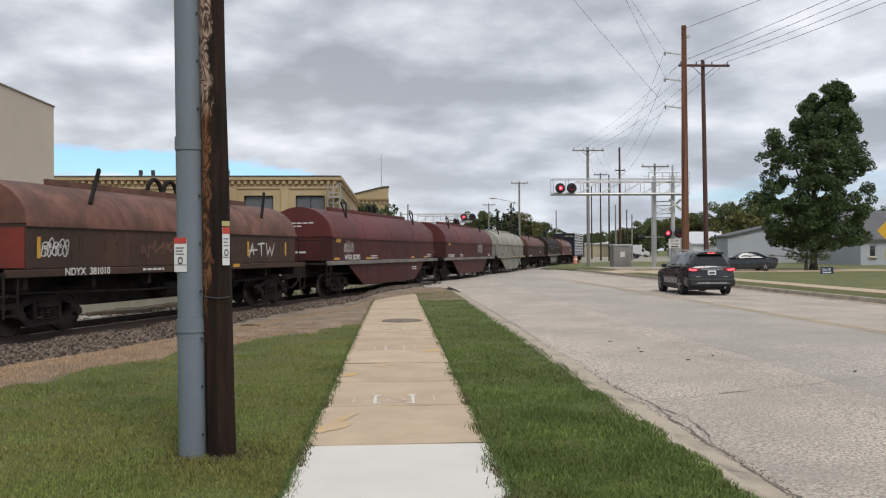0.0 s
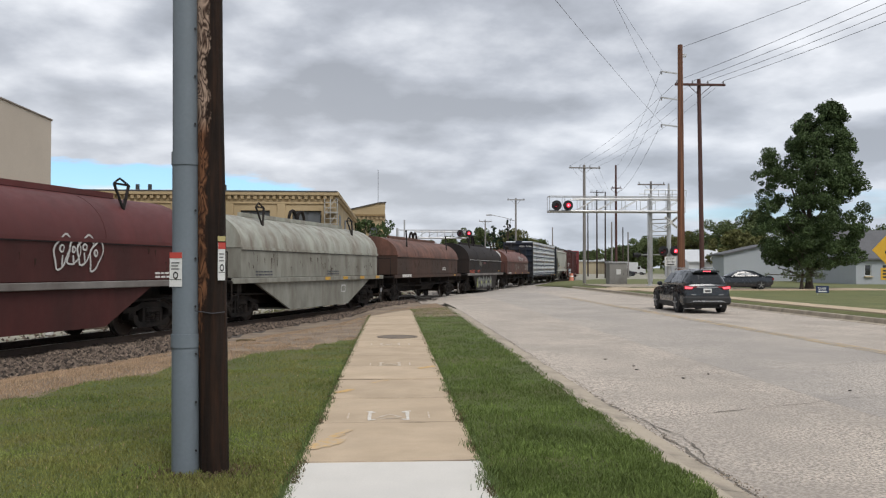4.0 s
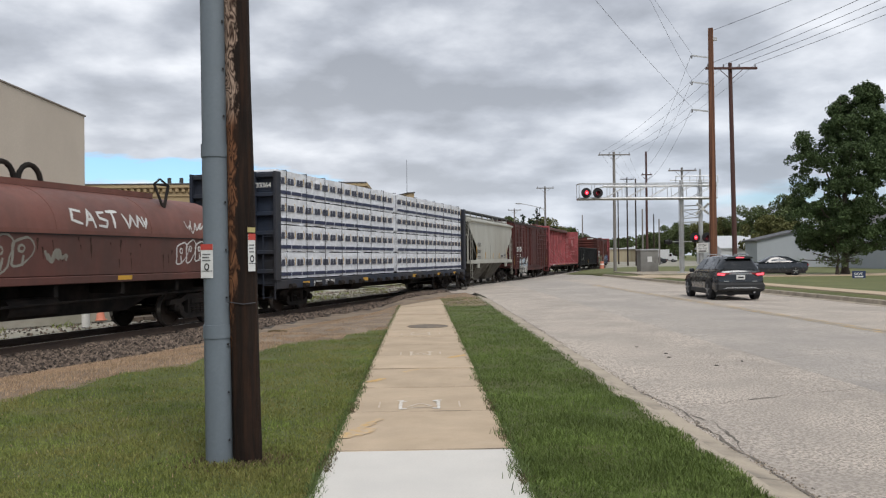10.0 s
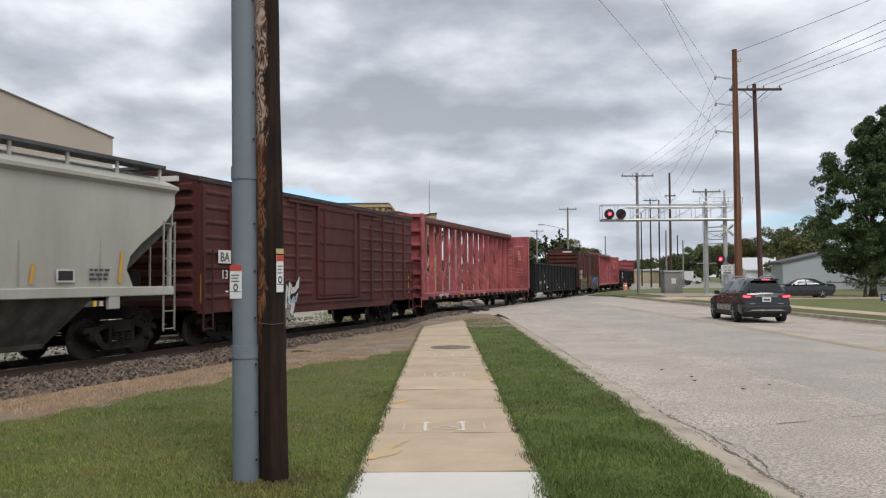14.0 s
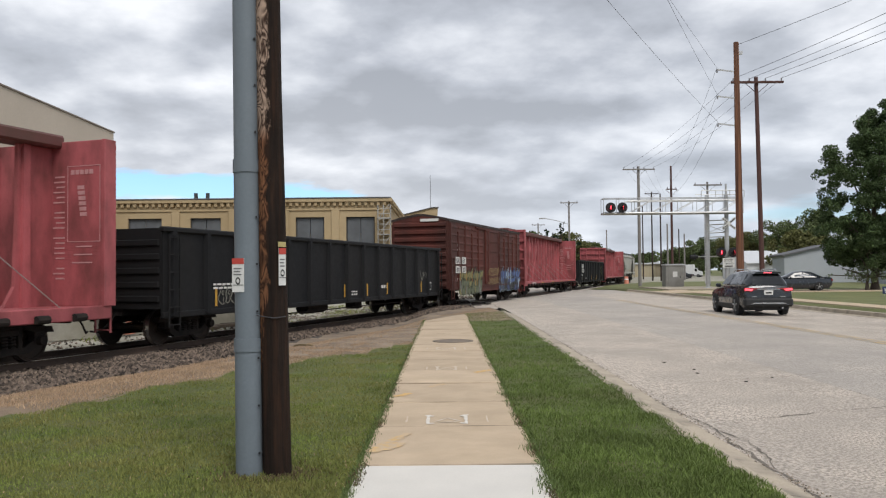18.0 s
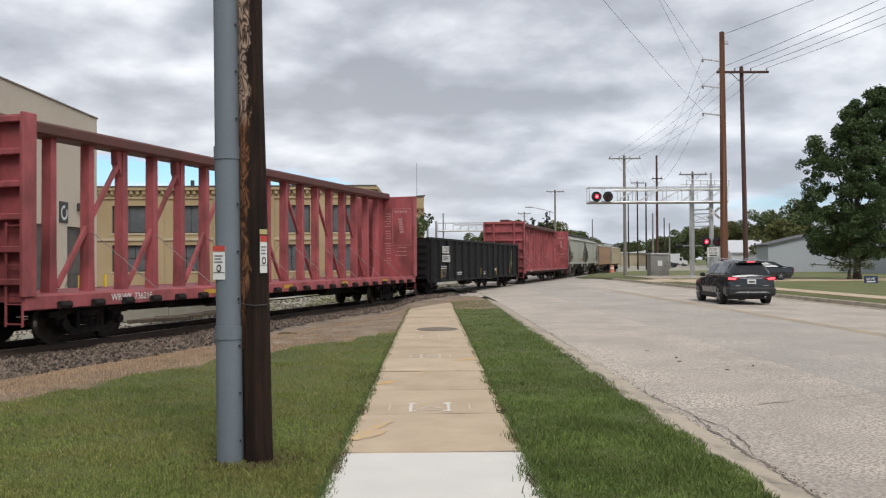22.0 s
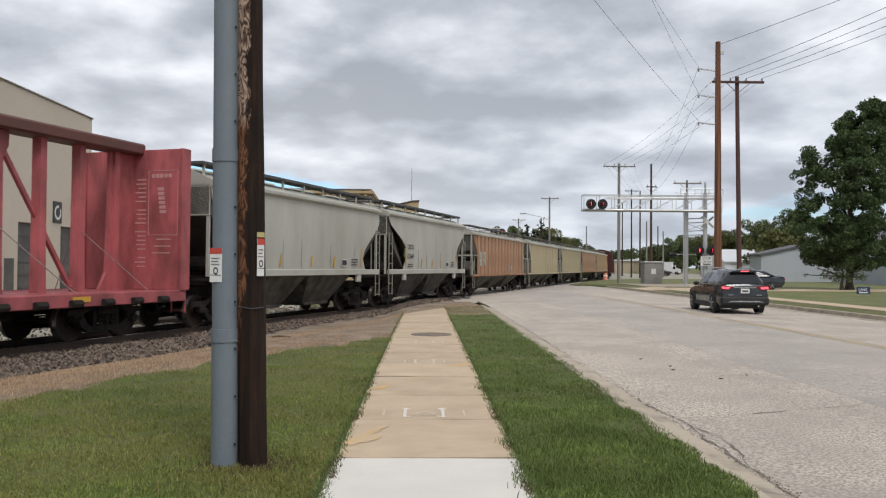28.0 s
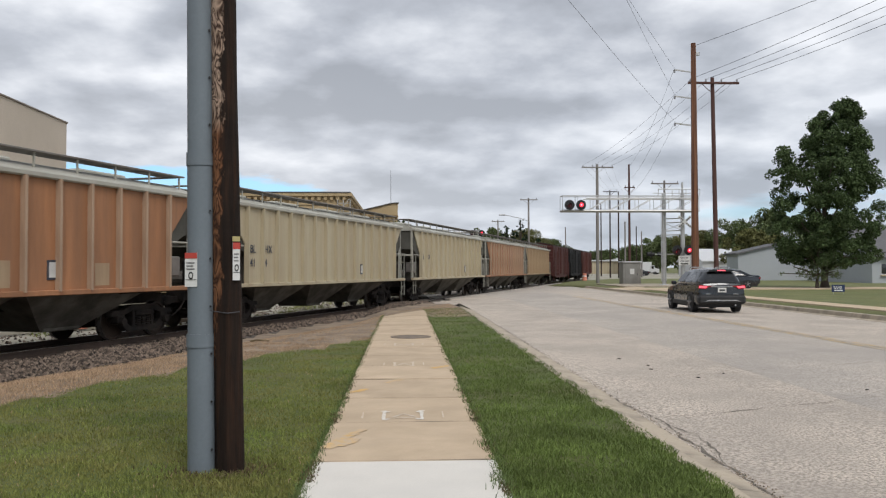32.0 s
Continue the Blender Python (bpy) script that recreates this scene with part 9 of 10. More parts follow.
LEFT_EDGE = ((1.9, -2.9), (2.8, -3.9), (4.6, -4.1), (6.4, -3.8), (8.3, -3.65), (9.3, -3.5), (10.2, -1.6), (11.4, -1.45), (12.7, -0.9), (13.5, -0.1), (14.15, 0.6))
RIGHT_EDGE = ((1.9, 3.4), (2.8, 4.3), (4.6, 4.6), (6.4, 4.5), (8.3, 4.3), (9.8, 4.0), (11.6, 3.6), (13.1, 3.1), (14.15, 2.3))
while len(clumps) < 760:
    z = 1.9 + 12.25 * rs.random() ** 1.05
    xl, xr = side_of(z, LEFT_EDGE), side_of(z, RIGHT_EDGE)
    mid, half_ = (xl + xr) / 2, (xr - xl) / 2
    ang, rad_ = rs.uniform(0, 2 * math.pi), rs.random() ** 0.38
    px, py = mid + half_ * rad_ * math.cos(ang), half_ * 0.85 * rad_ * math.sin(ang)
    # boughs leave gaps between them
    if noise.noise(Vector((px * 0.62, py * 0.62, z * 0.85))) + 0.35 * noise.noise(Vector((px * 1.7, py * 1.7, z * 1.9))) < -0.13:
        continue
    r_ = rs.uniform(0.20, 0.62)
    clumps.append((px - r_ * 0.5 * math.cos(ang), py, z, r_, 0.85))
for k in range(34):
    z = rs.uniform(8.6, 10.75)
    clumps.append((-3.0 + rs.gauss(0, 0.10 + 0.22 * (10.9 - z)), rs.gauss(0, 0.5), z, rs.uniform(0.18, 0.42), 1.0))
big_tree = tree(31.9, 61.3, 14.4, clumps, "large dark green maple on the lawn, uneven crown with bare twigs", leaf=0.080, per=860, trunk_r=0.27, seed=4)
for k in range(14):
    a = (rs.uniform(-0.7, 0.5), rs.uniform(-0.6, 0.6), 10.6)
    part("twig", Mesh().tube(a, (a[0] + rs.uniform(-0.5, 0.4), a[1] + rs.uniform(-0.3, 0.3), rs.uniform(11.9, 13.6)), 0.018, 0.006, n=4), BARK, big_tree)
clumps = [(rs.gauss(0, 0.95), rs.gauss(0, 0.6), 0.9 + abs(rs.gauss(0, 0.9)), rs.uniform(0.18, 0.42), 0.9) for k in range(50)]
tree(30.7, 60.1, 3.6, clumps, "small bushy tree beside the maple", leaf=0.075, per=300, mat=LEAF_BUSH, trunk_r=0.12, seed=6)


def far_tree(x, y, h, w, mat, seed, label="distant leafy tree at the edge of town", leaf=0.20):
    r_ = random.Random(seed)
    cl = [(r_.gauss(0, w * 0.25), r_.gauss(0, w * 0.25), h * r_.uniform(0.25, 0.95) ** 0.8, w * r_.uniform(0.07, 0.17), 0.85) for k in range(46)]
    cl = [(a * (1.15 - 0.65 * (c / h) ** 2), b, c, d, e) for a, b, c, d, e in cl]
    return tree(x, y, h, cl, label, leaf=leaf, per=max(110, 300 * 5 / w), mat=mat, trunk_r=w * 0.035, seed=seed)


for k, (x, y, h, w, mm) in enumerate(((66.5, 160, 11.0, 11, LEAF_FAR), (73, 163, 12.8, 11, LEAF_FAR), (80, 160, 11.5, 12, LEAF_FAR), (90, 165, 11, 13, LEAF_FAR), (63.0, 168, 9.0, 8, LEAF_OLIVE),
                                     (56, 198, 6.5, 9, LEAF_FAR), (62, 200, 9.2, 11, LEAF_FAR), (69, 204, 9.0, 11, LEAF_OLIVE), (76, 200, 8.6, 11, LEAF_FAR), (50, 210, 5.8, 9, LEAF_FAR), (84, 205, 9, 12, LEAF_FAR),
                                     (18.5, 180, 10.4, 9, LEAF_FAR), (26, 178, 9.2, 11, LEAF_OLIVE), (32, 184, 7.8, 10, LEAF_FAR), (37, 190, 5.4, 8, LEAF_FAR), (12, 186, 8.0, 9, LEAF_FAR), (41, 230, 5.6, 10, LEAF_FAR), (47, 235, 5.2, 10, LEAF_FAR), (33, 240, 6.2, 11, LEAF_FAR), (23.5, 240, 6.8, 12, LEAF_FAR),
                                     (100, 180, 12, 14, LEAF_FAR), (112, 176, 11, 14, LEAF_FAR), (55, 128, 7.5, 7, LEAF_OLIVE))):
    far_tree(x, y, h, w, mm, 100 + k)
for x, y, h in ((24.0, 170, 12.0), (21.5, 174, 10.8)):
    r_ = random.Random(int(x * 10))
    cl = [(r_.gauss(0, 1) * 2.4 * (1 - z / h) ** 0.7, r_.gauss(0, 1) * 2.0 * (1 - z / h) ** 0.7, z, 0.75 * (1.2 - z / h), 0.6) for z in [h * (0.2 + 0.77 * i / 40) for i in range(41)]]
    tree(x, y, h, cl, "dark conifer rising behind the far trees", leaf=0.4, per=60, mat=PINE, trunk_r=0.2, trunk_h=h * 0.95, seed=int(x))
r_ = random.Random(77)
cl = [(r_.gauss(0, 1.3), r_.gauss(0, 1.0), r_.uniform(2.0, 7.4), r_.uniform(0.6, 1.1), 0.9) for k in range(30)]
tree(-3.3, 101, 7.8, cl, "dark green tree against the brick factory", leaf=0.22, per=80, mat=LEAF, trunk_r=0.2, seed=9)
# a low band of woods on the horizon
rs2 = np.random.RandomState(9)
cl = []
for k in range(300):
    a = radians(rs2.uniform(-40, 75))
    d = rs2.uniform(330, 420)
    cl.append((d * math.sin(a), d * math.cos(a), rs2.uniform(1.0, 7.0), rs2.uniform(3.5, 6.5), 0.8))
tagged(new("far_woods", crown_mesh("far_woods", cl, 4, 1.3, LEAF_FAR, 12)), "low band of distant woods along the horizon", "woods", kind="stuff")


# ---------- lettering, tape and paint on the cars ----------
SIDE = -1.46          # coil trough side
marks(c1, "NDYX  381010", -5.42, 1.31, 0.24, -1.55)
bubble(c1, -6.0, 1.74, 0.8, 0.36, SIDE, SPRAY_WHITE, 1, 5, 0.014)
spray(c1, [[(3.05, 1.66), (3.28, 2.10), (3.36, 1.72)], [(3.0, 1.86), (3.62, 1.90)], [(3.62, 2.08), (4.12, 2.12)], [(3.86, 2.10), (3.90, 1.68)], [(4.22, 2.12), (4.32, 1.70), (4.48, 2.0), (4.60, 1.70), (4.82, 2.14)]], SIDE, SPRAY_WHITE, 0.028, label="white tag")
scrawl(c1, -2.6, 1.75, 2.2, 0.35, SIDE, BROWN_HOOD, 3, 7, 0.03, label="faint chalked tag")
for x in (-6.15, -0.1, 2.95, 5.6):
    tape(c1, x, 1.70, 0.10, 0.46, SIDE)
tape(c1, -1.2, 1.36, 0.5, 0.10, -1.55)
tape(c1, 1.9, 1.36, 0.4, 0.10, -1.55)
small_print(c1, 0.8, 1.85, 1.0, SIDE)
small_print(c1, -2.6, 1.36, 0.9, -1.55, rows=1)
marks(c2, "WFRX 382925", -6.2, 1.50, 0.30, SIDE)
bubble(c2, -6.25, 1.82, 1.1, 0.42, SIDE, SPRAY_WHITE, 4, 5, 0.014)
tape(c2, -7.1, 2.22, 0.5, 0.14, SIDE)
for x in (-7.3, 3.2, 5.6, -3.6):
    tape(c2, x, 1.50, 0.55, 0.09, SIDE)
small_print(c2, -3.0, 1.62, 0.9, SIDE)
small_print(c2, 6.2, 1.66, 0.8, SIDE)
small_print(c2, 3.4, 1.0, 0.8, -1.44, rows=2)
marks(c3, "FURX 383067", -6.65, 1.50, 0.26, SIDE)
bubble(c3, 1.9, 1.75, 1.5, 0.75, SIDE - 0.03, SPRAY_WHITE, 5, 4, 0.022)
tape(c3, -6.6, 2.22, 0.5, 0.14, SIDE)
small_print(c3, -3.5, 1.62, 0.9, SIDE)
small_print(c3, 5.6, 1.62, 0.8, SIDE)
for x in (0.10, 2.0, 4.0, 6.0):
    tape(c4, x, 1.33, 0.5, 0.12, -1.55)
part("stencil_panel", Mesh().box(2.05, 2.5, -1.445, -1.4405, 0.80, 1.10), SPRAY_WHITE, c4)
part("stencil_panel", Mesh().box(2.09, 2.46, -1.449, -1.4455, 0.84, 1.06), GREY_SIDE, c4)
small_print(c4, 0.5, 1.64, 1.2, SIDE, LETTER_DARK)
small_print(c4, -5.5, 1.64, 1.2, SIDE, LETTER_DARK)
small_print(c5, 2.6, 1.80, 0.8, SIDE)
small_print(c5, -5.9, 1.34, 1.6, -1.55, rows=1, h=0.14)
tape(c5, 5.2, 1.34, 0.4, 0.09, -1.55)
# silver block tag on the black car's skirt
SILVER = material("silver_spray_paint", (0.17, 0.175, 0.16), 0.6, vary=0.15, bump=0)
LIME = material("lime_spray_paint", (0.34, 0.38, 0.12), 0.6, vary=0.2, bump=0)
rng = random.Random(61)
for k in range(6):
    cx, w = -2.75 + 0.90 * k, 0.52
    ring = [(cx + w * (0.9 + 0.25 * math.sin(3 * a + k)) * math.cos(a), 0.78 + 0.43 * (0.9 + 0.2 * math.sin(2 * a + 2 * k)) * math.sin(a)) for a in np.linspace(0, 6.28, 15)[:-1]]
    part("graffiti_outline", Mesh().prism([(cx + (x - cx) * 1.16, 0.76 + (z - 0.76) * 1.16) for x, z in ring], 1, -1.4445 - 0.0015 * k, -1.4405), SPRAY_BLACK, c6)
    part("graffiti_letter", Mesh().prism(ring, 1, -1.4452 - 0.0015 * k, -1.4405), SILVER, c6, "silver bubble-letter tag")
    part("graffiti_letter", Mesh().prism([(cx + (x - cx) * 0.35 + 0.03, 0.76 + (z - 0.76) * 0.35) for x, z in ring], 1, -1.459, -1.455), (BLACK_HOOD, LIME)[k % 2], c6)
scrawl(c6, -3.5, 0.45, 0.5, 0.6, -1.4405, LIME, 8, 3, 0.05)
scrawl(c6, -2.7, 1.95, 1.1, 0.45, SIDE, GREY_SIDE, 9, 5, 0.03)
MARK_ORANGE = material("orange_stencil_paint", (0.42, 0.085, 0.045), 0.6, vary=0.2, bump=0)
marks(c6, "CIGX 802952", -6.15, 1.47, 0.32, SIDE, MARK_ORANGE)
part("pale_seam_bead", Mesh().box(-6.3, 6.3, -1.515, -1.505, 2.40, 2.418), LETTER, c6)
small_print(c6, -3.4, 1.62, 1.0, SIDE, MARK_ORANGE)
tape(c6, -1.2, 2.15, 0.9, 0.14, SIDE, OXIDE)
tape(c6, 4.9, 1.56, 0.5, 0.10, SIDE)
marks(c7, "GACX 54868", -6.1, 1.33, 0.24, -1.55)
hood_side = lambda z: -1.475 * (1 - (max(0.0, z - 2.45) / 1.06) ** 2) ** 0.5
spray(c7, [[(0.82, 2.90), (0.55, 2.94), (0.46, 2.70), (0.78, 2.62)], [(0.86, 2.56), (1.06, 2.96), (1.18, 2.54)], [(0.92, 2.72), (1.16, 2.74)], [(1.58, 2.92), (1.34, 2.90), (1.36, 2.78), (1.60, 2.72), (1.54, 2.58), (1.28, 2.60)], [(1.66, 2.94), (2.06, 2.96)], [(1.84, 2.92), (1.82, 2.56)],
           [(2.2, 2.92), (2.32, 2.58), (2.5, 2.9), (2.58, 2.62)], [(2.62, 2.60), (2.75, 2.9), (2.86, 2.62)], [(2.9, 2.88), (2.94, 2.6), (3.06, 2.85)]], hood_side, SPRAY_WHITE, 0.034, label="white tag on the hood")
scrawl(c7, 4.6, 2.55, 1.3, 0.30, hood_side, SPRAY_WHITE, 11, 4, 0.018)
bubble(c7, 4.2, 1.65, 2.0, 0.65, SIDE, SPRAY_WHITE, 12, 5, 0.02)
bubble(c7, -1.8, 1.60, 1.1, 0.75, SIDE, GREY_SIDE, 13, 2, 0.028)
scrawl(c7, -0.4, 1.75, 0.7, 0.35, SIDE, GREY_SIDE, 14, 3, 0.05)
for x in (-2.6, 1.8, 5.6):
    tape(c7, x, 1.34, 0.5, 0.10, -1.55)
# a white face-shaped blob on the end of the rusty red hood
end = -12.78 / 2 - 0.025
ring = [(-0.35 + 0.52 * math.cos(a), 2.93 + 0.46 * math.sin(a) * (1.0 if math.sin(a) > 0 else 1.15)) for a in np.linspace(0, 6.28, 19)[:-1]]
part("graffiti_patch", Mesh().prism(ring, 0, end - 0.008, end - 0.002), SPRAY_WHITE, c7, "white blob sprayed on the hood's end")
for k in range(5):
    y0 = -0.75 + 0.18 * k
    part("graffiti_line", Mesh().bar((end - 0.012, y0, 2.85 + 0.1 * (k % 2)), (end - 0.012, y0 + 0.14, 3.05 + 0.06 * ((k + 1) % 3)), 0.008, 0.035), SPRAY_BLACK, c7)
for car, zz, L0 in ((c2, 2.98, 15.0), (c3, 2.98, 14.55), (c7, 2.12, 12.78)):
    L0 = L0 / 2 + 0.025
    if car is c3:
        for words, yy, zz_, size_ in (("FOR USE ON FURX", 0.62, 3.06, 0.135), ("382800 THRU 383889", 0.62, 2.88, 0.135), ("FURX 383067", 0.15, 1.72, 0.15)):
            part("lettering", lettering(words, size_, LETTER), None, car, at=pose(-L0 - 0.008, yy, zz_) @ Matrix.Rotation(radians(-90), 4, "Z"))
        continue
    for r in range(2):
        for k in range(5 - 2 * r):
            y0 = 0.60 - 0.26 * k
            part("printed_bar", Mesh().box(-L0 - 0.006, -L0 - 0.002, y0 - 0.21, y0, zz - 0.13 * r, zz - 0.13 * r + 0.045), LETTER, car)
    part("printed_bar", Mesh().box(-L0 - 0.006 + 0.03, -L0 - 0.002 + 0.03, -0.3, 0.2, 1.78, 1.85), LETTER, car)

marks(lumber_car, "733  364", -7.8, 0.90, 0.22, -1.56)
marks(lumber_car, "NOKL", -8.75, 0.86, 0.24, -1.56)
part("lettering", lettering("NOKL 733364", 0.22, LETTER), None, lumber_car, at=pose(-11.545, -0.1, 4.12) @ Matrix.Rotation(radians(-90), 4, "Z"))
for x in (-9.6, -4.2, 2.0, 6.0, 9.0):
    tape(lumber_car, x, 0.90, 0.5, 0.13, -1.56)
# hoppers
SOOT_RUN = material("grey_soot_run", (0.30, 0.295, 0.26), 0.6, vary=0.1, scale=4, bump=0)
for h, num in ((h1, "131871"), (h2, "131870"), (h3, "131869")):
    dx, dz = (0.66, 0.07) if h is h3 else (0.0, 0.0)
    marks(h, "CKTX", -4.40 + dx, 2.50 + dz, 0.33, -1.60, LETTER_DARK)
    if h is not h2:
        marks(h, num, -4.48 + dx, 2.08 + dz, 0.31, -1.60, LETTER_DARK)
    else:
        small_print(h, -4.48, 2.08, 1.0, -1.60, LETTER_DARK, rows=1, h=0.22)
    tape(h, -4.68 + dx, 1.80, 0.09, 0.75, -1.59)
    for x_, hh in ((4.18, 0.7), (1.66 - 0.4 * dx, 0.38), (-0.2 + 0.2 * dx, 0.36), (-2.4 + dx, 0.40)):
        part("reflective_tape", Mesh().prism([(x_, 1.74), (x_ + 0.09, 1.74), (x_ + 0.16, 1.74 + hh), (x_ + 0.07, 1.74 + hh)], 1, -1.606, -1.600), YELLOW_TAPE, h)
    small_print(h, -4.4 + dx, 1.85, 0.8, -1.595, LETTER_DARK)
    small_print(h, 3.3, 2.0, 0.6, -1.60, LETTER_DARK, rows=3)
    part("consolidated_stencil", Mesh().box(2.36, 2.86, -1.607, -1.602, 1.76, 2.04), SPRAY_WHITE, h)
    part("stencil_panel", Mesh().box(2.41, 2.81, -1.613, -1.608, 1.80, 2.00), SPRAY_BLACK, h)
    part("lettering", lettering("CKTX", 0.22, LETTER_DARK), None, h, at=pose(-6.27, -0.3, 3.62, 0, 0, 0) @ Matrix.Rotation(radians(-90), 4, "Z"))
    for x in (-2.2, -0.9, 1.4, 3.6):
        part("soot_run", Mesh().prism([(x, 1.68), (x + 0.05, 1.68), (x + 0.03, 2.7 + 0.3 * math.sin(7 * x)), (x + 0.02, 2.7 + 0.3 * math.sin(7 * x))], 1, -1.60, -1.596), SOOT_RUN, h)
# boxcars
SPRAY_PALE = material("ice_blue_spray_paint", (0.30, 0.38, 0.45), 0.6, vary=0.2, bump=0)
SPRAY_NAVY = material("navy_spray_paint", (0.03, 0.05, 0.14), 0.6, vary=0.2, bump=0)
for b, rows in ((b1, ("BA", "EX", "13", "29")), (b2, ("BA", "EX", "001", "337"))):
    for k, (x, z) in enumerate(((-7.05, 2.25), (-5.95, 2.25), (-7.05, 1.78), (-5.95, 1.78))):
        if k >= len(rows):
            continue
        if b is b1 and k > 1:
            part("lettering", lettering(rows[k], 0.34, LETTER), None, b, at=pose(x + 0.18, -1.578, z + 0.05))
            continue
        plate = part("stencil_plate", Mesh().box(x, x + 0.78, -1.608, -1.602, z, z + 0.36), LETTER, b)
        part("lettering", lettering(rows[k], 0.36, LETTER_DARK), None, plate, at=pose(x + 0.08, -1.615, z + 0.05))
    small_print(b, -6.6, 1.45, 0.9, -1.54)
    part("end_plate", Mesh().box(-8.05, -7.955, -1.0, -0.05, 4.40, 4.54), LETTER, b)
    for x in (-7.75, 7.4):
        tape(b, x, 1.2, 0.1, 0.75, -1.535)
OLIVE_PAINT = material("olive_spray_paint", (0.185, 0.170, 0.065), 0.6, vary=0.25, scale=5, bump=0)
OCHRE_PAINT = material("ochre_spray_paint", (0.30, 0.185, 0.05), 0.6, vary=0.25, scale=5, bump=0)
MOSS_PAINT = material("grey_green_spray_paint", (0.105, 0.125, 0.070), 0.6, vary=0.25, scale=5, bump=0)
wild_piece(b1, -6.0, 0.62, 3.2, 1.05, -1.60, (SPRAY_WHITE, GREY_SIDE), (SPRAY_WHITE, SPRAY_PALE), SPRAY_BLACK, SPRAY_BLACK, 15, 6, "white graffiti letters edged in black")
wild_piece(b2, -6.3, 0.70, 4.2, 1.12, -1.60, (MOSS_PAINT, SILVER, MOSS_PAINT, OLIVE_PAINT), (OLIVE_PAINT, OCHRE_PAINT, OLIVE_PAINT, MOSS_PAINT), SPRAY_BLACK, MOSS_PAINT, 31, 8, "olive and green spiky graffiti letters")
wild_piece(b2, 2.1, 0.75, 5.3, 1.15, -1.60, (SPRAY_BLACK, SPRAY_BLACK, SPRAY_NAVY, SPRAY_PALE), (SPRAY_BLUE, SPRAY_NAVY, SPRAY_PALE, SPRAY_BLUE), SPRAY_BLACK, SPRAY_PALE, 32, 8, "blue and black graffiti letters edged in ice blue")
bubble(b2, -0.9, 1.62, 2.3, 0.45, -1.69, SPRAY_TAN, 18, 9, 0.013, label="sand-coloured bubble tag")
bubble(b2, -0.9, 1.10, 2.3, 0.40, -1.69, SPRAY_TAN, 48, 9, 0.012)
scrawl(b2, -6.6, 2.9, 0.5, 0.5, -1.54, SPRAY_WHITE, 19, 3, 0.015)
# centre beams
FADED_PRINT = material("faded_white_stencil", (0.46, 0.25, 0.25), 0.6, vary=0.2, scale=6, bump=0)
for f, num, L0 in ((f1, "WRWK 736235", 22.74), (f2, "WRWK 736216", 22.86), (f3, "WRWK", 22.71)):
    marks(f, num, -9.05, 0.92, 0.22, -1.565)
    for x in (-5.4, -1.0, 3.4, 7.4):
        tape(f, x, 0.93, 0.55, 0.12, -1.565)
    x0 = L0 / 2 - 0.108
    frame_ = part("printed_frame", Mesh().box(x0, x0 + 0.006, -1.42, -0.50, 4.24, 4.255).box(x0, x0 + 0.006, -1.42, -0.50, 2.54, 2.555).box(x0, x0 + 0.006, -0.515, -0.50, 2.555, 4.24).box(x0, x0 + 0.006, -1.42, -1.405, 2.555, 4.24), FADED_PRINT, f, "faded white stencilled frame on the bulkhead")
    for k in range(5):
        part("printed_bar", Mesh().box(x0, x0 + 0.006, -0.70 - 0.13 * k, -0.60 - 0.13 * k, 4.06, 4.16), FADED_PRINT, frame_)
    for k in range(6):
        z = 3.12 + 0.12 * k
        part("printed_bar", Mesh().box(x0, x0 + 0.006, -1.05 + 0.015 * k, -0.86 + 0.015 * k, z, z + 0.085), FADED_PRINT, frame_)
    for k in range(21):
        if k in (6, 11, 17):
            continue
        part("printed_bar", Mesh().box(x0, x0 + 0.006, -0.42, -0.14 + 0.05 * math.sin(k * 2.7), 4.0 - 0.115 * k, 4.035 - 0.115 * k), FADED_PRINT, f)
    for k in range(3):
        part("printed_bar", Mesh().box(x0, x0 + 0.006, -1.2, -0.75 + 0.06 * k, 2.42 - 0.18 * k, 2.45 - 0.18 * k), FADED_PRINT, f)
# gondolas
marks(g1, "COER", -6.1, 1.90, 0.30, -1.545)
marks(g1, "800 745", -6.2, 1.42, 0.32, -1.545)
plate = part("stencil_plate", Mesh().box(-8.45, -7.35, -1.69, -1.655, 2.20, 2.56), LETTER, g2)
part("lettering", lettering("COER", 0.38, LETTER_DARK), None, plate, at=pose(-8.38, -1.695, 2.25))
plate = part("stencil_plate", Mesh().box(-8.45, -7.2, -1.69, -1.655, 1.76, 2.12), LETTER, g2)
part("lettering", lettering("800967", 0.36, LETTER_DARK), None, plate, at=pose(-8.40, -1.695, 1.82))
for g in (g1, g2):
    small_print(g, -8.3, 1.5, 1.0, -1.54, rows=2)
    small_print(g, -5.4, 1.15, 1.0, -1.54, rows=2)
    small_print(g, 3.0, 1.2, 0.7, -1.54, rows=1, h=0.12)
    small_print(g, 0.4, 1.1, 0.5, -1.54, rows=2)
    bubble(g, -8.0, 1.0, 1.2, 0.55, -1.54, GREY_SIDE, 21, 4, 0.014)
    scrawl(g, 7.7, 1.45, 0.9, 0.4, -1.54, GREY_SIDE, 22, 3, 0.014)
    part("stencil_panel", Mesh().box(8.75, 9.15, -1.545, -1.535, 1.02, 1.36), LETTER, g)
    part("stencil_panel", Mesh().box(8.79, 9.11, -1.549, -1.5455, 1.06, 1.32), GONDOLA, g)
spray(g2, [[(8.40, 1.25), (8.44, 2.0), (8.42, 2.72)], [(8.2, 1.5), (8.44, 1.7), (8.75, 1.45)]], -1.535, LIME, 0.035)
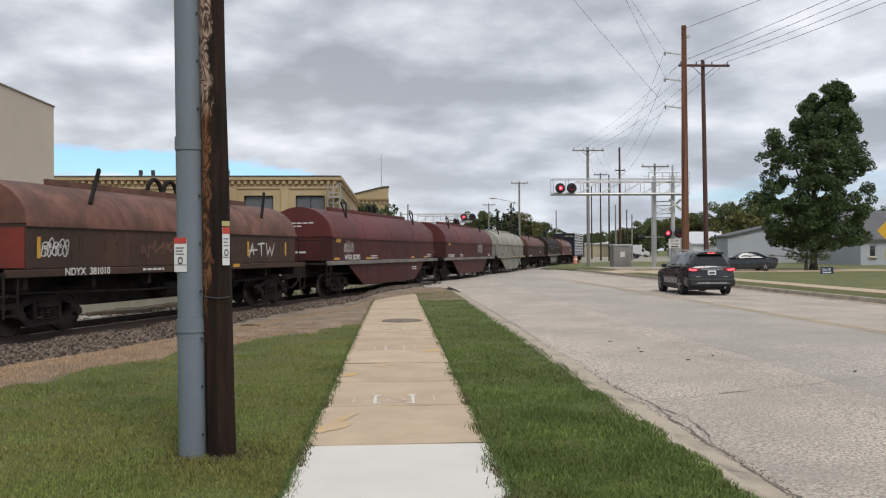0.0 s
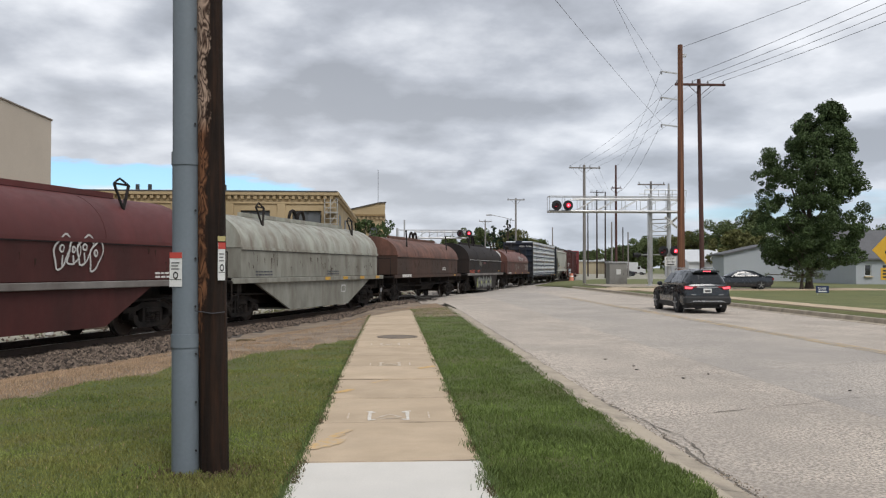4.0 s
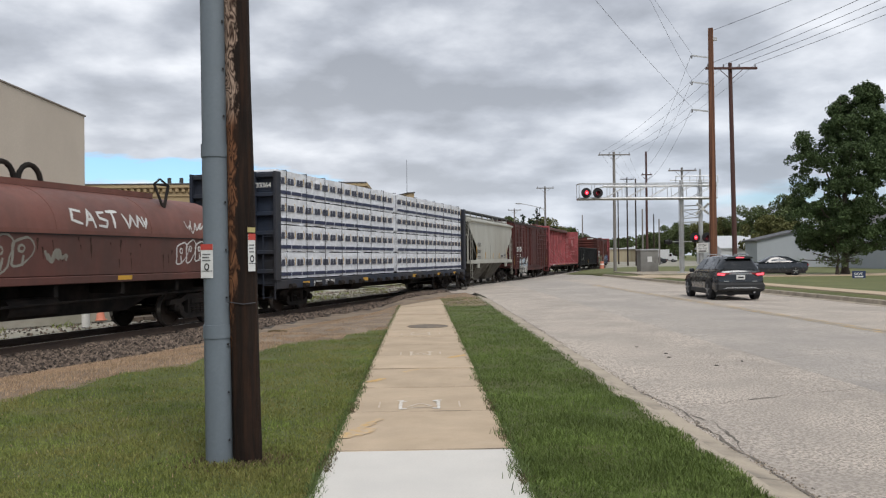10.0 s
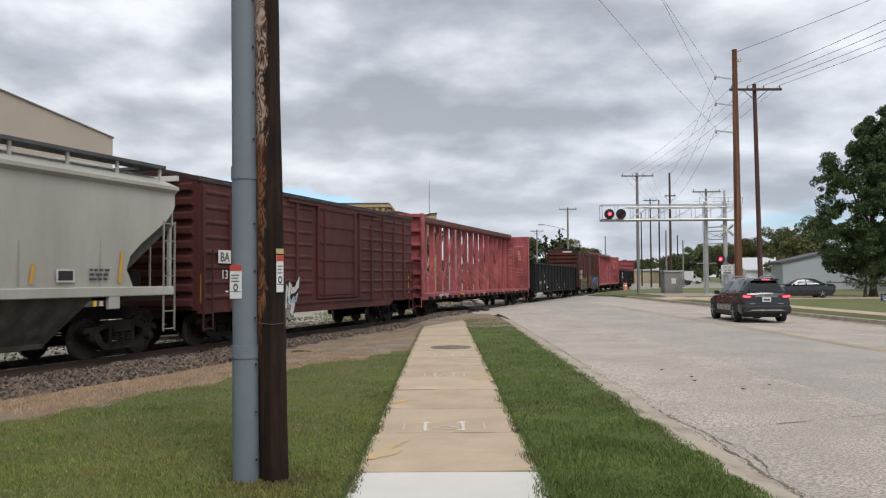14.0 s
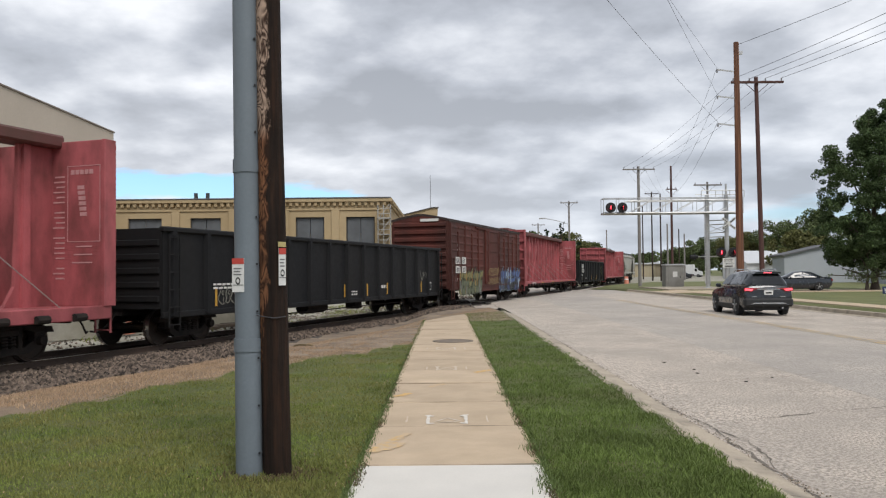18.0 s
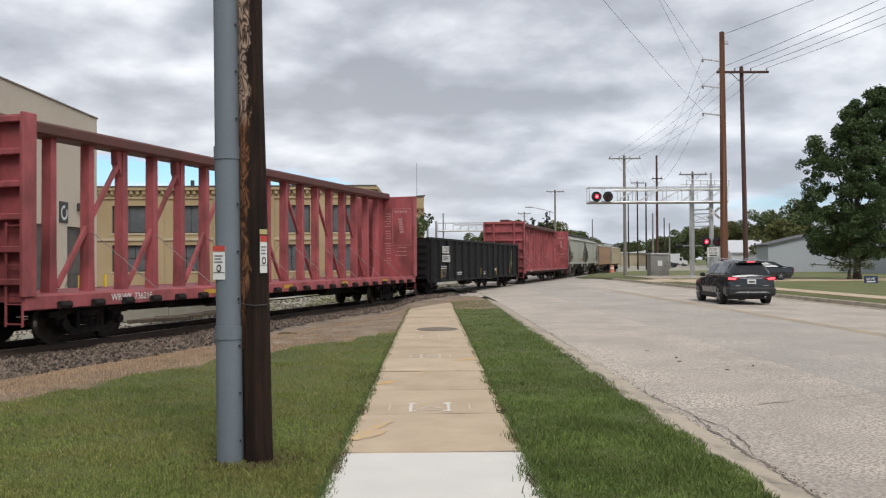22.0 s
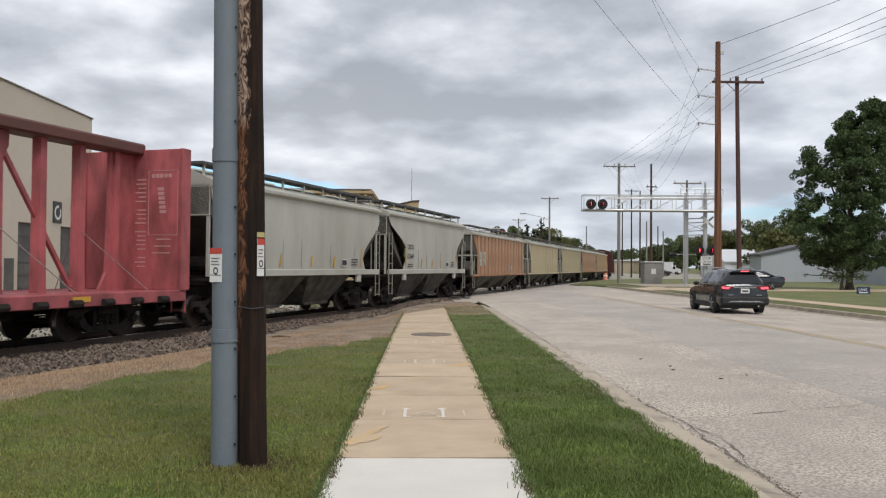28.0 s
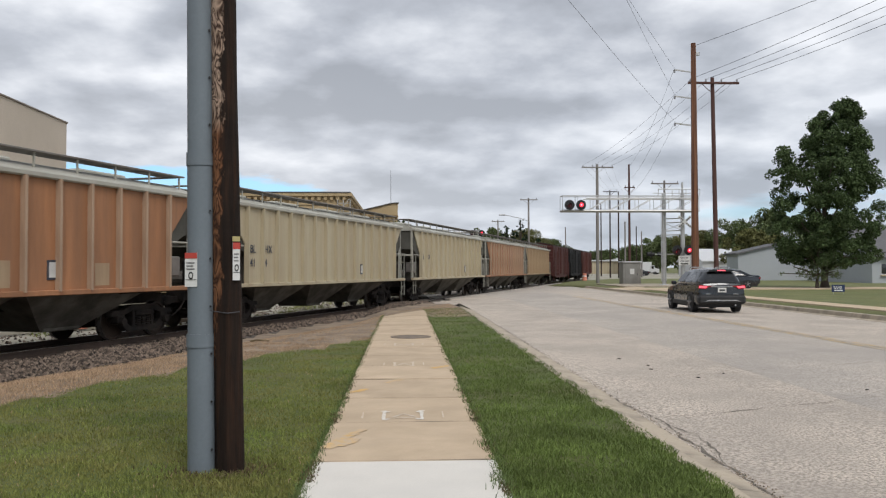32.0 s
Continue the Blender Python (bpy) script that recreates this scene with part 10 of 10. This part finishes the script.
# ribbed hoppers
for r, plate_mat, rows in ((r1, LIGHT_GREY, ("BL HX", "41 618")), (r2, None, ("BL HX", "41 4")), (r3, None, ("BL HX",))):
    if plate_mat:
        part("stencil_plate", Mesh().box(-6.88, -5.95, -1.545, -1.522, 1.85, 2.75), plate_mat, r)
        part("stencil_plate", Mesh().box(-5.85, -4.95, -1.545, -1.522, 1.85, 2.75), plate_mat, r)
    for k, w in enumerate(rows):
        for q, half_w in enumerate(w.split()):
            marks(r, half_w, -6.75 + 0.95 * q, 2.30 - 0.44 * k, 0.36, -1.548, LETTER_DARK)
    part("stencil_panel", Mesh().box(2.7, 3.15, -1.535, -1.522, 1.55, 1.98), LETTER_DARK, r)
    part("stencil_panel", Mesh().box(2.75, 3.10, -1.541, -1.536, 1.60, 1.93), SPRAY_WHITE, r)
for r in (r1, r4):
    for s_, x in ((-1, -3.1), (-1, 1.2), (-1, 4.2)):
        part("paint_patch", Mesh().box(x, x + 0.5, -1.5225, -1.5205, 1.4, 1.4 + 0.6 * abs(math.sin(x))), TAN_PAINT, r)


# ---------- what moves ----------
def along(middle, t):
    return middle - SPEED * t - GAIN * t * t / 2


def car_pose(s, span):
    a, b = on_track(s - span / 2), on_track(s + span / 2)
    d = (b - a).normalized()
    left = Vector((0, 0, 1)).cross(d).normalized()
    up_ = d.cross(left)
    m = Matrix((d, left, up_)).transposed().to_4x4()
    m.translation = (a + b) / 2
    return m


def motions():
    for car, middle, span, wheels in TRAIN:
        walk(car, [(t, car_pose(along(middle, t), span)) for t in [0.5 * k for k in range(65)]])
        # wheels turn while the car is near enough for it to show
        near = [k / 15 for k in range(481) if -32 < along(middle, k / 15) < 40]
        times = sorted({0.0, 32.0, *near})
        for w in wheels:
            at0 = w.matrix_basis.translation.copy()
            rows, turn, last = [], 0.0, None
            for t in times:
                if last is not None and t - last < 0.1:
                    turn -= (along(middle, last) - along(middle, t)) / 0.458
                rows.append((t, Matrix.Translation(at0) @ Matrix.Rotation(turn, 4, "Y")))
                last = t
            walk(w, rows)
    # the sedan on the driveway creeps forward towards the street and stops again
    creep = ((0.0, 0.0), (17.3, 0.0), (17.7, 0.10), (18.1, 0.42), (18.6, 0.90), (19.2, 1.38), (20.0, 1.68), (21.5, 1.80), (24.0, 1.86), (28.0, 1.94), (32.0, 2.02))
    walk(parked_sedan, [(t, pose(28.25 - 0.99 * d, 60.0 + 0.139 * d, 0.0, 0, 0, 82)) for t, d in creep])
    # the crossing lamps wink in turn: each lens swings its lit face round and back
    beat, first = 0.5413, 0.47
    for lens, phase in FLASHERS:
        at0 = lens.matrix_basis.translation.copy()
        rows, lit = [(0.0, 0 if phase == 0 else 180)], phase == 0
        turn = rows[0][1]
        k = 0
        while first + k * beat < 31.9:
            t = first + k * beat
            rows += [(t - 0.012, turn), (t - 0.004, turn + 60), (t + 0.004, turn + 120), (t + 0.012, turn + 180)]
            turn += 180
            k += 1
        rows.append((32.0, turn))
        walk(lens, [(t, Matrix.Translation(at0) @ Matrix.Rotation(radians(a), 4, "Z")) for t, a in rows])


motions()
